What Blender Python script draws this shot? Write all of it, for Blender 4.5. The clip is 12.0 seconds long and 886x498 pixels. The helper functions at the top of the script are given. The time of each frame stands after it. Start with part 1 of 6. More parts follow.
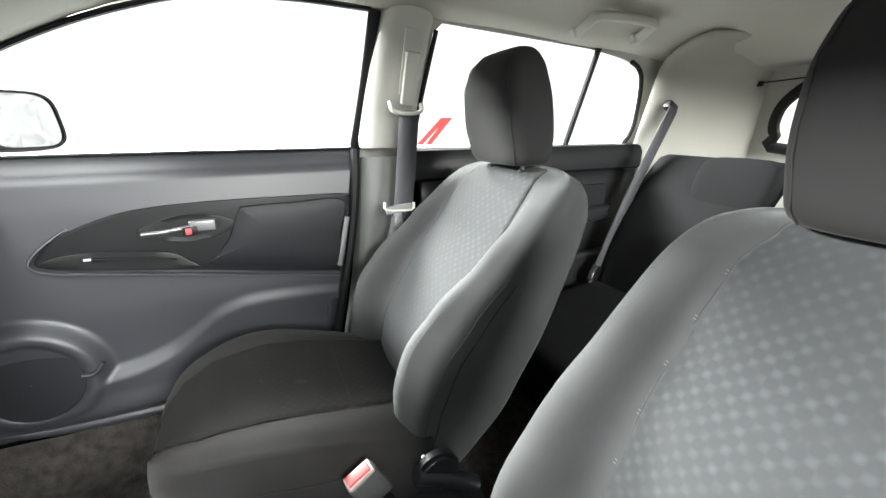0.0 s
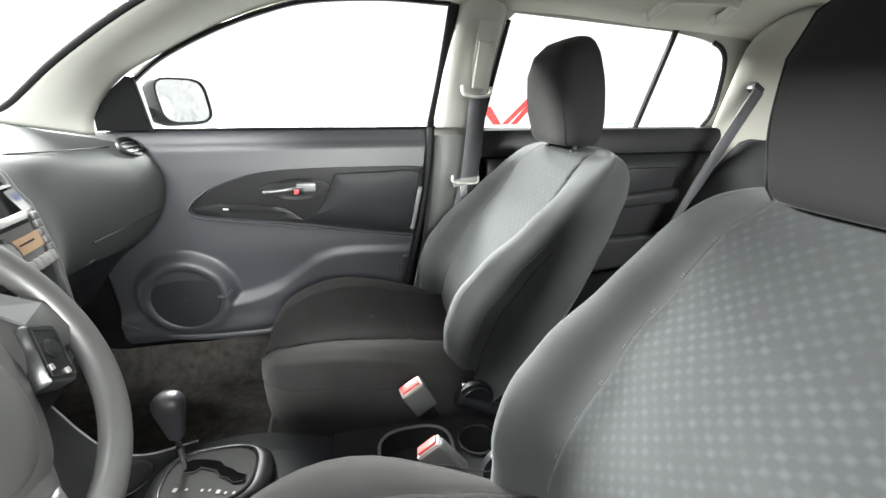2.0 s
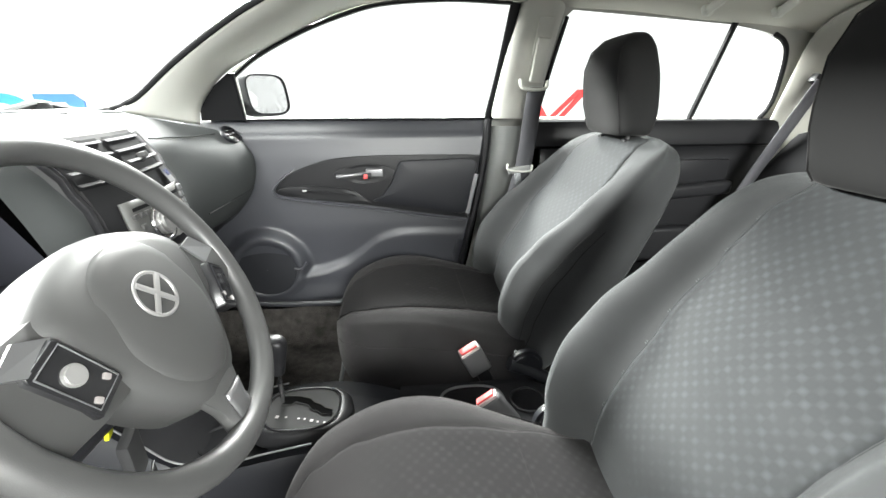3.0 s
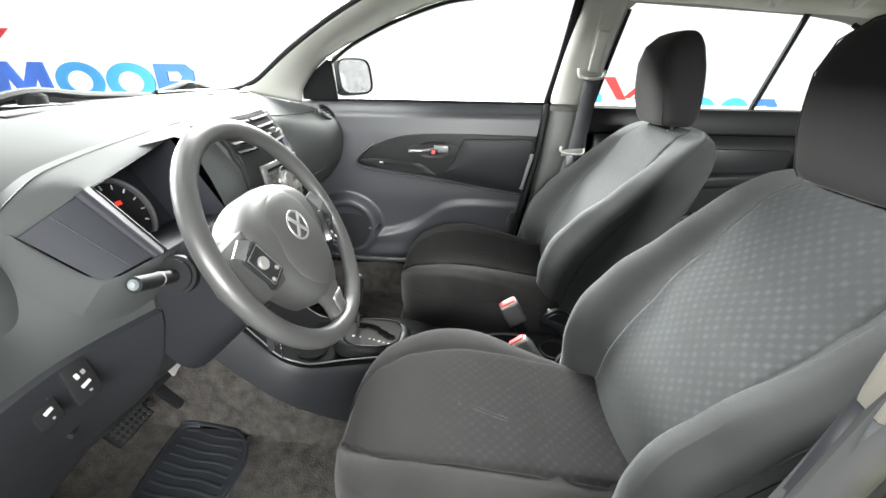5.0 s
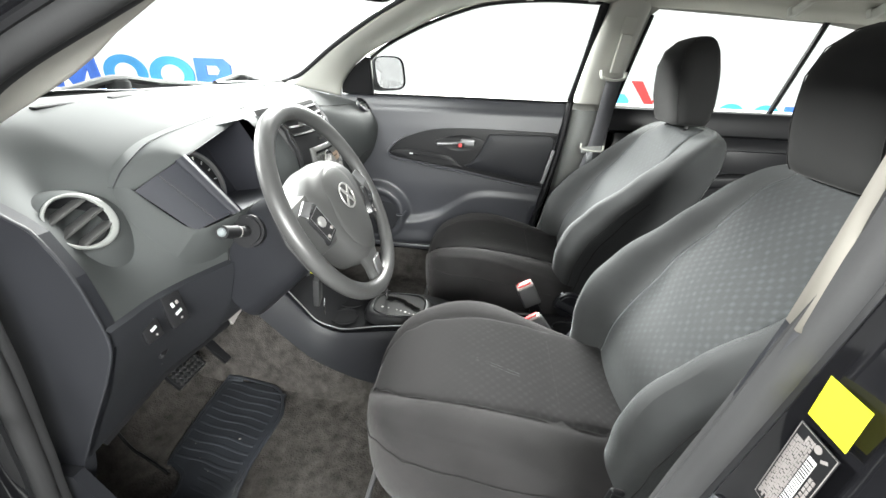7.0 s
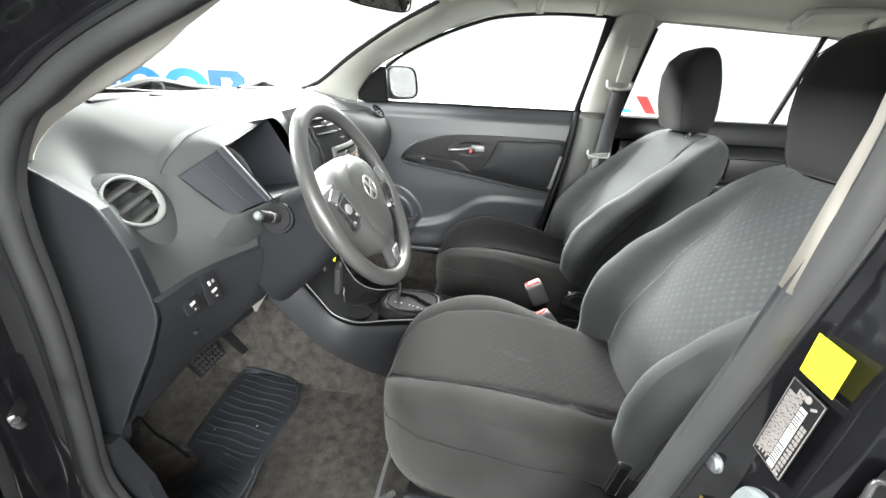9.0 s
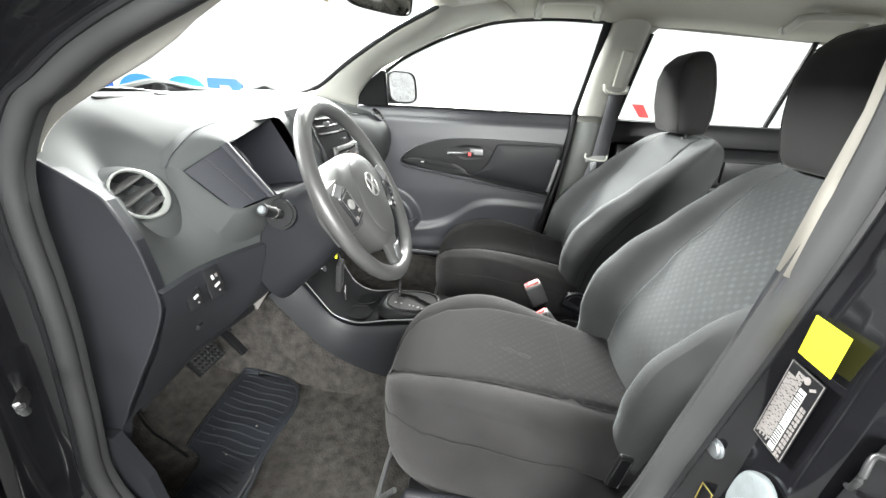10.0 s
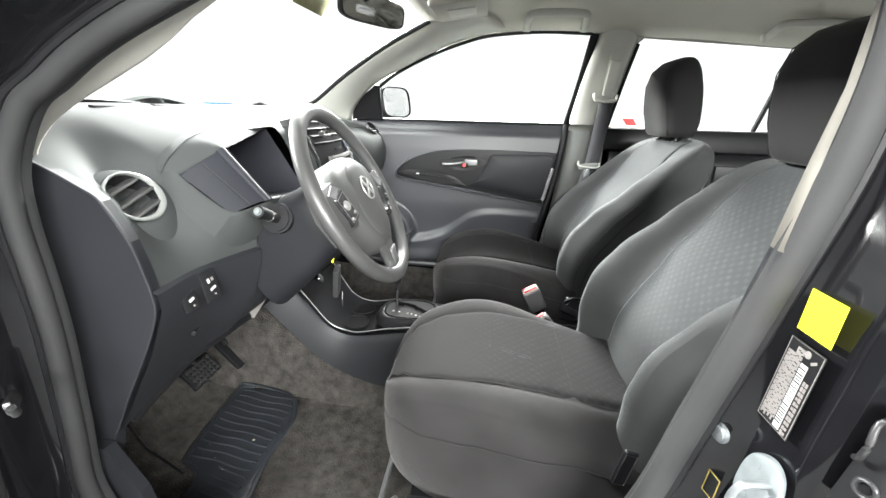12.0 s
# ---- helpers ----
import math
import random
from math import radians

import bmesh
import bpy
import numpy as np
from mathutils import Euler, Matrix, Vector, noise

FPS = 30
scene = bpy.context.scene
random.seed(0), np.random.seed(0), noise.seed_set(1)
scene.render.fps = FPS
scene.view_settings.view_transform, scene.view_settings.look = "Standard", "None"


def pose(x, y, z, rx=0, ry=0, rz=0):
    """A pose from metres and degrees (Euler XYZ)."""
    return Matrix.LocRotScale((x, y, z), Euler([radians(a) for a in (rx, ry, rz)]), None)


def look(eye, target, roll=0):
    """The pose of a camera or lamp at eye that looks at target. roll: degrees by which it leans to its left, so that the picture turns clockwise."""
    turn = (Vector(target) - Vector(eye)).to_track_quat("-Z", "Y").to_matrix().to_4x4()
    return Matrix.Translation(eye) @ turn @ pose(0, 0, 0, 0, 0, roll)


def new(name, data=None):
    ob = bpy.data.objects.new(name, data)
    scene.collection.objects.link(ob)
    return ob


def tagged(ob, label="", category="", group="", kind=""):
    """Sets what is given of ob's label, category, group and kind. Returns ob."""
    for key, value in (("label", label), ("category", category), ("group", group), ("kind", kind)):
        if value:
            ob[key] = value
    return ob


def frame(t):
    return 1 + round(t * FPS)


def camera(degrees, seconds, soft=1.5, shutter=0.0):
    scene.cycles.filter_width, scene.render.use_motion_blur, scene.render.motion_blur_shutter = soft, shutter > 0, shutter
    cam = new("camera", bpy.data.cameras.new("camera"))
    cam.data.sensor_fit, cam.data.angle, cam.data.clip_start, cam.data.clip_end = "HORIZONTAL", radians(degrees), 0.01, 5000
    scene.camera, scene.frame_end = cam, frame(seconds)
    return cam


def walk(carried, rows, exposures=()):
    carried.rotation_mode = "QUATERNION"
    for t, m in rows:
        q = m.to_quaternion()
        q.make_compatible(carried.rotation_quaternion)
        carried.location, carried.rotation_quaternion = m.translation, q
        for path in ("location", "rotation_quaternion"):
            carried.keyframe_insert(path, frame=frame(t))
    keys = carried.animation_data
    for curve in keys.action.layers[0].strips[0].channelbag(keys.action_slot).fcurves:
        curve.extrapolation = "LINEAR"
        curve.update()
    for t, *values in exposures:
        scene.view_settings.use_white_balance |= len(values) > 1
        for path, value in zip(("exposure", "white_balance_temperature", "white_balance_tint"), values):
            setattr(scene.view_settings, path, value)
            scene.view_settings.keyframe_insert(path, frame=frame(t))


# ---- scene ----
cam = camera(94.6, 12.0)
PATH = [
    (0, (0.013, -0.498, 1.193), (0.806, 1.24, 0.601), -0.1),
    (0.5, (0.013, -0.535, 1.19), (0.733, 1.226, 0.574), -0.0),
    (1, (0.009, -0.578, 1.188), (0.633, 1.212, 0.549), 0.0),
    (1.5, (0.018, -0.619, 1.201), (0.537, 1.193, 0.531), 0.2),
    (2, (0.018, -0.668, 1.204), (0.43, 1.166, 0.522), 0.2),
    (2.5, (-0.007, -0.721, 1.201), (0.308, 1.129, 0.509), 0.0),
    (3, (-0.054, -0.772, 1.204), (0.17, 1.084, 0.493), 0.0),
    (3.2, (-0.069, -0.793, 1.203), (0.129, 1.064, 0.486), -0.0),
    (4.8, (-0.04, -0.963, 1.245), (-0.089, 0.864, 0.434), 0.6),
    (5, (-0.04, -0.973, 1.252), (-0.114, 0.849, 0.43), 0.9),
    (5.5, (-0.04, -1.007, 1.257), (-0.145, 0.807, 0.421), 1.3),
    (6, (-0.037, -1.044, 1.259), (-0.168, 0.768, 0.421), 1.6),
    (6.5, (-0.042, -1.073, 1.252), (-0.192, 0.74, 0.42), 1.9),
    (7, (-0.047, -1.096, 1.246), (-0.212, 0.719, 0.423), 2.2),
    (9, (-0.064, -1.161, 1.221), (-0.253, 0.677, 0.456), 2.7),
    (9.5, (-0.067, -1.169, 1.21), (-0.251, 0.677, 0.463), 2.8),
    (10, (-0.069, -1.178, 1.201), (-0.249, 0.676, 0.473), 2.8),
    (10.5, (-0.075, -1.189, 1.193), (-0.249, 0.673, 0.485), 2.7),
    (11, (-0.077, -1.196, 1.185), (-0.25, 0.675, 0.5), 2.3),
    (11.5, (-0.072, -1.194, 1.176), (-0.245, 0.685, 0.513), 1.9),
    (12, (-0.065, -1.191, 1.167), (-0.238, 0.696, 0.525), 1.5),
]
walk(cam, [(t, look(eye, target, roll)) for t, eye, target, roll in PATH], [(0, 0.52), (3, 0.38), (5, 0.2), (7, 0.24), (9, 0.34), (12, 0.36)])


# ---- world and lights: a white booth, its area lamps added out of view ----
world = bpy.data.worlds.new("booth_air")
scene.world = world
world.use_nodes = True
world.node_tree.nodes["Background"].inputs[0].default_value = (1.0, 1.0, 1.0, 1)
world.node_tree.nodes["Background"].inputs[1].default_value = 0.12


def area(name, place, target, sx, sy, watts, colour=(0.975, 1.0, 0.965)):
    lamp = bpy.data.lights.new(name, "AREA")
    lamp.shape, lamp.size, lamp.size_y, lamp.energy, lamp.color = "RECTANGLE", sx, sy, watts, colour
    ob = new(name, lamp)
    ob.matrix_world = look(place, target)
    return ob


# Added fills floating in the booth, placed to brighten seats, door and dash.
area("added_fill", (1.0, -3.1, 1.9), (-0.1, 0.0, 0.9), 2.4, 0.7, 390)
area("added_fill", (-5.6, 0.8, 3.5), (-0.2, 0.0, 1.0), 3.2, 0.6, 1950)
area("overhead_fill", (-1.0, -2.4, 3.6), (-0.3, -0.5, 0.8), 1.6, 0.4, 180)
area("overhead_fill", (-1.8, 0.0, 3.8), (-0.8, 0.0, 0.8), 0.3, 3.0, 110)
area("overhead_fill", (-0.8, 3.1, 3.0), (0.3, 0.4, 0.9), 3.0, 0.5, 1550)
area("overhead_fill", (4.6, 0.0, 3.4), (1.6, 0.0, 0.9), 0.4, 3.0, 300)


# ---- materials ----
def material(name, colour, rough=0.6, metal=0.0, grain=0.0, grain_size=900.0, vary=0.12, blotch=5.0, coat=0.0, spec=0.5, relief=0.0003, sheen=0.0):
    """Base colour with large blotches, fine speckle and grain relief."""
    m = bpy.data.materials.new(name)
    m.use_nodes = True
    nt = m.node_tree
    bs = nt.nodes["Principled BSDF"]
    bs.inputs["Roughness"].default_value = rough
    bs.inputs["Metallic"].default_value = metal
    bs.inputs["Specular IOR Level"].default_value = spec
    bs.inputs["Coat Weight"].default_value = coat
    bs.inputs["Sheen Weight"].default_value = sheen
    bs.inputs["Sheen Roughness"].default_value = 0.4
    tc = nt.nodes.new("ShaderNodeTexCoord")
    n1 = nt.nodes.new("ShaderNodeTexNoise")
    n1.inputs["Scale"].default_value = blotch
    n1.inputs["Detail"].default_value = 5
    n2 = nt.nodes.new("ShaderNodeTexNoise")
    n2.inputs["Scale"].default_value = grain_size
    n2.inputs["Detail"].default_value = 2
    mix = nt.nodes.new("ShaderNodeMix")
    mix.data_type = "RGBA"
    lo = [c * (1 - vary) for c in colour]
    hi = [min(1, c * (1 + vary)) for c in colour]
    mix.inputs["A"].default_value = (*lo, 1)
    mix.inputs["B"].default_value = (*hi, 1)
    add = nt.nodes.new("ShaderNodeMath")
    add.operation = "MULTIPLY_ADD"
    add.inputs[1].default_value = 0.35
    nt.links.new(tc.outputs["Object"], n1.inputs["Vector"])
    nt.links.new(tc.outputs["Object"], n2.inputs["Vector"])
    sub = nt.nodes.new("ShaderNodeMath")
    sub.operation = "MULTIPLY_ADD"
    sub.inputs[1].default_value = 1.7
    sub.inputs[2].default_value = -0.525
    nt.links.new(n1.outputs["Fac"], sub.inputs[0])
    nt.links.new(n2.outputs["Fac"], add.inputs[0])
    nt.links.new(sub.outputs[0], add.inputs[2])
    nt.links.new(add.outputs[0], mix.inputs["Factor"])
    nt.links.new(mix.outputs["Result"], bs.inputs["Base Color"])
    if grain:
        bump = nt.nodes.new("ShaderNodeBump")
        bump.inputs["Strength"].default_value = grain
        bump.inputs["Distance"].default_value = relief
        nt.links.new(n2.outputs["Fac"], bump.inputs["Height"])
        nt.links.new(bump.outputs[0], bs.inputs["Normal"])
    return m


def glowing(name, colour, strength):
    m = bpy.data.materials.new(name)
    m.use_nodes = True
    nt = m.node_tree
    nt.nodes.clear()
    em = nt.nodes.new("ShaderNodeEmission")
    em.inputs[0].default_value = (*colour, 1)
    em.inputs[1].default_value = strength
    out = nt.nodes.new("ShaderNodeOutputMaterial")
    nt.links.new(em.outputs[0], out.inputs[0])
    return m


def dotted(name, colour, dot, pitch, sheen=0.07, spec=0.25):
    """Woven seat cloth with rows of small pale lozenges, laid on by the mesh's own map."""
    m = material(name, colour, 0.9, grain=0.5, grain_size=1400, vary=0.18, sheen=sheen, spec=spec)
    nt = m.node_tree
    bs = nt.nodes["Principled BSDF"]
    uv = nt.nodes.new("ShaderNodeTexCoord")
    sep = nt.nodes.new("ShaderNodeSeparateXYZ")
    nt.links.new(uv.outputs["UV"], sep.inputs[0])

    def math_node(op, a, b=None):
        n = nt.nodes.new("ShaderNodeMath")
        n.operation = op
        for k, v in enumerate((a, b)):
            if v is None:
                continue
            if isinstance(v, (int, float)):
                n.inputs[k].default_value = v
            else:
                nt.links.new(v, n.inputs[k])
        return n.outputs[0]

    s1 = math_node("COSINE", math_node("MULTIPLY", sep.outputs[0], 2 * math.pi / pitch))
    s2 = math_node("COSINE", math_node("MULTIPLY", sep.outputs[1], 2 * math.pi / pitch))
    prod = math_node("MULTIPLY", s1, s2)
    mask = math_node("MULTIPLY", math_node("ADD", prod, 0.15), 0.85)
    clampn = nt.nodes.new("ShaderNodeClamp")
    nt.links.new(mask, clampn.inputs[0])
    wear = nt.nodes.new("ShaderNodeTexNoise")
    wear.inputs["Scale"].default_value = 16
    ramp = nt.nodes.new("ShaderNodeMapRange")
    ramp.inputs[1].default_value, ramp.inputs[2].default_value = 0.3, 0.62
    nt.links.new(wear.outputs["Fac"], ramp.inputs[0])
    fade = nt.nodes.new("ShaderNodeMapRange")
    fade.inputs[1].default_value, fade.inputs[2].default_value = 0.06, 0.2
    nt.links.new(sep.outputs[1], fade.inputs[0])
    amount = math_node("MULTIPLY", math_node("MULTIPLY", clampn.outputs[0], ramp.outputs[0]), fade.outputs[0])
    base = bs.inputs["Base Color"].links[0].from_socket
    mix = nt.nodes.new("ShaderNodeMix")
    mix.data_type = "RGBA"
    nt.links.new(amount, mix.inputs["Factor"])
    nt.links.new(base, mix.inputs["A"])
    mix.inputs["B"].default_value = (*dot, 1)
    nt.links.new(mix.outputs["Result"], bs.inputs["Base Color"])
    return m


def glass(name, tint=(0.95, 0.98, 0.97)):
    m = bpy.data.materials.new(name)
    m.use_nodes = True
    nt = m.node_tree
    nt.nodes.clear()
    tr = nt.nodes.new("ShaderNodeBsdfTransparent")
    tr.inputs[0].default_value = (*tint, 1)
    gl = nt.nodes.new("ShaderNodeBsdfGlossy")
    gl.inputs["Roughness"].default_value = 0.02
    mx = nt.nodes.new("ShaderNodeMixShader")
    out = nt.nodes.new("ShaderNodeOutputMaterial")
    mx.inputs[0].default_value = 0.035
    nt.links.new(tr.outputs[0], mx.inputs[1])
    nt.links.new(gl.outputs[0], mx.inputs[2])
    nt.links.new(mx.outputs[0], out.inputs[0])
    return m


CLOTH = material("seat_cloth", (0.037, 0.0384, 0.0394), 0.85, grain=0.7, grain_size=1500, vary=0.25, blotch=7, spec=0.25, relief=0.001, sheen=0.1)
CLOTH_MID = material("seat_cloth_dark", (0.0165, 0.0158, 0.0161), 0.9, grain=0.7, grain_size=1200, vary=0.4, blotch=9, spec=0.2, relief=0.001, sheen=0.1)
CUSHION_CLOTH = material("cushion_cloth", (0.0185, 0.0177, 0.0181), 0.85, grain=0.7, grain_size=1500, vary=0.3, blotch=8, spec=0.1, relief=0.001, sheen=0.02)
HEAD_CLOTH = material("headrest_cloth", (0.0125, 0.0125, 0.0125), 0.85, grain=0.6, grain_size=1400, vary=0.2, blotch=7, spec=0.25)
STITCH = material("stitch_thread", (0.11, 0.113, 0.113), 0.7, vary=0.1)
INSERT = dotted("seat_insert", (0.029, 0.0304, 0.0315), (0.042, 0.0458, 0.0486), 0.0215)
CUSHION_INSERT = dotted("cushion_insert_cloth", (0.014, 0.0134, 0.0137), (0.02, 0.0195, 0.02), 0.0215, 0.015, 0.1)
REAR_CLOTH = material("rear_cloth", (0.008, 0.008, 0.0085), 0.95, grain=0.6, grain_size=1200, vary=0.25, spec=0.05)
for m, pile_weight in ((CLOTH, 0.2), (INSERT, 0.25), (CLOTH_MID, 0.12), (CUSHION_CLOTH, 0.12), (HEAD_CLOTH, 0.08)):
    pile = m.node_tree.nodes["Principled BSDF"]
    pile.inputs["Sheen Weight"].default_value = pile_weight
    pile.inputs["Sheen Roughness"].default_value = 0.35
    pile.inputs["Sheen Tint"].default_value = (0.8, 0.85, 0.85, 1) if m in (CLOTH, INSERT) else (0.85, 0.83, 0.83, 1)
MATT = material("matt_black", (0.012, 0.012, 0.013), 0.75, grain=0.2, vary=0.2, spec=0.08)
DASH = material("dash_plastic", (0.041, 0.0437, 0.044), 0.7, grain=0.35, grain_size=1100, vary=0.08, spec=0.1)
# The dash plastic again, darkened: shade of the lower dash held in the colour.
DASH_SHADED = material("dash_plastic_shaded", (0.0175, 0.0182, 0.021), 0.5, grain=0.35, grain_size=1100, vary=0.1, spec=0.22)
STACK = material("stack_plastic", (0.012, 0.012, 0.013), 0.45, vary=0.1, spec=0.2)
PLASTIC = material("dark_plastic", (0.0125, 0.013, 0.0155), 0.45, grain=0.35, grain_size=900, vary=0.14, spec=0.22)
DOOR_GREY = material("door_plastic", (0.03, 0.031, 0.037), 0.45, grain=0.3, grain_size=900, vary=0.1, spec=0.7)
BLACK = material("black_plastic", (0.009, 0.009, 0.01), 0.42, grain=0.15, vary=0.2, spec=0.2)
GLOSS = material("gloss_black", (0.012, 0.012, 0.013), 0.25, vary=0.1)
PAINT = material("black_paint", (0.006, 0.006, 0.007), 0.08, vary=0.3, blotch=12, coat=0.05, spec=0.35)
RUBBER = material("rubber_seal", (0.024, 0.024, 0.025), 0.65, grain=0.25, grain_size=500, vary=0.2, spec=0.2)
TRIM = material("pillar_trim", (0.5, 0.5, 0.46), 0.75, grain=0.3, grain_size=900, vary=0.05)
# One warm plastic in two tones: dim middle pillar, lit front pillar, light painted in.
TRIM_BEIGE = material("pillar_trim_warm_dim", (0.135, 0.125, 0.11), 0.7, grain=0.3, grain_size=900, vary=0.06)
TRIM_BEIGE_LIT = material("pillar_trim_warm_lit", (0.34, 0.33, 0.3), 0.7, grain=0.3, grain_size=900, vary=0.06)
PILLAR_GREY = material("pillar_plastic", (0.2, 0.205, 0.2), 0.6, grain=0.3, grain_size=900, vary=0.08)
QUARTER = material("quarter_plastic", (0.33, 0.325, 0.29), 0.8, grain=0.3, grain_size=800, vary=0.06, blotch=3)
LINER = material("headliner_cloth", (0.43, 0.42, 0.375), 0.95, grain=0.5, grain_size=700, vary=0.06, blotch=3)
CARPET = material("carpet", (0.042, 0.0385, 0.036), 1.0, grain=1.0, grain_size=200, vary=0.6, blotch=34, spec=0.1, relief=0.005)
MAT_RUBBER = material("mat_rubber", (0.016, 0.018, 0.022), 0.5, grain=0.3, vary=0.4, blotch=12)
BELT = material("belt_webbing", (0.036, 0.036, 0.041), 0.8, grain=0.6, grain_size=800, vary=0.15)
PANE_DARK = material("dark_pane", (0.014, 0.0145, 0.019), 0.65, grain=0.2, vary=0.12, spec=0.25)
VENT_RING = material("vent_ring_plastic", (0.16, 0.165, 0.16), 0.4, vary=0.06)
GATE = material("gate_plastic", (0.03, 0.03, 0.03), 0.7, vary=0.1, grain=0.2, spec=0.08)
SLOT_BLACK = material("slot_black", (0.002, 0.002, 0.002), 0.9, vary=0.1, spec=0.02)
SLAT = material("vent_plastic", (0.05, 0.05, 0.052), 0.75, vary=0.1, spec=0.15)
EMBLEM = material("emblem_silver", (0.34, 0.335, 0.33), 0.35, metal=0.6, vary=0.06)
BUCKLE = material("buckle_plastic", (0.06, 0.06, 0.062), 0.5, vary=0.1)
PALE = material("pale_plastic", (0.36, 0.3, 0.29), 0.5, vary=0.05)
RADIO = material("radio_plastic", (0.062, 0.062, 0.06), 0.5, vary=0.06)
CHROME = material("chrome", (0.75, 0.75, 0.76), 0.15, metal=1.0, vary=0.04)
SATIN = material("satin_silver", (0.2, 0.2, 0.205), 0.38, metal=0.7, vary=0.06)
DARK_STEEL = material("dark_steel", (0.06, 0.06, 0.062), 0.3, metal=0.6, vary=0.3, blotch=60)
ZINC = material("zinc_plate", (0.2, 0.22, 0.23), 0.5, metal=0.35, vary=0.18, blotch=60)
STEEL = material("zinc_steel", (0.42, 0.44, 0.46), 0.42, metal=0.9, vary=0.15, blotch=40)
RED = material("buckle_red", (0.62, 0.07, 0.07), 0.45, vary=0.08)
WHITE = material("white_print", (0.42, 0.42, 0.42), 0.6, vary=0.04)
YELLOW = material("yellow_paper", (0.62, 0.62, 0.01), 0.6, vary=0.05, blotch=30)
TAN = material("tan_patch", (0.3, 0.28, 0.15), 0.7, vary=0.2, blotch=60)
LABEL = material("label_grey", (0.19, 0.175, 0.17), 0.5, vary=0.1)
WHEEL_GREY = material("wheel_urethane", (0.043, 0.043, 0.043), 0.38, grain=0.35, grain_size=1000, vary=0.14)
HUB_GREY = material("hub_plastic", (0.042, 0.042, 0.0417), 0.48, grain=0.35, grain_size=1000, vary=0.08)
MIRROR = material("mirror_glass", (0.97, 0.97, 0.97), 0.02, metal=1.0, vary=0.01, grain=0)
PANE = glass("window_glass")
# Emission stands in for lamplight on the white booth; these surfaces are no lamps.
BOOTH = glowing("booth_white_glow", (0.985, 1.0, 0.99), 1.2)
BOOTH_SIDE = glowing("booth_side_glow", (1.0, 0.985, 0.98), 0.9)
BOOTH_TOP = glowing("booth_top_glow", (1.0, 1.0, 0.99), 0.8)
# Unseen floor, darkened to weaken its reflection in the paint and its bounce.
FLOOR_GREY = material("booth_floor_dim", (0.16, 0.16, 0.16), 0.5, vary=0.1)
LETTER_BLUE = material("letter_blue", (0.06, 0.2, 0.8), 0.6, vary=0.25, blotch=2)
INK = material("pen_ink", (0.1, 0.11, 0.2), 0.6, vary=0.1)
LETTER_SKY = material("letter_sky", (0.07, 0.42, 0.9), 0.6, vary=0.15, blotch=2)
LETTER_RED = material("letter_red", (0.7, 0.03, 0.03), 0.6, vary=0.1)


# ---- mesh helpers ----
def thing(name, label, category, place=(0, 0, 0), group="", kind=""):
    ob = new(name)
    ob.location = place
    ob.empty_display_size = 0.05
    return tagged(ob, label, category, group, kind)


def part(name, bm, mat, parent=None, label="", smooth=True, mods=(), angle=40):
    """Links a bmesh as one mesh object. Coordinates are the world's; the parent has no turn."""
    me = bpy.data.meshes.new(name)
    bmesh.ops.recalc_face_normals(bm, faces=bm.faces)
    for kind, settings in mods:
        if "away" in settings:
            total = Vector()
            for f in bm.faces:
                total += f.normal * f.calc_area()
            if total.dot(Vector(settings["away"])) > 0:
                bmesh.ops.reverse_faces(bm, faces=bm.faces)
    if parent is not None:
        base, up_one = Vector(), parent
        while up_one is not None:
            base += up_one.location
            up_one = up_one.parent
        bmesh.ops.translate(bm, verts=bm.verts, vec=-base)
    bm.to_mesh(me)
    bm.free()
    me.materials.append(mat)
    if smooth:
        me.shade_smooth()
        me.set_sharp_from_angle(angle=radians(angle))
    ob = new(name, me)
    if parent is not None:
        ob.parent = parent
    if label:
        ob["label"] = label
    for kind, settings in mods:
        md = ob.modifiers.new(kind.lower(), kind)
        for key, value in settings.items():
            if key == "levels":
                md.levels = value
                md.render_levels = value
            elif key == "thickness":
                md.thickness = value
            elif key == "offset":
                md.offset = value
            elif key == "width":
                md.width = value
            elif key == "segments":
                md.segments = value
    return ob


def single(name, bm, mat, label, category, kind="", group="", **more):
    return tagged(part(name, bm, mat, None, "", **more), label, category, group, kind)


SUB1 = (("SUBSURF", {"levels": 1}),)


def solid(t, away=None):
    """Thickness t, growing towards the vector away (or to both sides)."""
    if not away:
        return (("SOLIDIFY", {"thickness": t, "offset": 0}),)
    return (("SOLIDIFY", {"thickness": t, "offset": -1, "away": away}),)


UP, DOWN, OUT, BACK = (0, 0, 1), (0, 0, -1), (0, 1, 0), (1, 0, 0)


def block(sx, sy, sz, m=None, bevel=0.004, seg=2, bm=None, taper=None):
    """A box with rounded edges, centred, placed by the matrix m. taper: scale of its top in x and y."""
    one = bmesh.new()
    bmesh.ops.create_cube(one, size=1)
    for v in one.verts:
        if taper and v.co.z > 0:
            v.co.x *= taper[0]
            v.co.y *= taper[1]
        v.co = Vector((v.co.x * sx, v.co.y * sy, v.co.z * sz))
    if bevel:
        bmesh.ops.bevel(one, geom=one.edges[:], offset=min(bevel, 0.49 * min(sx, sy, sz)), segments=seg, profile=0.6, affect="EDGES")
    if m is not None:
        one.transform(m)
    if bm is None:
        return one
    me = bpy.data.meshes.new("tmp")
    one.to_mesh(me)
    bm.from_mesh(me)
    bpy.data.meshes.remove(me)
    one.free()
    return bm


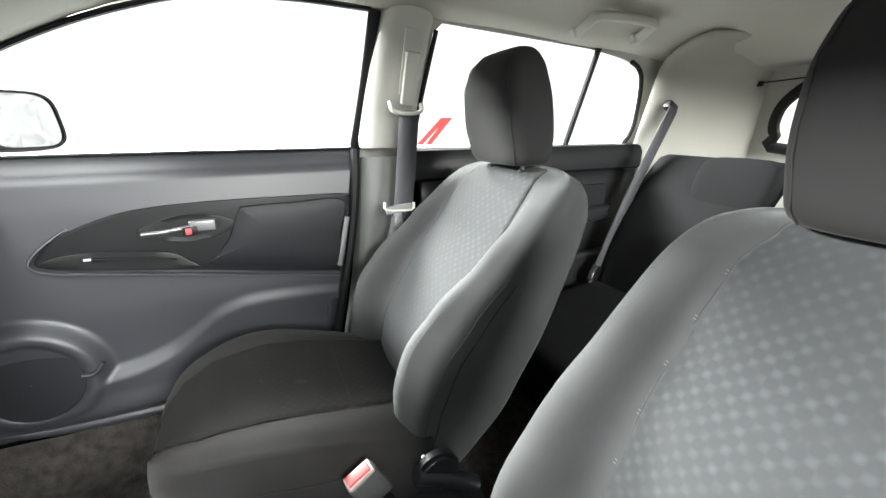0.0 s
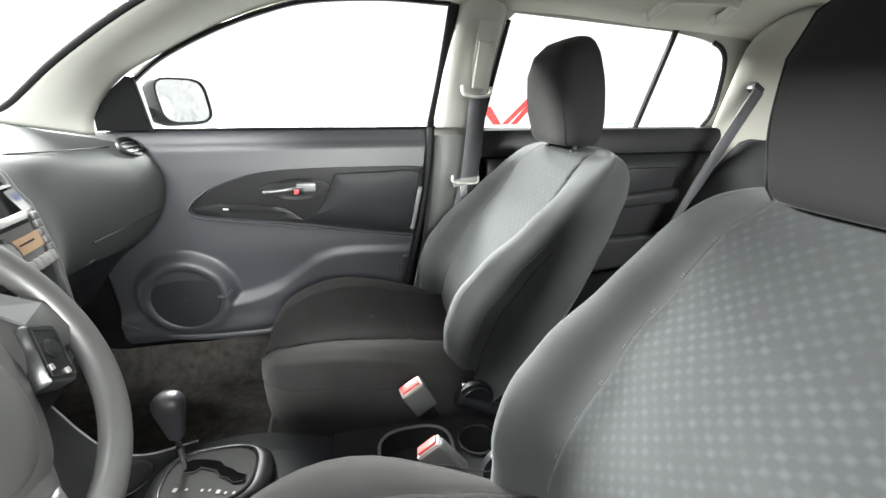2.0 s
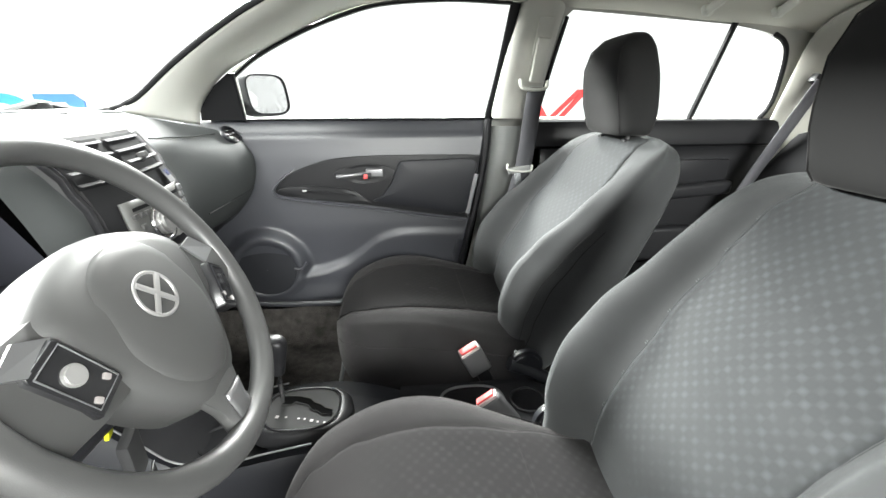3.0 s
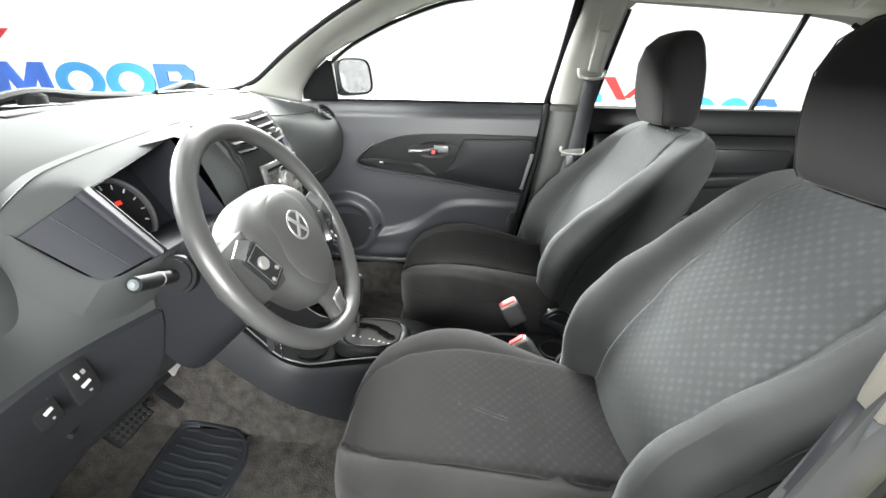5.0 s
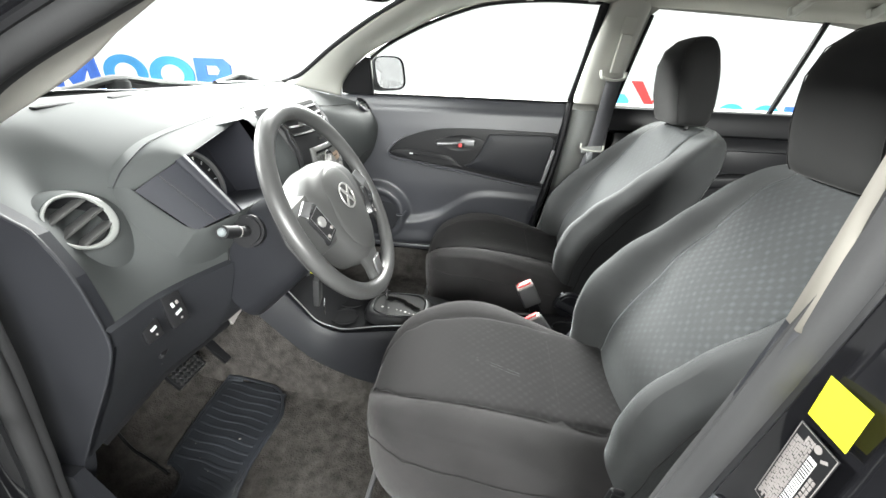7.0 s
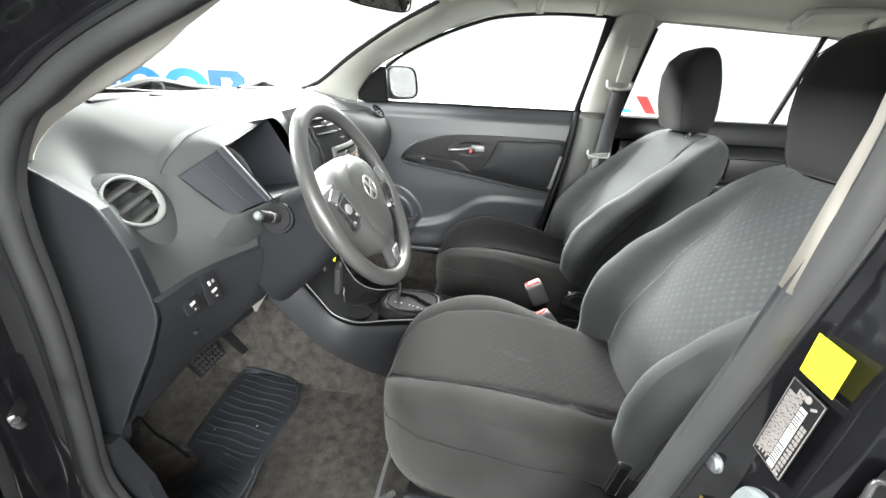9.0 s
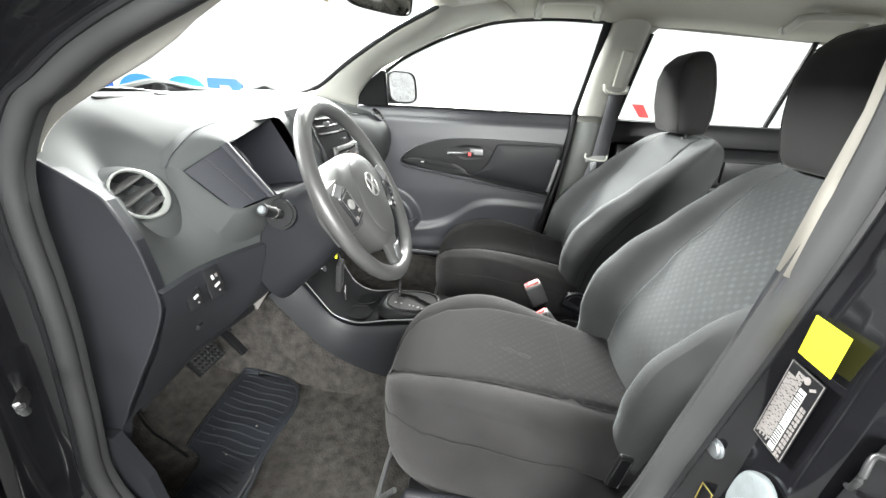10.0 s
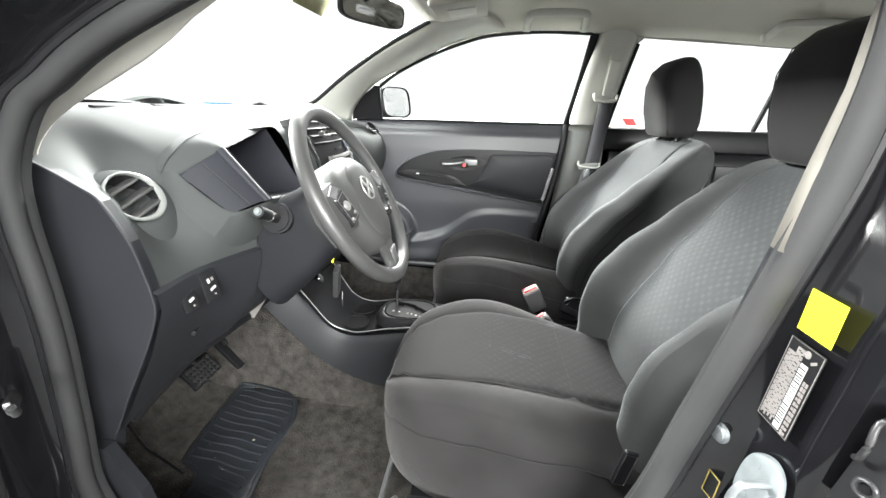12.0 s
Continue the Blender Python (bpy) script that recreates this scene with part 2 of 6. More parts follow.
def sheet(rows, closed=False, ends=False, bm=None, uv=None):
    """A surface through rows of points. closed: each row is a ring; ends: rings are capped."""
    bm = bm or bmesh.new()
    grid = [[bm.verts.new(p) for p in r] for r in rows]
    n = len(rows[0])
    layer = bm.loops.layers.uv.new("map") if uv else None
    for i in range(len(rows) - 1):
        for j in range(n if closed else n - 1):
            k = (j + 1) % n
            f = bm.faces.new((grid[i][j], grid[i][k], grid[i + 1][k], grid[i + 1][j]))
            if uv:
                for lp, (a, b) in zip(f.loops, ((i, j), (i, k), (i + 1, k), (i + 1, j))):
                    lp[layer].uv = uv[a][b]
    if ends and closed:
        bm.faces.new(grid[0][::-1])
        bm.faces.new(grid[-1])
    return bm


def smooth_line(points, n, loop=False):
    """n points along a Catmull-Rom line through points."""
    pts = [Vector(p) for p in points]
    out = []
    m = len(pts) if loop else len(pts) - 1
    for k in range(n):
        u = k / n * m if loop else k / (n - 1) * m
        i = min(int(u), m - 1)
        f = u - i
        if loop:
            a, b, c, d = (pts[(i + q) % len(pts)] for q in (-1, 0, 1, 2))
        else:
            b, c = pts[i], pts[i + 1]
            a = pts[i - 1] if i > 0 else b * 2 - c
            d = pts[i + 2] if i + 2 < len(pts) else c * 2 - b
        out.append(0.5 * (2 * b + (c - a) * f + (2 * a - 5 * b + 4 * c - d) * f * f + (3 * b - a - 3 * c + d) * f ** 3))
    return out


def ring(rx, ry, n=12, power=1.0):
    pts = []
    for k in range(n):
        a = 2 * math.pi * k / n
        c, s = math.cos(a), math.sin(a)
        pts.append((rx * math.copysign(abs(c) ** power, c), ry * math.copysign(abs(s) ** power, s)))
    return pts


def sweep(points, profile, up=(0, 0, 1), loop=False, bm=None, caps=True, wide=None):
    """Carries a flat profile (side, up) along points; up keeps it from turning. wide: a scale for each point."""
    pts = [Vector(p) for p in points]
    rows = []
    n = len(pts)
    for i, p in enumerate(pts):
        t = (pts[(i + 1) % n] - pts[i - 1]) if loop else (pts[min(i + 1, n - 1)] - pts[max(i - 1, 0)])
        t.normalize()
        u = Vector(up)
        side = t.cross(u)
        if side.length < 1e-4:
            side = t.cross(Vector((1, 0, 0.01)))
        side.normalize()
        u = side.cross(t).normalized()
        k = wide[i] if wide else 1.0
        rows.append([p + side * a * k + u * b for a, b in profile])
    if loop:
        rows.append(rows[0])
    bm = sheet(rows, closed=True, ends=caps and not loop, bm=bm)
    if loop:
        bmesh.ops.remove_doubles(bm, verts=bm.verts, dist=1e-6)
    return bm


def tube(points, r, n=10, loop=False, bm=None, up=(0, 0, 1)):
    return sweep(points, ring(r, r, n), up, loop, bm)


def plate(loops, where):
    """A flat piece with holes: the first loop of (a, b) is the outline; where(a, b) gives the place."""
    from mathutils.geometry import tessellate_polygon
    bm = bmesh.new()
    flat = [Vector((a, b, 0)) for lp in loops for a, b in lp]
    verts = [bm.verts.new(where(v.x, v.y)) for v in flat]
    for tri in tessellate_polygon([[Vector((a, b, 0)) for a, b in lp] for lp in loops]):
        try:
            bm.faces.new([verts[i] for i in tri])
        except ValueError:
            pass
    return bm


def disc(m, r, depth, n=24, bevel=0.0, bm=None, r2=None):
    one = bmesh.new()
    bmesh.ops.create_cone(one, cap_ends=True, segments=n, radius1=r, radius2=r if r2 is None else r2, depth=depth)
    if bevel:
        bmesh.ops.bevel(one, geom=[e for e in one.edges if not (e.verts[0].co - e.verts[1].co).normalized().z ** 2 > 0.5], offset=bevel, segments=2, affect="EDGES")
    one.transform(m)
    if bm is None:
        return one
    me = bpy.data.meshes.new("tmp")
    one.to_mesh(me)
    bm.from_mesh(me)
    bpy.data.meshes.remove(me)
    one.free()
    return bm


def facing(place, normal, up=(0, 0, 1)):
    """A matrix whose z axis is normal and whose y axis is near up."""
    z = Vector(normal).normalized()
    x = Vector(up).cross(z).normalized()
    y = z.cross(x)
    return Matrix.Translation(place) @ Matrix((x, y, z)).transposed().to_4x4()


def lerp(a, b, f):
    return a + (b - a) * f


def table(x, pairs):
    """Smooth lookup in rising (x, value) pairs."""
    if x <= pairs[0][0]:
        return pairs[0][1]
    for (a, p), (b, q) in zip(pairs, pairs[1:]):
        if x <= b:
            f = (x - a) / (b - a)
            return lerp(p, q, f * f * (3 - 2 * f))
    return pairs[-1][1]


# ---- booth ----
single("booth_floor", plate([[(-14, -14), (14, -14), (14, 14), (-14, 14)]], lambda a, b: (a, b, 0.0)), FLOOR_GREY,
       "pale grey painted floor of the photo booth", "floor", "structure", smooth=False)
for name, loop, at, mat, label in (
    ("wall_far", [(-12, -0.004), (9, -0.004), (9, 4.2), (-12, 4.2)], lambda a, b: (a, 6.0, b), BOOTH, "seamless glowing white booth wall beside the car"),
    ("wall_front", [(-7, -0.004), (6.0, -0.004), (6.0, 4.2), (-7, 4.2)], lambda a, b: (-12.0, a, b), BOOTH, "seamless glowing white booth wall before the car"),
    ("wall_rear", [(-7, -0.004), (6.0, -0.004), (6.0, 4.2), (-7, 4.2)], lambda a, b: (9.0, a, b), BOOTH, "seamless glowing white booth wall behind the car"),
    # never in view: glows to fill the cabin through the open door
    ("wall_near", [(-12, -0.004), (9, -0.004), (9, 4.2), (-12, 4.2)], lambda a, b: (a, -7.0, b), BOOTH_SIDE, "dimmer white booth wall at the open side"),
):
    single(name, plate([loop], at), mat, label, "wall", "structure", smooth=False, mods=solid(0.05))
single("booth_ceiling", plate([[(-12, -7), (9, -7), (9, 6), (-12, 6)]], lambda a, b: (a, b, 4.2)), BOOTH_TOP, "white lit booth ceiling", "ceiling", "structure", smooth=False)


def print_shape(loops, x0, z0, sx, sz, mat, label):
    """One flat coloured shape of the strip printed on the far wall."""
    def at(a, b):
        return (x0 + a * sx, 5.958, z0 + b * sz)
    single("wall_print", plate(loops, at), mat, label, "wall print", group="wall print", smooth=False, mods=solid(0.036))


ROUND = [(0.5 * math.cos(2 * math.pi * k / 32), 0.5 * math.sin(2 * math.pi * k / 32)) for k in range(32)]


def banner(x0, z0, sx, sz, mats):
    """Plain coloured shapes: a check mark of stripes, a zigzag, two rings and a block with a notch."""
    print_shape([[(0, 0), (0.26, 0), (0.3, 0.62), (0.52, 0.08), (0.74, 0.08), (0.96, 0.62), (1.0, 0), (1.26, 0), (1.16, 1), (0.86, 1), (0.63, 0.42), (0.4, 1), (0.1, 1)]], x0, z0, sx, sz, mats[0], "deep blue zigzag shape printed on the white wall")
    for k, c in ((0, 1.86), (1, 2.94)):
        print_shape([[(c + a * 1.02, 0.5 + b * 1.04) for a, b in ROUND], [(c + a * 0.56, 0.5 + b * 0.58) for a, b in ROUND]], x0, z0, sx, sz, mats[1 + k], "sky blue ring printed on the white wall")
    print_shape([[(3.5, 0), (3.75, 0), (3.75, 0.34), (4.0, 0.34), (4.18, 0), (4.45, 0), (4.22, 0.42), (4.3, 0.6), (4.3, 0.82), (4.14, 1), (3.5, 1)],
                 [(3.75, 0.55), (4.0, 0.55), (4.06, 0.68), (4.0, 0.8), (3.75, 0.8)]], x0, z0, sx, sz, mats[3], "blue block with a notch printed on the white wall")
    for d in (0.0, 0.34):
        print_shape([[(-0.72 + d, 0.95), (-0.52 + d, 0.95), (0.5 + d * 0.6, 1.85), (0.28 + d * 0.6, 1.85)]], x0, z0, sx, sz, LETTER_RED, "red slanted stripe printed on the white wall")
    print_shape([[(-1.45, 1.55), (-1.1, 1.55), (-0.62, 0.9), (-0.9, 0.9)]], x0, z0, sx, sz, LETTER_RED, "red slanted stripe printed on the white wall")


banner(-7.76, 0.64, 0.79, 0.56, (LETTER_BLUE, LETTER_SKY, LETTER_SKY, LETTER_BLUE))
banner(2.80, 0.34, 0.47, 0.5, (LETTER_BLUE, LETTER_SKY, LETTER_SKY, LETTER_BLUE))
print_shape([[(0, 0), (0.38, 0), (0.38, 0.48), (0.3, 0.56), (0, 0.56)], [(0.12, 0.3), (0.24, 0.3), (0.24, 0.42), (0.12, 0.42)]], 1.75, 0.36, 1, 1, LETTER_SKY, "sky blue block printed on the white wall")


# ---- car: floor, roof, pillars ----
def side_y(z):
    """The slope of the side glass towards the roof."""
    return 0.70 - 0.26 * (z - 1.12)


P_WIN = [(-0.537, 1.122), (-0.535, 1.255), (-0.45, 1.312), (-0.31, 1.378), (-0.18, 1.424), (-0.06, 1.453), (0.134, 1.467), (0.325, 1.463), (0.338, 1.45), (0.288, 1.122)]
R_WIN = [(0.455, 1.118), (0.50, 1.425), (0.525, 1.448), (0.79, 1.434), (1.08, 1.418), (1.20, 1.402), (1.25, 1.391), (1.285, 1.376), (1.312, 1.352), (1.328, 1.32), (1.34, 1.28), (1.353, 1.22), (1.358, 1.18), (1.35, 1.14), (1.33, 1.112)]

def floor_z(x, y):
    """Height of the carpet: footwell, tunnel and the rise to the sills."""
    z = table(x, [(-1.1, 0.62), (-0.86, 0.32), (-0.74, 0.30), (0.5, 0.29), (0.66, 0.36), (0.8, 0.42), (1.1, 0.5), (1.9, 0.6)])
    hump = max(0, 1 - ((y + 0.02) / table(x, [(-0.45, 0.15), (-0.2, 0.22)])) ** 2) ** 1.2 * table(x, [(0.0, 0.2), (0.1, 0.12)])
    rise = table(abs(y + 0.02), [(0.66, 0), (0.73, 0.13)])
    tunnel = table(x, [(-0.80, 0.78), (-0.70, 0.70), (-0.62, 0.60), (-0.573, 0.54), (-0.535, 0.49), (-0.50, 0.455), (-0.46, 0.43), (-0.40, 0.40), (-0.33, 0.37), (-0.2, 0.3)])
    tunnel = lerp(z, tunnel, table(abs(y + 0.02), [(0.1, 1), (table(x, [(-0.62, 0.14), (-0.5, 0.165)]), 0)]))
    return max(z + hump, tunnel) + rise + 0.004 * noise.noise((x * 9, y * 9, 0))


floor_rows = [[(x, y, floor_z(x, y)) for y in np.linspace(-0.76, 0.70, 90)] for x in np.linspace(-1.15, 1.9, 100)]
single("floor_carpet", sheet(floor_rows), CARPET, "worn dark grey-brown carpet on the car floor", "carpet", "structure")

# headliner
roof_rows = []
for x in np.linspace(-0.26, 1.95, 30):
    edge = table(x, [(-0.26, 1.462), (0.2, 1.468), (0.6, 1.448), (1.1, 1.42), (1.6, 1.38), (1.95, 1.345)])
    row = []
    for k in range(31):
        f = -1 + 2 * k / 30
        y = f * side_y(edge) - 0.01
        arch = table(x, [(-0.26, 0.045), (-0.05, 0.075), (0.15, 0.095), (1.2, 0.09), (1.95, 0.05)])
        row.append((x, y, edge + arch * (1 - abs(f) ** 6)))
    roof_rows.append(row)
single("ceiling", sheet(roof_rows), LINER, "pale grey felt headliner of the car roof", "headliner", "structure", mods=solid(0.012, UP))
# roof skin above, black paint
skin = [[(p[0], p[1] * 1.06, p[2] + 0.03) for p in r] for r in roof_rows]
car = thing("car", "black small hatchback with its driver door open", "car", (0, 0, 0))
part("roof", sheet(skin), PAINT, car, mods=solid(0.004, UP))


def a_pillar(sign, ws, win, mat, name, bulge=0.022):
    """Trim between the windscreen's edge and the door's opening, rounded towards the cabin."""
    a, b = smooth_line(ws, 24), smooth_line(win, 24)
    rows = []
    for p, q in zip(a, b):
        row = []
        for k in range(9):
            f = k / 8
            c = p.lerp(q, f)
            c.y -= sign * bulge * math.sin(math.pi * f)
            c.x += 0.55 * bulge * math.sin(math.pi * f)
            row.append(c)
        rows.append(row)
    return single(name, sheet(rows), mat, "pale grey plastic trim of the windscreen pillar", "pillar trim", "structure", mods=solid(0.02, (0, sign, 0)))


def on_p(x, z):
    return (x, side_y(z), z)


a_pillar(1, [(-0.875, 0.617, 1.155), (-0.78, 0.60, 1.195), (-0.64, 0.562, 1.29), (-0.46, 0.525, 1.395), (-0.29, 0.495, 1.475), (-0.15, 0.48, 1.52)],
         [(-0.66, 0.672, 1.11), (-0.64, 0.665, 1.17), (-0.555, 0.66, 1.26), (-0.43, 0.645, 1.325), (-0.2, 0.62, 1.425), (0.0, 0.60, 1.47)], TRIM, "pillar_trim_passenger")
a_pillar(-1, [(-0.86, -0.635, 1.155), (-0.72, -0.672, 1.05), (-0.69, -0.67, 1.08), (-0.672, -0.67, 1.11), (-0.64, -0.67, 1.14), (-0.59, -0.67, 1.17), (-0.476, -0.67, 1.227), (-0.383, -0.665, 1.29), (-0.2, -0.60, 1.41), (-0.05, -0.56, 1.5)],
         [(-0.74, -0.71, 0.98), (-0.725, -0.705, 1.03), (-0.70, -0.705, 1.065), (-0.682, -0.702, 1.095), (-0.65, -0.70, 1.13), (-0.61, -0.70, 1.165), (-0.53, -0.70, 1.22), (-0.42, -0.69, 1.28), (-0.2, -0.65, 1.4), (0.0, -0.62, 1.46)], TRIM_BEIGE_LIT, "pillar_trim_driver", 0.003)

# header above the windscreen
hdr = [[(-0.30 + 0.06 * f ** 2 * 0 - 0.05 * (1 - (2 * f - 1) ** 2), lerp(-0.5, 0.5, f), 1.478 + 0.03 * (1 - (2 * f - 1) ** 2) + dz) for f in np.linspace(0, 1, 20)] for dz in (0.0, 0.0)]
hdr[1] = [(x + 0.14, y * 1.12, 1.463 + 0.062 * (1 - abs(y / 0.52) ** 3) + 0.003) for x, y, z in hdr[0]]
single("windscreen_header", sheet(hdr), LINER, "pale felt edge above the windscreen", "headliner", "structure", mods=solid(0.012, UP))

# passenger side: pillar trims and door frames as one plate with two openings
outer = [(-0.64, 1.10), (-0.64, 1.17), (-0.555, 1.262), (-0.43, 1.33), (-0.2, 1.435), (-0.05, 1.472), (0.15, 1.485), (0.6, 1.47), (1.1, 1.44), (1.55, 1.40), (1.9, 1.36), (1.9, 1.09), (1.33, 1.09), (0.46, 1.09), (0.28, 1.09), (-0.5, 1.09)]
single("pillar_trim_side", plate([outer, P_WIN[::-1], R_WIN[::-1]], lambda a, b: (a, side_y(b) + 0.012, b)), TRIM, "pale grey plastic trim round the side windows", "pillar trim", "structure", smooth=False, mods=solid(0.03, OUT))


def glazing(name, loop, label):
    g = single(name, plate([loop], lambda a, b: (a, side_y(b) + 0.03, b)), PANE, label, "car window", "structure", smooth=False)
    g.visible_shadow = False
    return g


glazing("window_1", P_WIN, "clear front passenger door glass")
glazing("window_2", R_WIN, "clear rear passenger door glass")
def edge_seal(pts, r, label):
    single("window_seal", sweep([Vector(on_p(p.x, p.y)) + Vector((0, 0.004, 0)) for p in smooth_line([(x, z, 0) for x, z in pts], 6 * len(pts))], ring(r, 0.008, 8), up=(0, 1, 0)), BLACK, label, "window seal", "structure")


edge_seal([(0.336, 1.462), (0.312, 1.28), (0.285, 1.122)], 0.016, "black rubber channel at the front window's rear edge")
edge_seal([(-0.53, 1.122), (-0.2, 1.123), (0.285, 1.121)], 0.006, "black wiper seal along the front window sill")
edge_seal([(-0.538, 1.25), (-0.45, 1.31), (-0.31, 1.376), (-0.18, 1.422), (-0.06, 1.451), (0.134, 1.465), (0.325, 1.461)], 0.007, "dark rubber channel along the front window's top edge")
edge_seal([(0.506, 1.43), (0.48, 1.28), (0.456, 1.118)], 0.007, "black rubber channel at the rear window's front edge")
edge_seal([(1.25, 1.391), (1.285, 1.376), (1.312, 1.352), (1.328, 1.32), (1.34, 1.28), (1.353, 1.22), (1.358, 1.18), (1.35, 1.14), (1.335, 1.115)], 0.009, "black rubber channel at the rear window's rear edge")
part("window_post", sweep([on_p(1.083, 1.43), on_p(1.045, 1.11)], ring(0.010, 0.010, 8), up=(0, 1, 0)), BLACK, car)

# passenger B-pillar trim, in front of the plate
bp = []
for z, x0, x1, y in ((1.475, 0.355, 0.505, 0.595), (1.40, 0.335, 0.487, 0.600), (1.28, 0.308, 0.462, 0.62), (1.125, 0.288, 0.452, 0.65), (1.10, 0.286, 0.45, 0.655), (0.92, 0.275, 0.45, 0.66), (0.75, 0.255, 0.46, 0.66), (0.55, 0.215, 0.48, 0.66), (0.42, 0.19, 0.50, 0.67)):
    bp.append([(x0, y + 0.05, z), (x0 + 0.004, y + 0.008, z), (x0 + 0.025, y - 0.008, z), (lerp(x0, x1, 0.5), y - 0.014, z), (x1 - 0.025, y - 0.008, z), (x1 - 0.004, y + 0.008, z), (x1, y + 0.06, z)])
bpil = thing("center_pillar", "pale grey plastic trim of the middle pillar with belt guide", "pillar trim", kind="structure")
part("upper_trim", sheet(bp[:4]), TRIM, bpil, mods=SUB1)
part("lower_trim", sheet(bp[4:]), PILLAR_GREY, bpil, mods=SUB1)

# rear quarter trim behind the rear window
qt = []
for u in np.linspace(0, 1, 16):
    z = 0.72 + 0.735 * math.sin(u * 1.45) / math.sin(1.45)
    qt.append([(x, side_y(z) - 0.035 - 0.15 * max(0.0, (u - 0.68) / 0.32) ** 2.2 - 0.11 * max(0, (x - 1.37)) ** 1.0 - 0.02 * math.sin(min(1, (x - 1.36) / 0.2) * math.pi), z) for x in np.linspace(1.355, 1.99, 14)])
single("quarter_trim", sheet(qt), QUARTER, "pale grey moulded trim behind the rear side window", "pillar trim", "structure", mods=solid(0.01, OUT))
# tailgate with its window
tail_out = [(-0.66, 0.5), (0.66, 0.5), (0.66, 1.1), (0.62, 1.43), (-0.62, 1.43), (-0.66, 1.1)]
tail_in = [(-0.48, 1.10), (0.44, 1.085), (0.50, 1.14), (0.505, 1.2), (0.47, 1.27), (0.38, 1.335), (0.25, 1.36), (-0.3, 1.36), (-0.47, 1.3), (-0.52, 1.2)]
tail_in = [tuple(p.xy) for p in smooth_line([(a, b, 0) for a, b in tail_in], 40, True)]
tg = thing("tailgate", "closed tailgate with a small oval rear window", "tailgate", kind="structure")
part("panel", plate([tail_out, tail_in], lambda a, b: (1.97 - 0.25 * (b - 1.1), a, b)), TRIM, tg, smooth=False, mods=solid(0.03, BACK))
part("seal", sweep([(1.95 - 0.25 * (b - 1.1), a, b) for a, b in tail_in], ring(0.022, 0.014, 8), up=(1, 0, 0), loop=True), BLACK, tg)

# outer skins that close the body
part("outer_skin", plate([[(-1.0, 0.25), (2.0, 0.25), (2.0, 1.1), (-1.0, 1.1)]], lambda a, b: (a, 0.745, b)), PAINT, car, smooth=False, mods=solid(0.02, OUT))
part("firewall", plate([[(-0.76, 0.3), (0.74, 0.3), (0.74, 1.12), (-0.76, 1.12)]], lambda a, b: (-1.12, a, b)), BLACK, car, smooth=False, mods=solid(0.02))
hood = []
for f in np.linspace(0, 1, 8):
    x = lerp(-1.06, -2.0, f)
    hood.append([(x, y, lerp(1.08, 0.92, f) - 0.09 * abs(y / 0.8) ** 3) for y in np.linspace(-0.8, 0.8, 14)])
part("hood", sheet(hood), PAINT, car, "black painted bonnet", mods=solid(0.01, DOWN))
part("cowl", sheet([[(x, y, z) for y in np.linspace(-0.66, 0.66, 16)] for x, z in ((-1.07, 1.085), (-1.0, 1.12), (-0.93, 1.135))]), BLACK, car, mods=solid(0.006, DOWN))

# windscreen and its dark edge
ws_rows = []
for f in np.linspace(0, 1, 14):
    y = lerp(-0.62, 0.617, f)
    b = 1 - (2 * f - 1) ** 2
    low = Vector((-0.885 - 0.07 * b, y, 1.155))
    top = Vector((-0.30 - 0.05 * b, y * 0.8, 1.478 + 0.03 * b))
    ws_rows.append([low.lerp(top, k / 10) + Vector((0, 0, 0.02 * math.sin(math.pi * k / 10))) for k in range(11)])
wsg = single("window_3", sheet(ws_rows), PANE, "clear curved windscreen glass", "windscreen", "structure")
wsg.visible_shadow = False
part_rows = [[r[0].lerp(r[1], f * table(r[0].y, [(-0.6, 0.5), (-0.3, 0.4), (-0.05, 0.1), (0.6, 0.08)])) + Vector((0.004, 0, 0.0)) for f in (0, 0.5, 1.0)] for r in ws_rows]
single("windscreen_band", sheet(part_rows), BLACK, "black band along the foot of the windscreen", "window seal", "structure", mods=solid(0.002))
tag = [[Vector((-0.535 + 0.75 * dz, y, 1.402 + dz + 0.02 * (y + 0.13))) for dz in (0, 0.02, 0.045)] for y in (-0.13, -0.06, 0.0, 0.05)]
single("windscreen_patch", sheet(tag), TAN, "tan paper sticker inside the top of the windscreen", "sticker", mods=solid(0.001))
edge = [(-0.96, 0.3, 1.158), (-0.90, 0.58, 1.157), (-0.868, 0.622, 1.162), (-0.83, 0.614, 1.176), (-0.78, 0.603, 1.2), (-0.64, 0.565, 1.295), (-0.46, 0.528, 1.40), (-0.29, 0.498, 1.48)]
single("windscreen_edge", sweep(smooth_line(edge, 40), ring(0.009, 0.006, 8), up=(0, 1, 0)), BLACK, "thin black windscreen edge along the pillar", "window seal", "structure")


def wiper(pts, name="windscreen_wiper"):
    w = thing(name, "dark grey wiper arm resting at the foot of the windscreen", "wiper", pts[0], group="wipers")
    part("arm", sweep(smooth_line(pts, 16), ring(0.012, 0.01, 8), up=(0, 0, 1)), RUBBER, w)
    part("blade", sweep([Vector(p) + Vector((-0.03, 0.0, -0.012)) for p in smooth_line(pts, 8)], ring(0.006, 0.012, 6), up=(0, 0, 1)), BLACK, w)


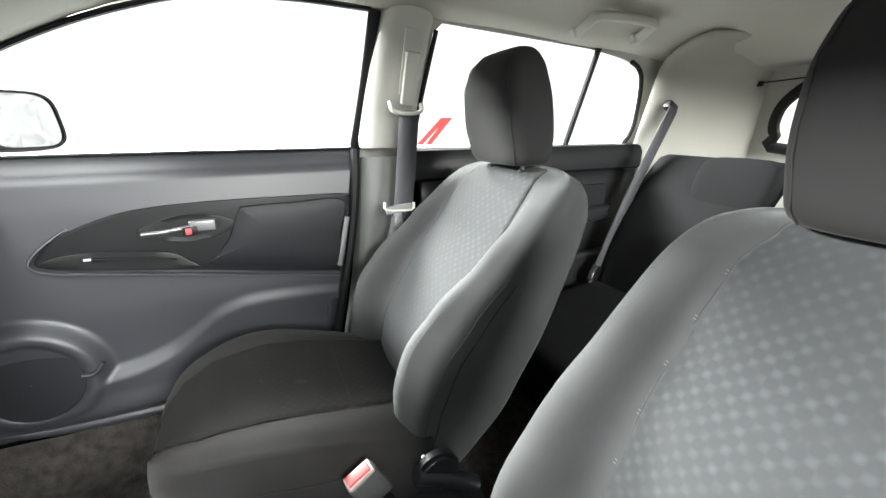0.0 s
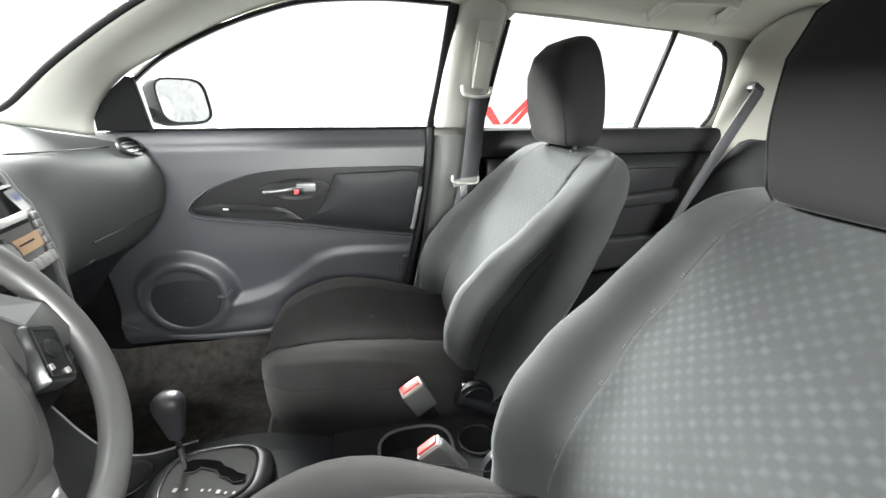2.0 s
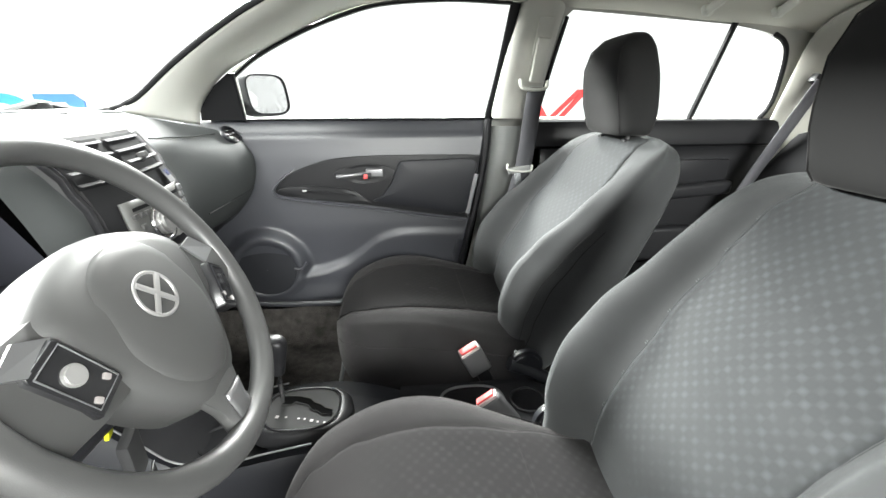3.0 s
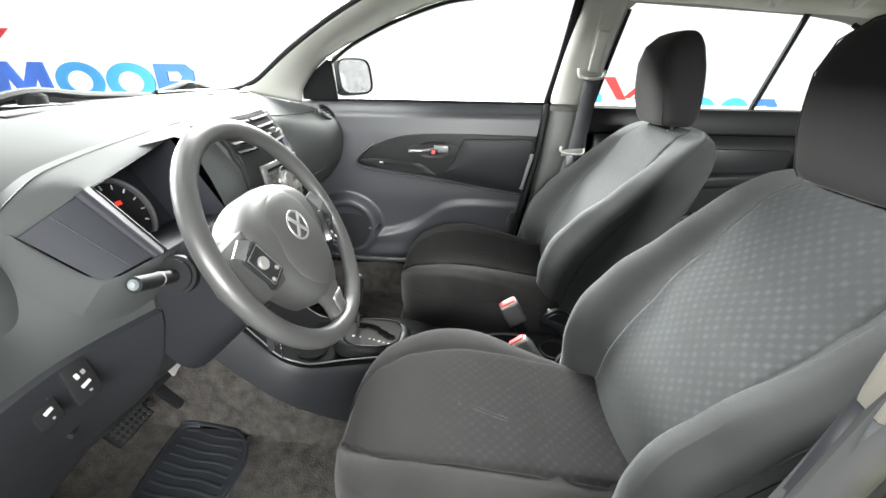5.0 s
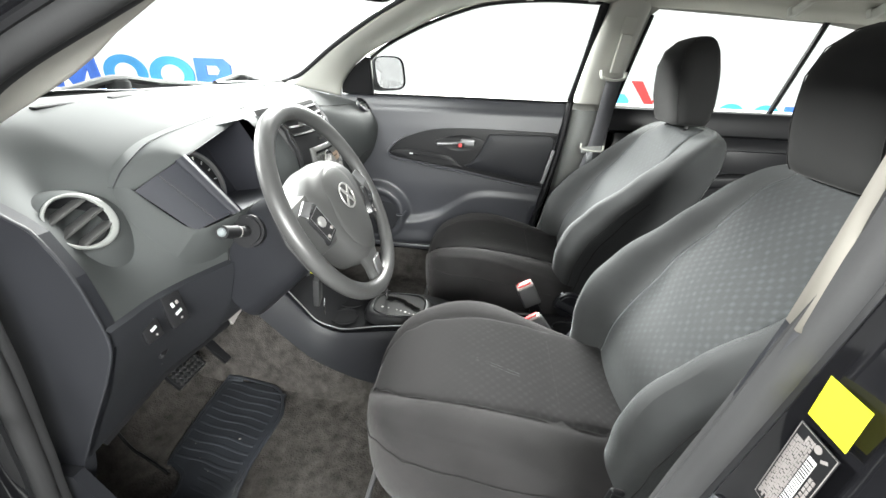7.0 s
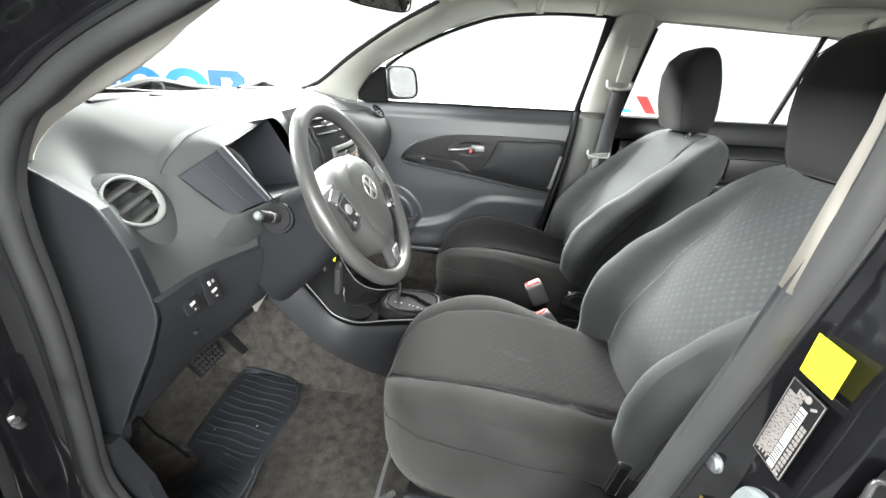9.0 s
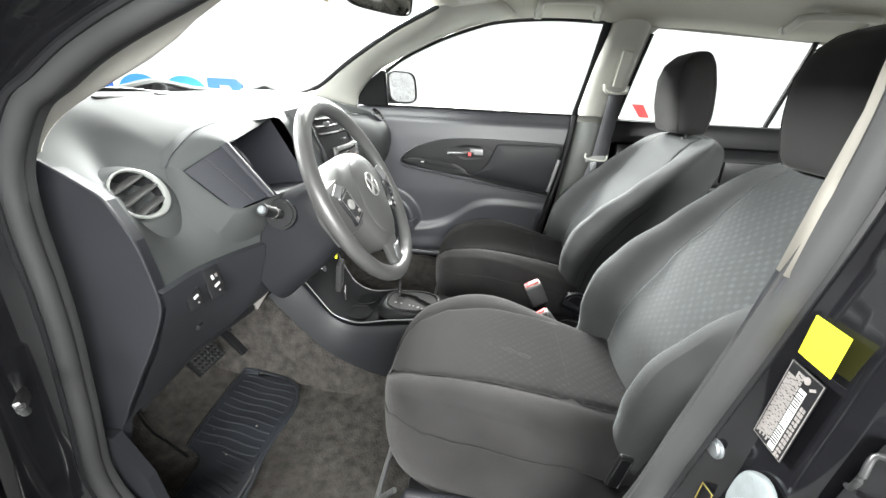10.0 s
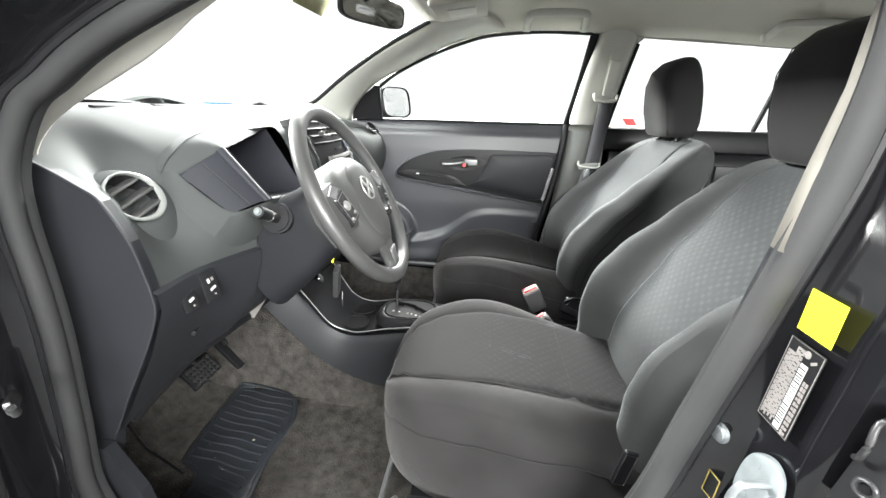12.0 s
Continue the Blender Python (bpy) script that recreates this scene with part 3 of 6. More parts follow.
wiper([(-1.03, -0.30, 1.14), (-1.03, -0.16, 1.16), (-1.03, -0.02, 1.182), (-1.03, 0.13, 1.165), (-1.03, 0.36, 1.15)])
wiper([(-1.03, 0.40, 1.155), (-1.03, 0.50, 1.17), (-1.03, 0.565, 1.178), (-1.03, 0.68, 1.158), (-1.03, 0.76, 1.145)])
for y in (-0.02, 0.565):
    single("wiper_pivot", disc(pose(-1.03, y, 1.165), 0.028, 0.03, 20, 0.005), RUBBER, "dark plastic cap over the wiper pivot", "wiper cap")


# ---- front passenger door ----
def door_y(z):
    """Depth of the door's lining: slightly bowed, with a soft step below the window."""
    return table(z, [(0.40, 0.680), (0.6, 0.665), (0.78, 0.650), (0.9, 0.650), (1.0, 0.655), (1.06, 0.664), (1.1, 0.683), (1.122, 0.70)])


def door_shell(x0, x1, lean, zs, mat, parent, name, ny=12):
    rows = []
    for z in zs:
        e = x1 + lean * (z - 1.12)
        rows.append([(x, door_y(z), z) for x in np.linspace(x0, e, ny)])
    return part(name, sheet(rows), mat, parent, mods=solid(0.03, OUT))


def on_door(a, b, out=0.0):
    return (a, door_y(b) - out, b)


def raised(loop, out, name, mat, parent, n=48, dome=0.0, label=""):
    """A flat pad proud of the door, its rim rounded back to the lining."""
    pts = smooth_line([(a, b, 0) for a, b in loop], n, True)
    c = sum(pts, Vector()) / len(pts)
    rows = []
    for k, o in ((1.0, -0.004), (1.0, out * 0.6), (0.985, out * 0.93), (0.95, out), (0.6, out + dome), (0.2, out + dome)):
        rows.append([on_door(*(c + (p - c) * k).xy, o) for p in pts])
    return part(name, sheet(rows, closed=True, ends=True), mat, parent, label)


pd = thing("passenger_door", "closed front passenger door with dark grey plastic lining", "car door", (-0.1, 0.7, 0.4))
zs = [0.455, 0.475, 0.52, 0.6, 0.7, 0.78, 0.84, 0.9, 0.96, 1.02, 1.06, 1.09, 1.11, 1.122]
SPK = (-0.515, 0.615)


def door_out(x, z):
    """How far the lining stands proud: map pocket, speaker pod and lower rim in one skin."""
    line = [(-0.72, 0.56), (-0.46, 0.585), (-0.37, 0.598), (-0.32, 0.604), (-0.22, 0.640), (-0.13, 0.712), (-0.074, 0.738), (0.0, 0.743), (0.27, 0.732)]
    edge = sum(table(x + k, line) for k in (-0.04, -0.02, 0.0, 0.02, 0.04)) / 5
    proud = table(x, [(-0.72, 0.022), (-0.38, 0.034), (-0.1, 0.009), (0.27, 0.005)])
    pocket = proud * table((edge + 0.014 - z) / 0.04, [(0.0, 0.0), (1.0, 1.0)])
    pocket *= table(z, [(0.455, 0.3), (0.49, 1.0), (0.55, 0.75), (0.62, 0.85), (0.7, 1.0)])
    d = math.hypot(x - SPK[0], z - SPK[1])
    pod = 0.036 * table((0.158 - d) / 0.042, [(0.0, 0.0), (1.0, 1.0)]) * table(z, [(0.46, 0.5), (0.52, 1.0)])
    well = 0.007 * table((0.108 - d) / 0.014, [(0.0, 0.0), (1.0, 1.0)])
    return (pocket ** 4 + pod ** 4) ** 0.25 - well


xs, zr = np.linspace(-0.72, 0.3, 150), np.concatenate([np.linspace(0.455, 0.5, 7), np.linspace(0.506, 0.79, 62), np.linspace(0.81, 1.05, 9), np.linspace(1.06, 1.122, 7)])
part("lining", sheet([[(min(x, 0.268 + 0.18 * (z - 1.12)), door_y(z) - (door_out(x, z) if x < 0.2 else door_out(0.2, z)), z) for x in xs] for z in zr]), DOOR_GREY, pd, mods=solid(0.03, OUT))
sharp = [(-0.452, 0.897), (-0.436, 0.921), (-0.393, 0.956), (-0.305, 0.989), (-0.219, 1.003), (-0.079, 1.008), (0.1, 1.007), (0.238, 1.004), (0.246, 0.99), (0.228, 0.9), (0.206, 0.79), (0.198, 0.782), (0.02, 0.808), (-0.146, 0.837), (-0.389, 0.872), (-0.44, 0.884)]
raised(sharp, 0.006, "armrest_panel", BLACK, pd, 64, label="black textured armrest panel")
raised([(-0.017, 0.99), (0.1, 0.992), (0.228, 0.988), (0.215, 0.9), (0.196, 0.803), (0.05, 0.823), (-0.12, 0.851), (-0.10, 0.87), (-0.068, 0.91), (-0.05, 0.95), (-0.035, 0.982)], 0.016, "armrest_pad", PLASTIC, pd, 60, 0.003)
raised([(-0.442, 0.896), (-0.41, 0.909), (-0.349, 0.912), (-0.27, 0.905), (-0.195, 0.892), (-0.15, 0.86), (-0.145, 0.847), (-0.26, 0.858), (-0.38, 0.876)], 0.013, "switch_bezel", STACK, pd, 44)
raised([(-0.335, 0.898), (-0.2, 0.879), (-0.2, 0.873), (-0.335, 0.887)], 0.018, "window_switch", BLACK, pd, 16)
part("switch_mark", block(0.014, 0.001, 0.005, pose(-0.355, door_y(0.897) - 0.0185, 0.897), 0), WHITE, pd)
part("armrest_edge", sweep(smooth_line([on_door(-0.385, 0.966, -0.006), on_door(-0.43, 0.934, 0.003), on_door(-0.456, 0.904, 0.008), on_door(-0.452, 0.885, 0.011), on_door(-0.42, 0.872, 0.012), on_door(-0.37, 0.864, 0.012), on_door(-0.146, 0.829, 0.014), on_door(0.02, 0.802, 0.014), on_door(0.2, 0.775, 0.014)], 50), ring(0.0045, 0.009, 10), up=(0, 1, 0)), DOOR_GREY, pd)
# inside release: recess, lever, lock
raised([(-0.258, 0.947), (-0.22, 0.968), (-0.15, 0.981), (-0.08, 0.972), (-0.047, 0.952), (-0.08, 0.925), (-0.15, 0.912), (-0.22, 0.925)], 0.009, "handle_recess", STACK, pd, 40, -0.004)
lever = part("door_lever", sweep(smooth_line([on_door(-0.245, 0.942, 0.016), on_door(-0.2, 0.945, 0.022), on_door(-0.16, 0.95, 0.022), on_door(-0.12, 0.953, 0.016)], 12), ring(0.006, 0.007, 8), up=(0, 1, 0)), SATIN, pd, "satin silver door lever")
part("lever_block", block(0.06, 0.016, 0.03, pose(-0.118, door_y(0.95) - 0.016, 0.952), 0.006, 3), SATIN, pd)
part("lock_button", block(0.03, 0.014, 0.02, pose(-0.145, door_y(0.945) - 0.024, 0.943), 0.004), BLACK, pd)
part("lock_mark", block(0.013, 0.004, 0.015, pose(-0.148, door_y(0.945) - 0.031, 0.943), 0.001), RED, pd, "red lock mark")
# speaker and map pocket
spk = facing((SPK[0], door_y(0.62) - door_out(*SPK), SPK[1]), (0, -1, 0))
grille = sheet([[spk @ Vector((0.1 * k * math.cos(a), 0.1 * k * math.sin(a), d)) for a in np.linspace(0, 2 * math.pi, 40, endpoint=False)] for k, d in ((1.0, -0.006), (1.0, 0.001), (0.97, 0.004), (0.6, 0.006), (0.3, 0.007), (0.02, 0.007))], closed=True)
part("speaker_grille", grille, DASH_SHADED, pd, "fine dark speaker grille")
part("pocket_hook", sweep(smooth_line([on_door(-0.42, 0.618, 0.04), on_door(-0.395, 0.618, 0.042), on_door(-0.375, 0.64, 0.036)], 8), ring(0.005, 0.006, 8), up=(0, 1, 0)), DOOR_GREY, pd)
part("door_edge_seal", sweep(smooth_line([(0.278, 0.675, 1.12), (0.265, 0.655, 1.0), (0.24, 0.648, 0.85), (0.2, 0.655, 0.66), (0.165, 0.67, 0.47)], 16), ring(0.013, 0.02, 8), up=(0, 1, 0)), BLACK, pd)
part("lower_edge", sweep(smooth_line([on_door(-0.72, 0.535, 0.008), on_door(-0.62, 0.49, 0.012), on_door(-0.54, 0.468, 0.014), on_door(-0.4, 0.458, 0.014), on_door(-0.1, 0.452, 0.012), on_door(0.15, 0.452, 0.01)], 24), ring(0.014, 0.012, 10), up=(0, 1, 0)), DOOR_GREY, pd)
part("edge_trim", sweep([on_door(0.235, 0.94, 0.014), on_door(0.205, 0.80, 0.014)], ring(0.008, 0.005, 8), up=(0, 1, 0)), SATIN, pd)
part("mirror_corner", plate([[(-0.66, 1.122), (-0.53, 1.122), (-0.53, 1.262), (-0.545, 1.262), (-0.65, 1.185)]], lambda a, b: (a, side_y(b) - 0.012, b)), STACK, pd, "black triangular mirror base", smooth=False, mods=solid(0.015, OUT))
part("mirror_corner_post", sweep([(-0.531, side_y(1.26) - 0.01, 1.262), (-0.527, side_y(1.12) - 0.01, 1.12)], ring(0.006, 0.008, 8), up=(0, 1, 0)), BLACK, pd)

# wing mirror outside
wm = thing("wing_mirror", "black wing mirror with bright glass outside the door", "wing mirror", (-0.52, 0.9, 1.2))
WMM = facing((-0.515, 0.955, 1.2), (0.83, -0.53, 0.16))
rows = [[WMM @ Vector((a * k, b * k, d)) for a, b in ring(0.098, 0.073, 40, 0.5)] for k, d in ((0.93, 0.004), (1.0, 0.004), (1.05, -0.01), (1.03, -0.04), (0.85, -0.085), (0.4, -0.11))]
part("housing", sheet(rows, closed=True), MATT, wm)
part("glass", sheet([[WMM @ Vector((a * k, b * k, 0.0)) for a, b in ring(0.094, 0.07, 40, 0.5)] for k in (1.0, 0.5)], closed=True, ends=True), MIRROR, wm, smooth=False)
part("foot", sweep([(-0.63, 0.70, 1.15), (-0.62, 0.80, 1.15), (-0.60, 0.88, 1.165)], ring(0.026, 0.02, 10)), MATT, wm)

rd = thing("rear_door", "closed rear passenger door with black plastic lining", "car door", (0.9, 0.7, 0.4))
door_shell(0.47, 1.36, 0.0, zs[:-4], BLACK, rd, "lining", 14)
part("sill_cap", sheet([[(x, y, z) for x in np.linspace(0.44, 1.38, 10)] for y, z in ((0.668, 1.02), (0.652, 1.03), (0.65, 1.085), (0.665, 1.112), (0.70, 1.116))]), BLACK, rd)
part("armrest", block(0.45, 0.06, 0.05, pose(0.98, 0.63, 0.86, 0, -4, 0), 0.015, 3), BLACK, rd)
part("pull_panel", block(0.3, 0.02, 0.09, pose(1.05, 0.645, 0.93), 0.008, 2), BLACK, rd)
part("lower_pocket", block(0.7, 0.05, 0.2, pose(0.9, 0.645, 0.62), 0.02, 3), BLACK, rd)


# ---- seats ----
def back_pt(w, s, d, yc):
    c, n = math.cos(radians(26)), math.sin(radians(26))
    return (0.27 + s * n - d * c, yc + w, 0.58 + s * c + d * n)


def back_half(s):
    return table(s, [(-0.12, 0.205), (0.0, 0.225), (0.12, 0.242), (0.3, 0.25), (0.46, 0.247), (0.535, 0.24), (0.575, 0.222), (0.6, 0.19), (0.615, 0.14), (0.622, 0.1)])


def seam_half(s):
    """Half the width of the patterned panel between the bolsters."""
    return table(s, [(-0.1, 0.105), (0.1, 0.122), (0.25, 0.14), (0.4, 0.152), (0.5, 0.148), (0.6, 0.125)])


def back_front(w, s):
    h, q = back_half(s), abs(w)
    k = min(seam_half(s), 0.7 * h)
    mid = table(s, [(-0.12, -0.01), (0.03, 0.02), (0.13, 0.04), (0.29, 0.022), (0.43, -0.008), (0.52, -0.02), (0.57, -0.04), (0.6, -0.062), (0.622, -0.095)])
    bol = table(s, [(-0.12, 0.02), (0.0, 0.07), (0.09, 0.115), (0.17, 0.128), (0.25, 0.108), (0.385, 0.052), (0.48, 0.012), (0.54, -0.022), (0.58, -0.05), (0.605, -0.078), (0.622, -0.1)])
    mid += 0.012 * (1 - (q / k) ** 2) if q < k else 0.0
    crest = table((q - k) / (0.93 * h - k), [(0.0, 0.0), (0.1, 0.12), (0.45, 0.88), (0.62, 1.0), (0.8, 0.94), (1.0, 0.62)])
    return lerp(mid, bol, crest)


def cushion_half(x):
    return table(x, [(-0.256, 0.07), (-0.247, 0.12), (-0.225, 0.165), (-0.19, 0.2), (-0.14, 0.228), (-0.07, 0.247), (0.02, 0.255), (0.15, 0.252), (0.26, 0.24)])


def cushion_top(w, x, fall=1.0):
    h = cushion_half(x)
    f = abs(w) / h
    z = table(x, [(-0.255, 0.585), (-0.235, 0.622), (-0.2, 0.65), (-0.13, 0.672), (-0.03, 0.68), (0.06, 0.672), (0.15, 0.655), (0.26, 0.635)])
    sink = fall * table(x, [(-0.01, 0.0), (0.08, 0.034), (0.17, 0.062), (0.25, 0.085)]) * table(f, [(0.5, 0), (0.95, 1)])
    groove = 0.005 * math.exp(-((f - 0.58) / 0.035) ** 2) * table(x, [(-0.24, 0), (-0.17, 1)])
    return z + 0.014 * table(f, [(0.5, 0), (0.78, 1), (0.95, 0.1)]) - 0.006 - sink - groove


def piping(pts, parent, mat=None, r=0.0012, name="seam"):
    return part(name, tube(pts, r, 6), mat or CLOTH_MID, parent)


def seat(name, yc, label, inner, drop=0.0, shift=(0.0, -0.01), front=0.0):
    """inner: +1 when the car's middle lies towards +y of the seat."""
    fall = 1.0 if inner > 0 else 0.45
    st = thing(name, label, "car seat", (0.02, yc, 0.3))
    rows = []
    fs = [-0.93, -0.9, -0.86, -0.81, -0.76, -0.71, -0.67, -0.63, -0.59, -0.55, -0.51, -0.45, -0.36, -0.24, -0.12]
    fs = fs + [0.0] + [-f for f in fs[::-1]]
    for s in (-0.12, -0.09, -0.05, -0.01, 0.03, 0.07, 0.11, 0.15, 0.19, 0.23, 0.27, 0.31, 0.35, 0.39, 0.43, 0.47, 0.5, 0.53, 0.555, 0.575, 0.59, 0.602, 0.612, 0.619, 0.622):
        h = back_half(s)
        pts = [(f * h, back_front(f * h, s)) for f in fs]
        edge = back_front(h * 0.93, s)
        rear = table(s, [(-0.12, -0.11), (0.1, -0.15), (0.26, -0.152), (0.4, -0.145), (0.52, -0.134), (0.58, -0.12), (0.622, -0.11)])
        rim = [(0.965, 0.05), (0.985, 0.13), (0.98, 0.22), (0.945, 0.4), (0.945, 0.58), (0.985, 0.78), (0.98, 0.92), (0.9, 1.0)]
        ringp = pts + [(h * a, lerp(edge, rear, b)) for a, b in rim] + [(f * h, rear) for f in np.linspace(0.75, -0.75, 7)] + [(-h * a, lerp(edge, rear, b)) for a, b in rim[::-1]]
        rows.append([back_pt(w, s, d, yc) for w, d in ringp])
    part("backrest", sheet(rows, closed=True, ends=True), CLOTH, st, mods=SUB1)
    ir, uv = [], []
    for s in np.concatenate([np.linspace(-0.05, 0.56, 30), [0.575, 0.59, 0.602, 0.612]]):
        h = min(seam_half(s), 0.66 * back_half(s))
        ws = np.linspace(-h, h, 25)
        ir.append([back_pt(w, s, back_front(w, s) + 0.0022, yc) for w in ws])
        uv.append([(w, s) for w in ws])
    part("back_insert", sheet(ir, uv=uv), INSERT, st, "dark cloth panel with pale lozenge dots", mods=solid(0.004, (0.9, 0, -0.44)))
    for k in (0, -1):
        piping([r[k] for r in ir[:-2]], st, CLOTH, 0.0009)
    # stitched seam round the outer side of each bolster
    for sg in (-1, 1):
        for a, b in ((0.983, 0.16), (0.97, 0.3)):
            piping([back_pt(sg * back_half(s) * a, s, lerp(back_front(0.93 * back_half(s), s), -0.15, b) , yc) for s in np.linspace(-0.06, 0.36, 24)], st, CLOTH_MID, 0.001)
    # pale stitches along the panel's inner seam
    k = -1 if inner > 0 else 0
    for r0, r1 in (list(zip(ir[8:29:3], ir[9:30:3])) if inner > 0 else ()):
        a, b = Vector(r0[k]), Vector(r1[k])
        for f in (0.1, 0.3):
            m = a.lerp(b, f)
            part("stitch", tube([m + Vector((-0.0022, -0.0016, 0.0015)), m + Vector((-0.0022, 0.0018, 0.002))], 0.0004, 5), STITCH, st)
    # cushion
    rows = []
    for x in (-0.256, -0.252, -0.244, -0.23, -0.205, -0.17, -0.12, -0.06, 0.02, 0.1, 0.18, 0.25, 0.30):
        h = cushion_half(x)
        zb = table(x, [(-0.256, 0.52), (-0.24, 0.475), (-0.2, 0.44), (-0.1, 0.42), (0.3, 0.42)])
        top = [(f * h, cushion_top(f * h, x, fall)) for f in fs]
        ze = cushion_top(0.93 * h, x, fall)
        side = [(0.985, 0.1), (1.0, 0.25), (1.005, 0.5), (0.99, 0.75), (0.95, 0.95), (0.85, 1.0)]
        rows.append([(x + front * table(x, [(-0.25, 1), (0.1, 0)]), yc + w, z) for w, z in top + [(h * a, lerp(ze, zb, b)) for a, b in side] + [(f * h, zb) for f in (0.5, 0, -0.5)] + [(-h * a, lerp(ze, zb, b)) for a, b in side[::-1]]])
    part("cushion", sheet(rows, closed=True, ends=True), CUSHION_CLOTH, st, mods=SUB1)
    ir, uv = [], []
    for x in np.concatenate([[-0.25, -0.24, -0.225], np.linspace(-0.205, 0.27, 22)]):
        h = cushion_half(x) * table(x, [(-0.25, 0.5), (-0.17, 0.58)])
        ir.append([(x + front * table(x, [(-0.25, 1), (0.1, 0)]), yc + w, cushion_top(w, x, fall) + 0.0025) for w in np.linspace(-h, h, 24)])
        uv.append([(w, x + 0.2) for w in np.linspace(-h, h, 24)])
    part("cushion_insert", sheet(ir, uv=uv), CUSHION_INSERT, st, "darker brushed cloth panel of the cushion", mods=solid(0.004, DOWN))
    for k in (0, -1):
        piping([r[k] for r in ir[2:]], st, CUSHION_CLOTH, 0.0009)
    for dy in (0.0, 0.008):
        part("crease", tube([(x, yc - 0.02 + dy - 0.01 * k, cushion_top(0, x, fall) + 0.0022) for k, x in enumerate((-0.03, 0.0, 0.03, 0.06))], 0.0005, 5), CLOTH, st)
    # seam along the side flank
    for sg in (-1, 1):
        pts = []
        for x in np.linspace(-0.246, 0.24, 26):
            h = cushion_half(x)
            pts.append((x + front * table(x, [(-0.25, 1), (0.1, 0)]), yc + sg * h, table(x, [(-0.246, 0.575), (-0.2, 0.598), (-0.05, 0.612), (0.1, 0.595), (0.24, 0.56)])))
        piping(pts, st, CUSHION_CLOTH, 0.0012, "side_seam")
    # headrest, leaning forward, with side panels
    hx, hy = shift
    sq = 0.5

    def head(u, a, k=1.0):
        z = lerp(1.1, 1.347, u) - drop
        hw = table(u, [(0.0, 0.106), (0.1, 0.116), (0.35, 0.119), (0.6, 0.114), (0.8, 0.102), (0.92, 0.086), (0.98, 0.066), (1.0, 0.045)])
        xf = table(u, [(0.0, 0.515), (0.12, 0.503), (0.4, 0.487), (0.65, 0.481), (0.82, 0.49), (0.93, 0.512), (1.0, 0.548)])
        xb = table(u, [(0.0, 0.608), (0.2, 0.618), (0.55, 0.612), (0.8, 0.6), (0.94, 0.588), (1.0, 0.572)])
        c, n = math.cos(a), math.sin(a)
        taper = 1.0 + 0.07 * c
        return (hx + (xf + xb) / 2 + (xb - xf) / 2 * k * math.copysign(abs(c) ** sq, c), yc + hy + hw * taper * k * math.copysign(abs(n) ** sq, n), z)

    us = (0.0, 0.02, 0.08, 0.18, 0.3, 0.42, 0.54, 0.66, 0.76, 0.84, 0.9, 0.95, 0.985, 1.0)
    rows = [[head(u, 2 * math.pi * k / 48, 0.88 if u == 0 else 1.0) for k in range(48)] for u in us]
    hr = part("headrest", sheet(rows, closed=True, ends=True), HEAD_CLOTH, st, mods=SUB1)
    for sg in (-1, 1):
        part("headrest_seam", tube([head(u, sg * 2.3, 1.003) for u in us[1:-1]], 0.0013, 6), CLOTH_MID, hr)
    for dy in (-0.065, 0.065):
        post = part("headrest_post", tube([(0.562, yc + dy, 1.06), (0.57, yc + dy, 1.13)], 0.0055), SATIN, st)
        part("post_guide", disc(pose(0.563, yc + dy, 1.085 - drop, 0, 14, 0), 0.012, 0.012, 16, 0.003), BLACK, post)
    # side cover, recliner, base
    for sg in (-1, 1):
        part("side_cover", block(0.46, 0.022, 0.10, pose(0.03, yc + sg * 0.25, 0.43), 0.01, 3, taper=(0.9, 1)), PLASTIC, st)
        part("recliner_cover", disc(facing((0.265, yc + sg * 0.262, 0.545), (0, sg, 0)), 0.045, 0.03, 24, 0.008), PLASTIC, st)
        part("seat_rail", block(0.52, 0.03, 0.03, pose(0.03, yc + sg * 0.17, 0.312), 0.004), SATIN, st)
        part("trim_clip", block(0.016, 0.006, 0.006, pose(0.243, yc + sg * 0.256, 0.58, 0, 35, 0), 0.001), WHITE, st)
    part("seat_base", block(0.42, 0.44, 0.11, pose(0.03, yc, 0.375), 0.02, 2), BLACK, st)
    part("slide_bar", tube(smooth_line([(-0.2, yc - 0.22, 0.44), (-0.235, yc - 0.215, 0.40), (-0.245, yc - 0.19, 0.37), (-0.245, yc, 0.365), (-0.245, yc + 0.19, 0.37), (-0.2, yc + 0.22, 0.42)], 30), 0.006, 8), SATIN, st)
    return st


ds = seat("front_seat", -0.375, "grey and black cloth driver seat with bolsters and headrest", 1, 0.015, (0.0, 0.013))
seat("front_seat", 0.345, "grey and black cloth front passenger seat with headrest", -1, front=0.02)
part("height_lever", sweep(smooth_line([(-0.16, -0.645, 0.455), (-0.22, -0.65, 0.45), (-0.275, -0.645, 0.44)], 8), ring(0.012, 0.008, 10)), SATIN, ds, "pale lever on the seat's side")
rh = part("recline_handle", block(0.024, 0.010, 0.07, pose(0.19, -0.648, 0.625, 0, 12, 0), 0.005, 3), BLACK, ds)
part("handle_edge", sweep([pose(0.19, -0.6535, 0.625, 0, 12, 0) @ Vector((a, 0, b)) for a, b in ((-0.009, -0.03), (0.009, -0.03), (0.009, 0.03), (-0.009, 0.03))], ring(0.0012, 0.001, 6), up=(0, 1, 0), loop=True), CHROME, rh)


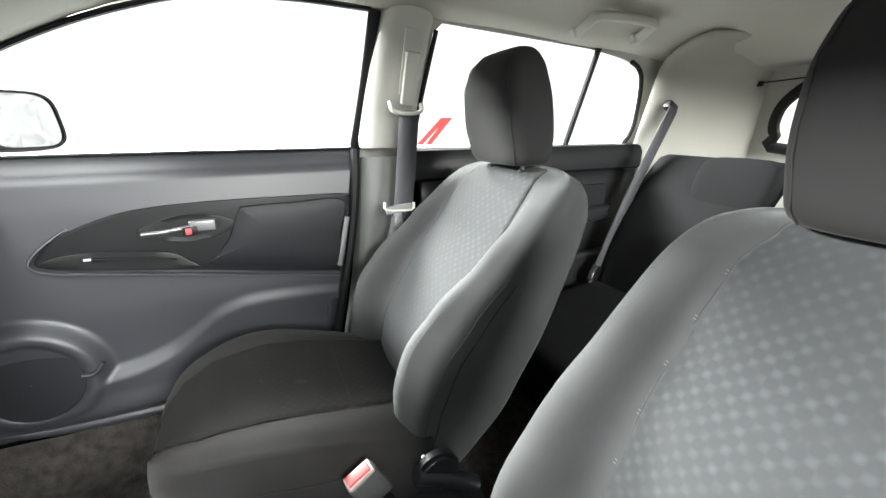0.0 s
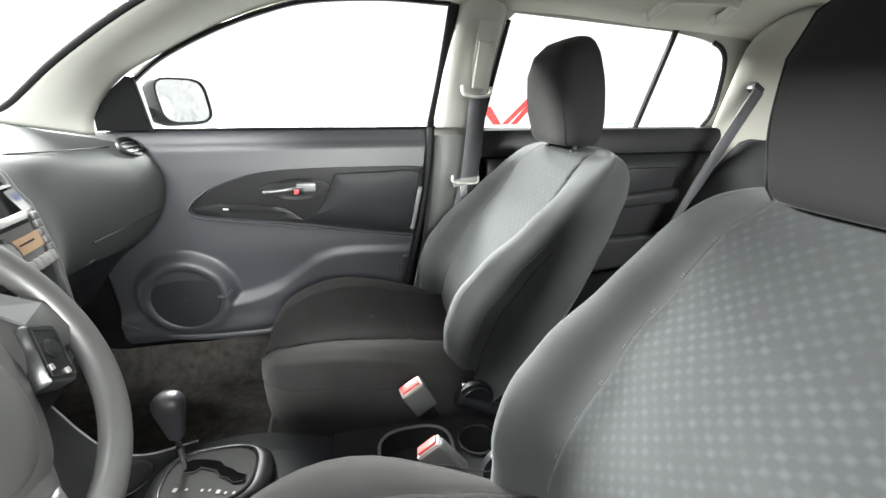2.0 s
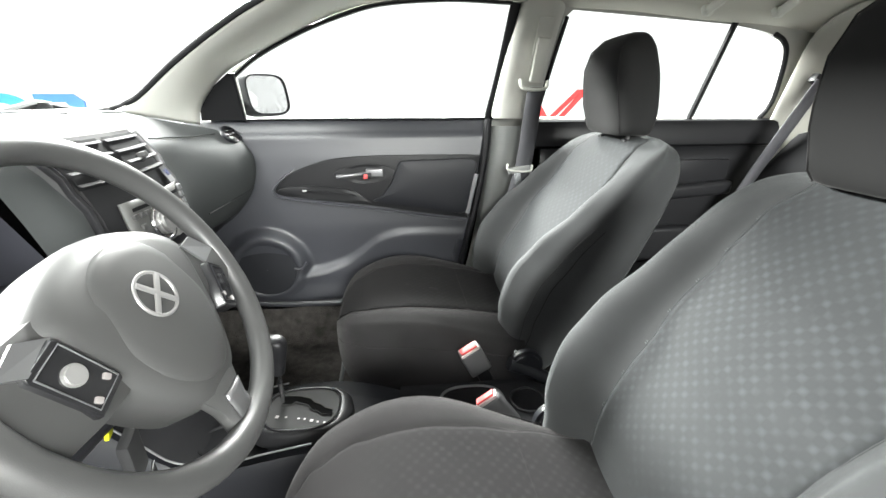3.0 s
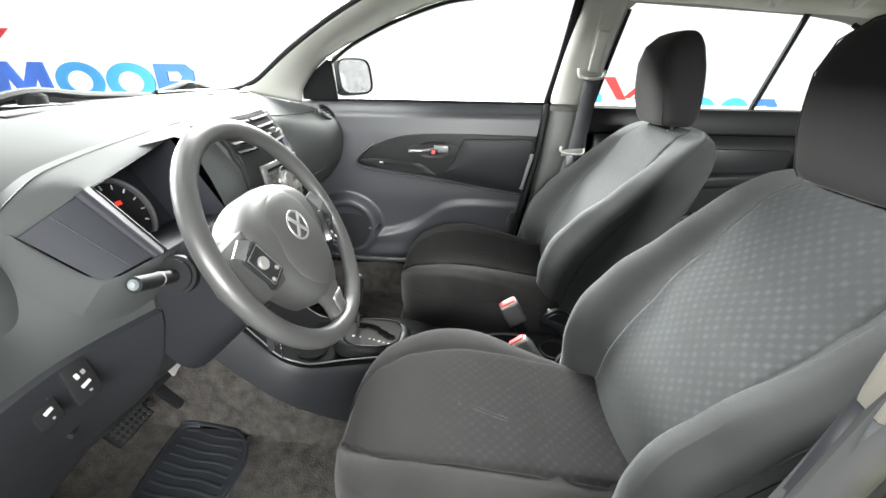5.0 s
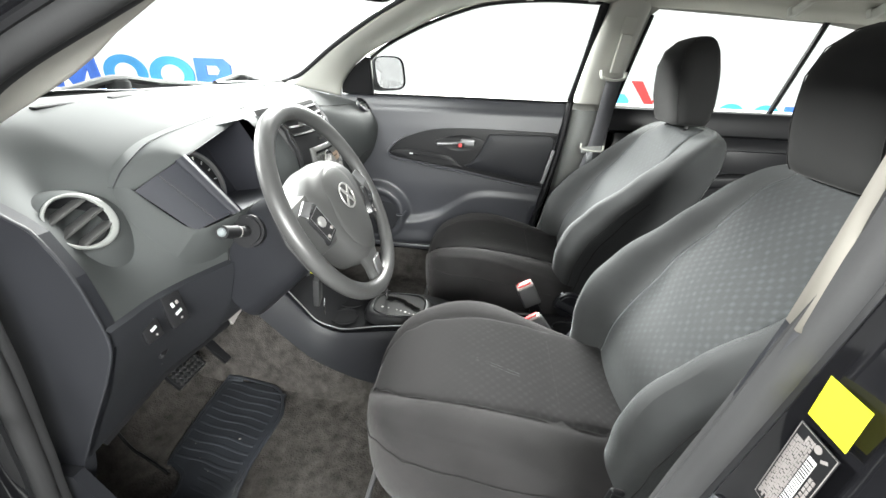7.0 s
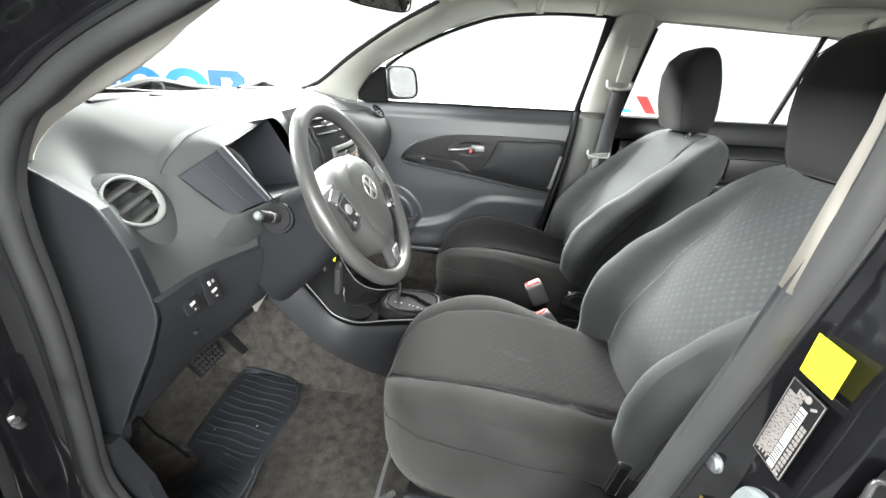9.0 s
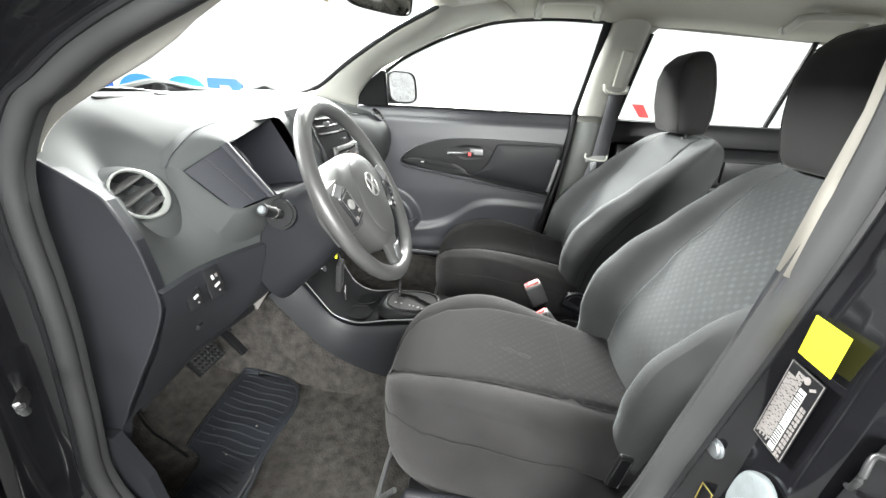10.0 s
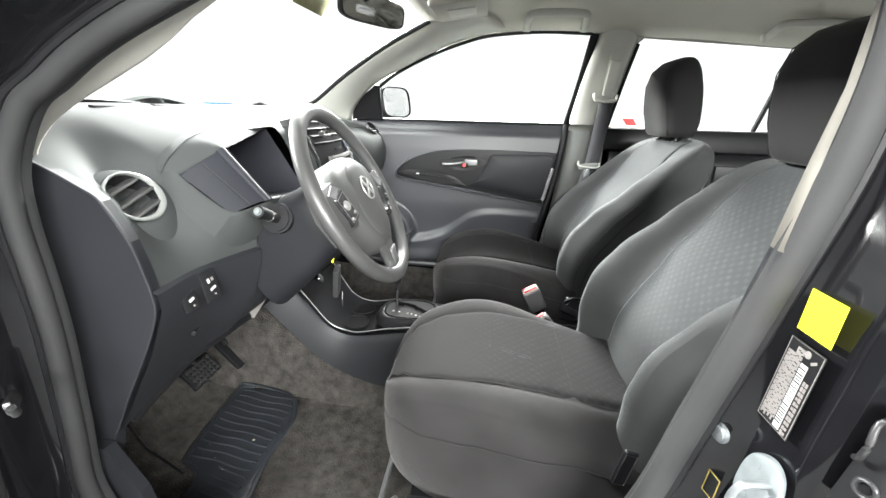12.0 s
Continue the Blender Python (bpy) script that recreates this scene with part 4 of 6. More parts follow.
# ---- belts and buckles ----
def buckle(place, lean, label):
    b = thing("belt_buckle", label, "belt buckle", place, group="front belt buckles")
    m = pose(*place) @ pose(0, 0, 0, lean[0], lean[1], lean[2])
    part("housing", block(0.058, 0.03, 0.085, m @ pose(0, 0, -0.045), 0.008, 3, taper=(1, 0.9)), BUCKLE, b)
    part("bezel", block(0.052, 0.026, 0.008, m @ pose(0, 0, 0.0), 0.003, 2), PALE, b)
    part("button", block(0.044, 0.019, 0.008, m @ pose(0, 0, 0.005), 0.003, 2), RED, b, "red release button")
    part("stalk", block(0.035, 0.014, 0.1, m @ pose(0.0, 0, -0.12), 0.004), BLACK, b)


buckle((0.112, 0.070, 0.612), (10, -27, 8), "black seat belt buckle with a red button beside the passenger seat")
buckle((0.125, -0.076, 0.585), (-8, -40, -6), "black seat belt buckle with a red button beside the driver seat")

sb = thing("passenger_belt", "dark grey seat belt hanging from the middle pillar", "seat belt", (0.39, 0.585, 1.23))
part("height_slider", block(0.042, 0.014, 0.13, pose(0.413, 0.578, 1.30, 0, 4, 0) @ pose(0, 0, 0, 14, 0, 0), 0.006, 3), TRIM, sb)
part("slider_slot", block(0.05, 0.006, 0.16, pose(0.418, 0.588, 1.34, 0, 4, 0) @ pose(0, 0, 0, 14, 0, 0), 0.003, 2), TRIM, sb)
part("belt_guide", sweep(smooth_line([(0.355, 0.582, 1.245), (0.36, 0.572, 1.222), (0.395, 0.568, 1.215), (0.435, 0.572, 1.22), (0.442, 0.582, 1.24)], 16), ring(0.006, 0.009, 8), up=(0, 1, 0)), TRIM, sb)
part("webbing", sheet([[(x0, y, z), (x0 + 0.026, y - 0.004, z), (x0 + 0.054, y - 0.004, z)] for x0, y, z in ((0.376, 0.57, 1.222), (0.37, 0.572, 1.15), (0.362, 0.574, 1.05), (0.352, 0.572, 0.97), (0.33, 0.572, 0.88), (0.31, 0.58, 0.7), (0.30, 0.59, 0.55))]), BELT, sb, mods=solid(0.002))
tg1 = part("tongue", block(0.075, 0.012, 0.022, pose(0.365, 0.566, 0.965, 0, -6, 0), 0.004, 2), PILLAR_GREY, sb, "pale belt tongue")
part("tongue_blade", block(0.024, 0.004, 0.045, pose(0.362, 0.566, 0.935, 0, -6, 0), 0.002), CHROME, tg1)
part("tongue_ears", sweep(smooth_line([(0.325, 0.566, 0.985), (0.33, 0.564, 0.965), (0.4, 0.564, 0.96), (0.408, 0.566, 0.98)], 10), ring(0.004, 0.006, 8), up=(0, 1, 0)), TRIM, tg1)

rb = thing("rear_belt", "dark grey rear seat belt running down from the quarter trim", "seat belt", (1.4, 0.57, 1.24))
part("belt_outlet", block(0.05, 0.03, 0.03, pose(1.40, 0.575, 1.245, 0, 30, 0), 0.008, 2), BLACK, rb)
part("webbing", sheet([[(x, y - 0.004, z), (x + 0.045, y, z - 0.02)] for x, y, z in ((1.375, 0.56, 1.25), (1.30, 0.555, 1.12), (1.21, 0.555, 0.95), (1.14, 0.56, 0.78), (1.08, 0.56, 0.62))]), BELT, rb, mods=solid(0.003))
part("buckle", block(0.035, 0.02, 0.06, pose(1.10, 0.545, 0.665, 0, 25, 0), 0.004), CHROME, rb)
part("lower_webbing", sheet([[(x, y, z), (x + 0.05, y + 0.01, z)] for x, y, z in ((1.08, 0.548, 0.64), (1.05, 0.54, 0.56), (1.04, 0.53, 0.5))]), LABEL, rb, mods=solid(0.003))

# ---- rear bench ----
rs = thing("rear_bench", "black cloth rear bench seat", "car seat", (1.2, 0, 0.4))
for y0, y1 in ((-0.56, 0.12), (0.128, 0.60)):
    rows = []
    for s in np.linspace(0, 1, 12):
        x, z = lerp(1.10, 1.36, s), lerp(0.58, 1.1, s)
        row = []
        for f in np.linspace(0, 1, 18):
            e = abs(2 * f - 1)
            row.append((x - 0.035 * math.sin(math.pi * min(1, s * 1.05)) + 0.03 * e ** 8 + 0.03 * s ** 6, lerp(y0, y1, f), z - 0.02 * e ** 14 * s))
        rows.append(row)
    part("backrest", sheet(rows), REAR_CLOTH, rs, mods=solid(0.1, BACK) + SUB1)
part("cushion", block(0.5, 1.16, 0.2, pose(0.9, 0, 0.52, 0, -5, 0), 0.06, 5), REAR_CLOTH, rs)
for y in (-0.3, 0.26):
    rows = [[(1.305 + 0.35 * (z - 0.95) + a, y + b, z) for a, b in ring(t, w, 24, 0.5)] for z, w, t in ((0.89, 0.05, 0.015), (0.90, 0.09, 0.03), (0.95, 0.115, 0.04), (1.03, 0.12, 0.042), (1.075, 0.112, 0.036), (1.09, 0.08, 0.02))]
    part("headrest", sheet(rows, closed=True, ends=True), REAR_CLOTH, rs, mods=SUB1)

# ---- dashboard ----
db = thing("dashboard", "grey moulded plastic dashboard with vents and gauge hood", "dashboard", (-0.7, 0, 0.9))
PROFILE = {
    -0.712: [(-0.86, 1.125), (-0.76, 1.115), (-0.70, 1.098), (-0.65, 1.076), (-0.61, 1.055), (-0.585, 1.037), (-0.555, 0.98), (-0.543, 0.93), (-0.538, 0.875), (-0.57, 0.80), (-0.62, 0.71), (-0.66, 0.635)],
    -0.67: [(-0.87, 1.14), (-0.78, 1.135), (-0.71, 1.11), (-0.655, 1.08), (-0.618, 1.056), (-0.592, 1.035), (-0.56, 0.98), (-0.545, 0.93), (-0.54, 0.875), (-0.57, 0.80), (-0.615, 0.72), (-0.655, 0.65)],
    -0.60: [(-0.89, 1.156), (-0.80, 1.158), (-0.73, 1.135), (-0.685, 1.10), (-0.66, 1.072), (-0.642, 1.045), (-0.588, 0.985), (-0.553, 0.93), (-0.543, 0.875), (-0.57, 0.80), (-0.61, 0.73), (-0.645, 0.67)],
    -0.53: [(-0.905, 1.158), (-0.82, 1.162), (-0.74, 1.148), (-0.67, 1.118), (-0.63, 1.09), (-0.60, 1.056), (-0.53, 0.975), (-0.53, 0.92), (-0.54, 0.87), (-0.565, 0.80), (-0.60, 0.735), (-0.635, 0.69)],
    -0.38: [(-0.92, 1.158), (-0.84, 1.165), (-0.76, 1.156), (-0.68, 1.135), (-0.625, 1.115), (-0.592, 1.09), (-0.508, 0.966), (-0.50, 0.92), (-0.50, 0.87), (-0.515, 0.81), (-0.55, 0.745), (-0.60, 0.70)],
    -0.21: [(-0.93, 1.158), (-0.85, 1.165), (-0.77, 1.158), (-0.68, 1.138), (-0.61, 1.122), (-0.56, 1.104), (-0.51, 0.97), (-0.52, 0.92), (-0.53, 0.87), (-0.55, 0.81), (-0.58, 0.745), (-0.61, 0.70)],
    -0.16: [(-0.93, 1.158), (-0.855, 1.165), (-0.77, 1.16), (-0.68, 1.138), (-0.62, 1.124), (-0.56, 1.11), (-0.505, 1.02), (-0.49, 0.94), (-0.49, 0.87), (-0.50, 0.80), (-0.53, 0.73), (-0.57, 0.69)],
    0.13: [(-0.935, 1.158), (-0.86, 1.165), (-0.77, 1.16), (-0.69, 1.14), (-0.63, 1.124), (-0.57, 1.105), (-0.515, 1.02), (-0.50, 0.94), (-0.51, 0.87), (-0.53, 0.80), (-0.56, 0.73), (-0.59, 0.69)],
    0.26: [(-0.93, 1.158), (-0.86, 1.165), (-0.77, 1.158), (-0.69, 1.138), (-0.62, 1.115), (-0.565, 1.085), (-0.545, 1.0), (-0.55, 0.92), (-0.57, 0.86), (-0.62, 0.80), (-0.66, 0.73), (-0.68, 0.69)],
    0.50: [(-0.905, 1.158), (-0.84, 1.163), (-0.76, 1.15), (-0.67, 1.125), (-0.58, 1.09), (-0.525, 1.05), (-0.505, 0.99), (-0.52, 0.91), (-0.56, 0.845), (-0.62, 0.79), (-0.67, 0.73), (-0.70, 0.69)],
    0.61: [(-0.875, 1.156), (-0.81, 1.145), (-0.74, 1.128), (-0.65, 1.112), (-0.565, 1.09), (-0.51, 1.05), (-0.492, 0.995), (-0.51, 0.915), (-0.555, 0.85), (-0.62, 0.80), (-0.68, 0.74), (-0.72, 0.69)],
    0.655: [(-0.86, 1.15), (-0.80, 1.135), (-0.73, 1.118), (-0.65, 1.10), (-0.585, 1.075), (-0.545, 1.04), (-0.53, 0.99), (-0.54, 0.93), (-0.57, 0.87), (-0.62, 0.82), (-0.68, 0.76), (-0.72, 0.71)],
}
keys = sorted(PROFILE)


def dash_row(y):
    """The dash's section at y, rounded between the stations."""
    i = max(0, min(len(keys) - 2, sum(k <= y for k in keys) - 1))
    y0, y1 = keys[i], keys[i + 1]
    h, f = y1 - y0, (y - y0) / (y1 - y0)
    row = []
    for a in range(12):
        out = []
        for q in (0, 1):
            def slope(n):
                lo, hi = max(0, n - 1), min(len(keys) - 1, n + 1)
                return (PROFILE[keys[hi]][a][q] - PROFILE[keys[lo]][a][q]) / (keys[hi] - keys[lo])
            p0, p1, m0, m1 = PROFILE[y0][a][q], PROFILE[y1][a][q], slope(i) * h, slope(i + 1) * h
            out.append((2 * f ** 3 - 3 * f * f + 1) * p0 + (f ** 3 - 2 * f * f + f) * m0 + (3 * f * f - 2 * f ** 3) * p1 + (f ** 3 - f * f) * m1)
        row.append((out[0], y, out[1]))
    return row


def dash_mesh(ys, cols, hole=None):
    """Loft of the sections, four steps between their points; hole: a span of y left open below the brow."""
    bm = bmesh.new()
    grid = [[bm.verts.new(p) for p in smooth_line(dash_row(y), 45)[cols[0] * 4:cols[1] * 4 + 1]] for y in ys]
    for i in range(len(ys) - 1):
        for j in range(len(grid[0]) - 1):
            if hole and hole[0] <= ys[i] and ys[i + 1] <= hole[1] and hole[2] * 4 - 2 <= j + cols[0] * 4 < hole[2] * 4 + 4:
                continue
            bm.faces.new((grid[i][j], grid[i][j + 1], grid[i + 1][j + 1], grid[i + 1][j]))
    return bm


near = list(np.linspace(-0.69, -0.525, 20)) + list(np.linspace(-0.515, -0.215, 24)) + list(np.linspace(-0.205, 0.13, 22))
far = list(np.linspace(0.13, 0.655, 40))
part("driver_pad", dash_mesh(near, (0, 8), (-0.5251, -0.2049, 5)), DASH, db, "grey soft-grain dash pad with the gauge hood")
part("lower_panel", dash_mesh(near, (8, 11)), DASH_SHADED, db, "dark grey panel below the dash pad")
part("passenger_pad", dash_mesh(far, (0, 8)), DASH, db, "grey soft-grain pad before the passenger")
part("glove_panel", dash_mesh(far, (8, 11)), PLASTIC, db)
# gauge recess: dark flat pane beside it, walls, dial
L, T, TI, T2 = Vector((-0.583, -0.537, 1.052)), Vector((-0.54, -0.462, 1.095)), Vector((-0.547, -0.446, 1.092)), Vector((-0.604, -0.19, 1.117))
B, B2, B3 = Vector((-0.505, -0.522, 0.982)), Vector((-0.466, -0.452, 0.998)), Vector((-0.512, -0.20, 0.972))
BI = B2 + Vector((-0.004, 0.012, 0))
def pane_pt(f, g, out=0.0):
    p = L.lerp(T, f).lerp(B.lerp(B2, f), g)
    return p + Vector((0.004, -0.003, 0.003)) * math.sin(math.pi * f) + Vector((0.85, -0.35, 0.35)) * out


part("blank_pane", sheet([[pane_pt(f, g, -0.002) for g in np.linspace(0.03, 0.985, 7)] for f in np.linspace(0.02, 0.8, 8)]), PANE_DARK, db, "dark flat blank pane beside the gauge")
part("pane_ridge", sheet([[pane_pt(f, g, o) for g in np.linspace(0, 1, 6)] for f, o in ((0.79, -0.006), (0.80, 0.001), (0.86, 0.004), (0.95, 0.003), (1.0, -0.003))] + [[TI.lerp(BI, g) + Vector((-0.012, 0.01, 0)) for g in np.linspace(0, 1, 6)]]), PANE_DARK, db, mods=SUB1)
part("pane_rib", tube([pane_pt(0.42, 0.05), pane_pt(0.46, 0.96)], 0.001, 6), DASH_SHADED, db)
# moulding that carries the pane and the hood's lower edge into the dash face
inner_rim = [L, L.lerp(B, 0.33), L.lerp(B, 0.66), B, B.lerp(B2, 0.5), B2, BI.lerp(B3, 0.4), B3]
outer_rim = [Vector(p) for p in ((-0.608, -0.545, 1.057), (-0.592, -0.563, 1.02), (-0.562, -0.572, 0.965), (-0.541, -0.555, 0.925), (-0.528, -0.51, 0.905), (-0.513, -0.45, 0.90), (-0.506, -0.35, 0.905), (-0.52, -0.20, 0.93))]
rows = []
for g, o in ((0.0, -0.004), (0.02, 0.002), (0.12, 0.005), (0.3, 0.007), (0.55, 0.007), (0.8, 0.003), (1.0, -0.004)):
    rows.append([p.lerp(q, g) + Vector((0.8, -0.3, 0.5)) * o for p, q in zip(inner_rim, outer_rim)])
part("hood_skirt", sheet(rows), DASH, db, mods=SUB1)
# hood brow, from the seam on the dash to the opening's lip
brow = []
tip = [L, L.lerp(T, 0.25), L.lerp(T, 0.5), L.lerp(T, 0.75), T, TI.lerp(T2, 0.12), TI.lerp(T2, 0.4), TI.lerp(T2, 0.7), T2]
seam = [Vector(p) for p in ((-0.604, -0.548, 1.056), (-0.6, -0.533, 1.076), (-0.598, -0.513, 1.09), (-0.599, -0.492, 1.1), (-0.601, -0.468, 1.109), (-0.606, -0.43, 1.115), (-0.613, -0.36, 1.121), (-0.621, -0.27, 1.127), (-0.63, -0.18, 1.132))]
for p, q in zip(tip, seam):
    d = p - q
    brow.append([q + Vector((-0.02, 0, 0.001)), q + Vector((0, 0, 0.0012)), q + d * 0.3 + Vector((0, 0, 0.0035)), q + d * 0.6 + Vector((0, 0, 0.0035)), q + d * 0.82 + Vector((0, 0, 0.001)), p + Vector((-0.001, 0, -0.004)), p + Vector((-0.006, 0, -0.006))])
part("gauge_brow", sheet(brow), DASH, db, mods=SUB1)
deep = Vector((-0.12, 0, -0.02))
ringo = [TI, T2, B3, BI]
part("gauge_hood", sheet([[p + Vector((0, 0, -0.002)) for p in ringo], [p + deep * 0.5 for p in ringo], [p + deep for p in ringo]], closed=True, ends=False), PANE_DARK, db, smooth=False)
part("gauge_back", sheet([[TI + deep, T2 + deep], [BI + deep, B3 + deep]]), PANE_DARK, db, smooth=False)
GM = facing((-0.62, -0.335, 1.01), (0.92, 0.0, 0.4))
gauge = part("gauge_ring", sweep([GM @ Vector((0.062 * math.cos(a), 0.062 * math.sin(a), 0.0)) for a in np.linspace(0, 2 * math.pi, 40, endpoint=False)], ring(0.005, 0.006, 8), up=(0.92, 0, 0.4), loop=True), SATIN, db)
part("dial_face", disc(GM @ pose(0, 0, -0.006), 0.062, 0.006, 36), MATT, gauge)
for a in range(-120, 121, 24):
    part("dial_mark", block(0.0022, 0.008, 0.001, GM @ pose(0, 0, -0.002) @ pose(0, 0, 0, 0, 0, a) @ pose(0, 0.05, 0), 0), WHITE, gauge)
part("warning_light", block(0.012, 0.007, 0.001, GM @ pose(0.012, 0.018, -0.002), 0), glowing("warning_red", (1, 0.05, 0.03), 1.2), gauge, "lit red warning light")
# Added hidden block that stops outside light leaking in beside the gauge.
part("leak_blocker", block(0.1, 1.3, 0.36, pose(-0.82, -0.03, 0.92), 0.01), MATT, db)
# seam over the hood and across the dash
seam = smooth_line([p + Vector((0, 0, 0.0006)) for p in seam] + [Vector((-0.65, -0.08, 1.1315))], 40)
part("hood_seam", tube(seam, 0.0011, 6), DASH_SHADED, db)
part("pad_seam", tube(smooth_line([(-0.60, 0.25, 1.109), (-0.585, 0.4, 1.099), (-0.575, 0.55, 1.093)], 16), 0.0016, 6), BLACK, db)
# side cover of the dash, towards the door; darker plastic paints in its shade
side = [(-0.70, 1.101), (-0.65, 1.077), (-0.61, 1.055), (-0.585, 1.037), (-0.555, 0.98), (-0.543, 0.93), (-0.538, 0.9), (-0.538, 0.872), (-0.55, 0.84), (-0.575, 0.79), (-0.62, 0.71), (-0.66, 0.632), (-0.668, 0.60), (-0.74, 0.42), (-0.86, 0.42), (-0.86, 1.125)]
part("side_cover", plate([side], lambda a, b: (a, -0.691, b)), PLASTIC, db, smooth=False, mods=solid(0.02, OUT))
part("side_edge", sweep(smooth_line([(x, -0.689, z) for x, z in side[0:12]], 40), ring(0.002, 0.0025, 8), up=(0, 1, 0)), DASH_SHADED, db)
# windscreen demister slots
for y in (-0.42, -0.245, -0.075, 0.075, 0.245, 0.42):
    x = table(abs(y), [(0.0, -0.858), (0.1, -0.85), (0.25, -0.808), (0.43, -0.783)])
    z = table(x, [(-0.86, 1.1645), (-0.82, 1.1635), (-0.78, 1.159)])
    part("demister_slot", block(0.011, 0.13, 0.004, pose(x, y, z, 0, 7, math.copysign(13, -y) if abs(y) > 0.1 else 0), 0.002), BLACK, db)


def round_vent(place, normal, parent, r, blades=3):
    m = facing(place, normal)
    rows = []
    for a in np.linspace(0, 2 * math.pi, 49):
        t = 0.0022 + 0.0034 * max(0.0, math.cos(a + 0.35)) ** 0.8
        rows.append([m @ Vector(((r + t * b) * math.cos(a), (r + t * b) * math.sin(a), 0.004 + 0.004 * c)) for b, c in ring(1, 1, 8)])
    v = part("vent_ring", sheet(rows, closed=True), VENT_RING, parent)
    part("vent_well", sheet([[m @ Vector((k * r * math.cos(a), k * r * math.sin(a), d)) for a in np.linspace(0, 2 * math.pi, 32, endpoint=False)] for k, d in ((1.0, 0.004), (0.97, -0.02), (0.8, -0.035), (0.05, -0.036))], closed=True), MATT, v)
    for k in range(blades):
        u = (k - (blades - 1) / 2) * r * 0.56
        w = math.sqrt(max(0.0001, r * r - u * u)) * 1.86
        part("vent_blade", block(w, 0.004, 0.022, m @ pose(0, 0, 0, 0, 0, 22) @ pose(0, u, -0.004) @ pose(0, 0, 0, 28, 0, 0), 0.0015, 2), HUB_GREY, v)
    return v


VM = facing((-0.599, -0.6195, 1.027), (0.80, -0.2, 0.56))
pod = []
for k, d in ((0.98, -0.002), (1.06, 0.001), (1.18, -0.0015), (1.35, -0.009), (1.55, -0.026)):
    ringp = []
    for a in np.linspace(0, 2 * math.pi, 40, endpoint=False):
        far = 1.0 + 0.4 * max(0.0, math.cos(a + 0.75)) * (k - 1) * 2.4
        ringp.append(VM @ Vector((0.041 * k * math.cos(a) * far, 0.041 * k * math.sin(a) * far, d - 0.01 * max(0.0, math.cos(a + 0.75)) * (k - 1))))
    pod.append(ringp)
part("vent_pod", sheet(pod, closed=True), DASH, db, mods=SUB1)
round_vent((-0.5975, -0.620, 1.0285), (0.80, -0.2, 0.56), db, 0.0395)
# oval vent at the passenger end
PV = facing((-0.55, 0.60, 1.082), (0.75, 0.05, 0.66))
part("end_vent_ring", sweep([PV @ Vector((0.06 * math.cos(a), 0.03 * math.sin(a), 0.004)) for a in np.linspace(0, 2 * math.pi, 32, endpoint=False)], ring(0.004, 0.006, 8), up=(0.75, 0.05, 0.66), loop=True), PLASTIC, db)
part("end_vent_well", sheet([[PV @ Vector((0.06 * k * math.cos(a), 0.03 * k * math.sin(a), 0.003)) for a in np.linspace(0, 2 * math.pi, 32, endpoint=False)] for k in (1, 0.5, 0.02)], closed=True), BLACK, db)
for k in (-1, 0, 1):
    part("end_vent_blade", block(0.1, 0.003, 0.006, PV @ pose(0, 0.014 * k, 0.006), 0.001), PLASTIC, db)
# switches by the driver's knee
SW = facing((-0.534, -0.601, 0.864), (0.95, -0.1, 0.22))
for dx, w, h in ((-0.025, 0.030, 0.044), (0.024, 0.036, 0.056)):
    s1 = part("knee_switch", block(w, h, 0.008, SW @ pose(dx, 0.003 if dx > 0 else 0, 0.003), 0.004, 2), GLOSS, db)
    part("switch_symbol", block(w * 0.36, 0.0045, 0.001, SW @ pose(dx + 0.001, -0.003, 0.0075, 0, 0, 14), 0.0003), WHITE, s1)
    part("switch_symbol", block(w * 0.14, 0.008, 0.001, SW @ pose(dx - 0.004, 0.012, 0.0075, 0, 0, 10), 0.0003), WHITE, s1)
    part("switch_symbol", block(w * 0.14, 0.006, 0.001, SW @ pose(dx + 0.005, 0.013, 0.0075, 0, 0, 10), 0.0003), LABEL, s1)
    part("switch_symbol", block(w * 0.1, 0.003, 0.001, SW @ pose(dx + 0.002, -0.014, 0.0075), 0.0003), LABEL, s1)
# knee panel, a little proud, under a crease
rows = []
for y in np.linspace(-0.69, -0.45, 9):
    line = [Vector(p) + Vector((0.012, 0, 0)) for p in dash_row(y)[6:12]]
    zt = lerp(0.9, 0.893, (y + 0.69) / 0.24)
    top = next((a.lerp(b, (a.z - zt) / (a.z - b.z)) for a, b in zip(line, line[1:]) if a.z >= zt >= b.z), line[2])
    rows.append([top - Vector((0.014, 0, -0.006)), top] + [p for p in line if p.z < zt - 0.01])
n = min(len(r) for r in rows)
part("knee_panel", sheet([r[:2] + r[-(n - 2):] for r in rows]), DASH_SHADED, db)
part("hood_release_screw", disc(facing((-0.592, -0.57, 0.745), (0.9, 0, -0.3)), 0.004, 0.006, 10), CHROME, db)
part("knee_gap", tube([(-0.575, -0.445, 0.79), (-0.52, -0.45, 0.85), (-0.505, -0.445, 0.93)], 0.002, 6), BLACK, db)
part("knee_lower_edge", sweep([(-0.655, -0.66, 0.64), (-0.635, -0.53, 0.682), (-0.60, -0.38, 0.696), (-0.605, -0.22, 0.696)], ring(0.008, 0.012, 8)), BLACK, db)
part("bracket", block(0.006, 0.12, 0.034, pose(-0.60, -0.315, 0.716, 14, -20, 0), 0.002), LABEL, db, "pale metal bracket below the column")
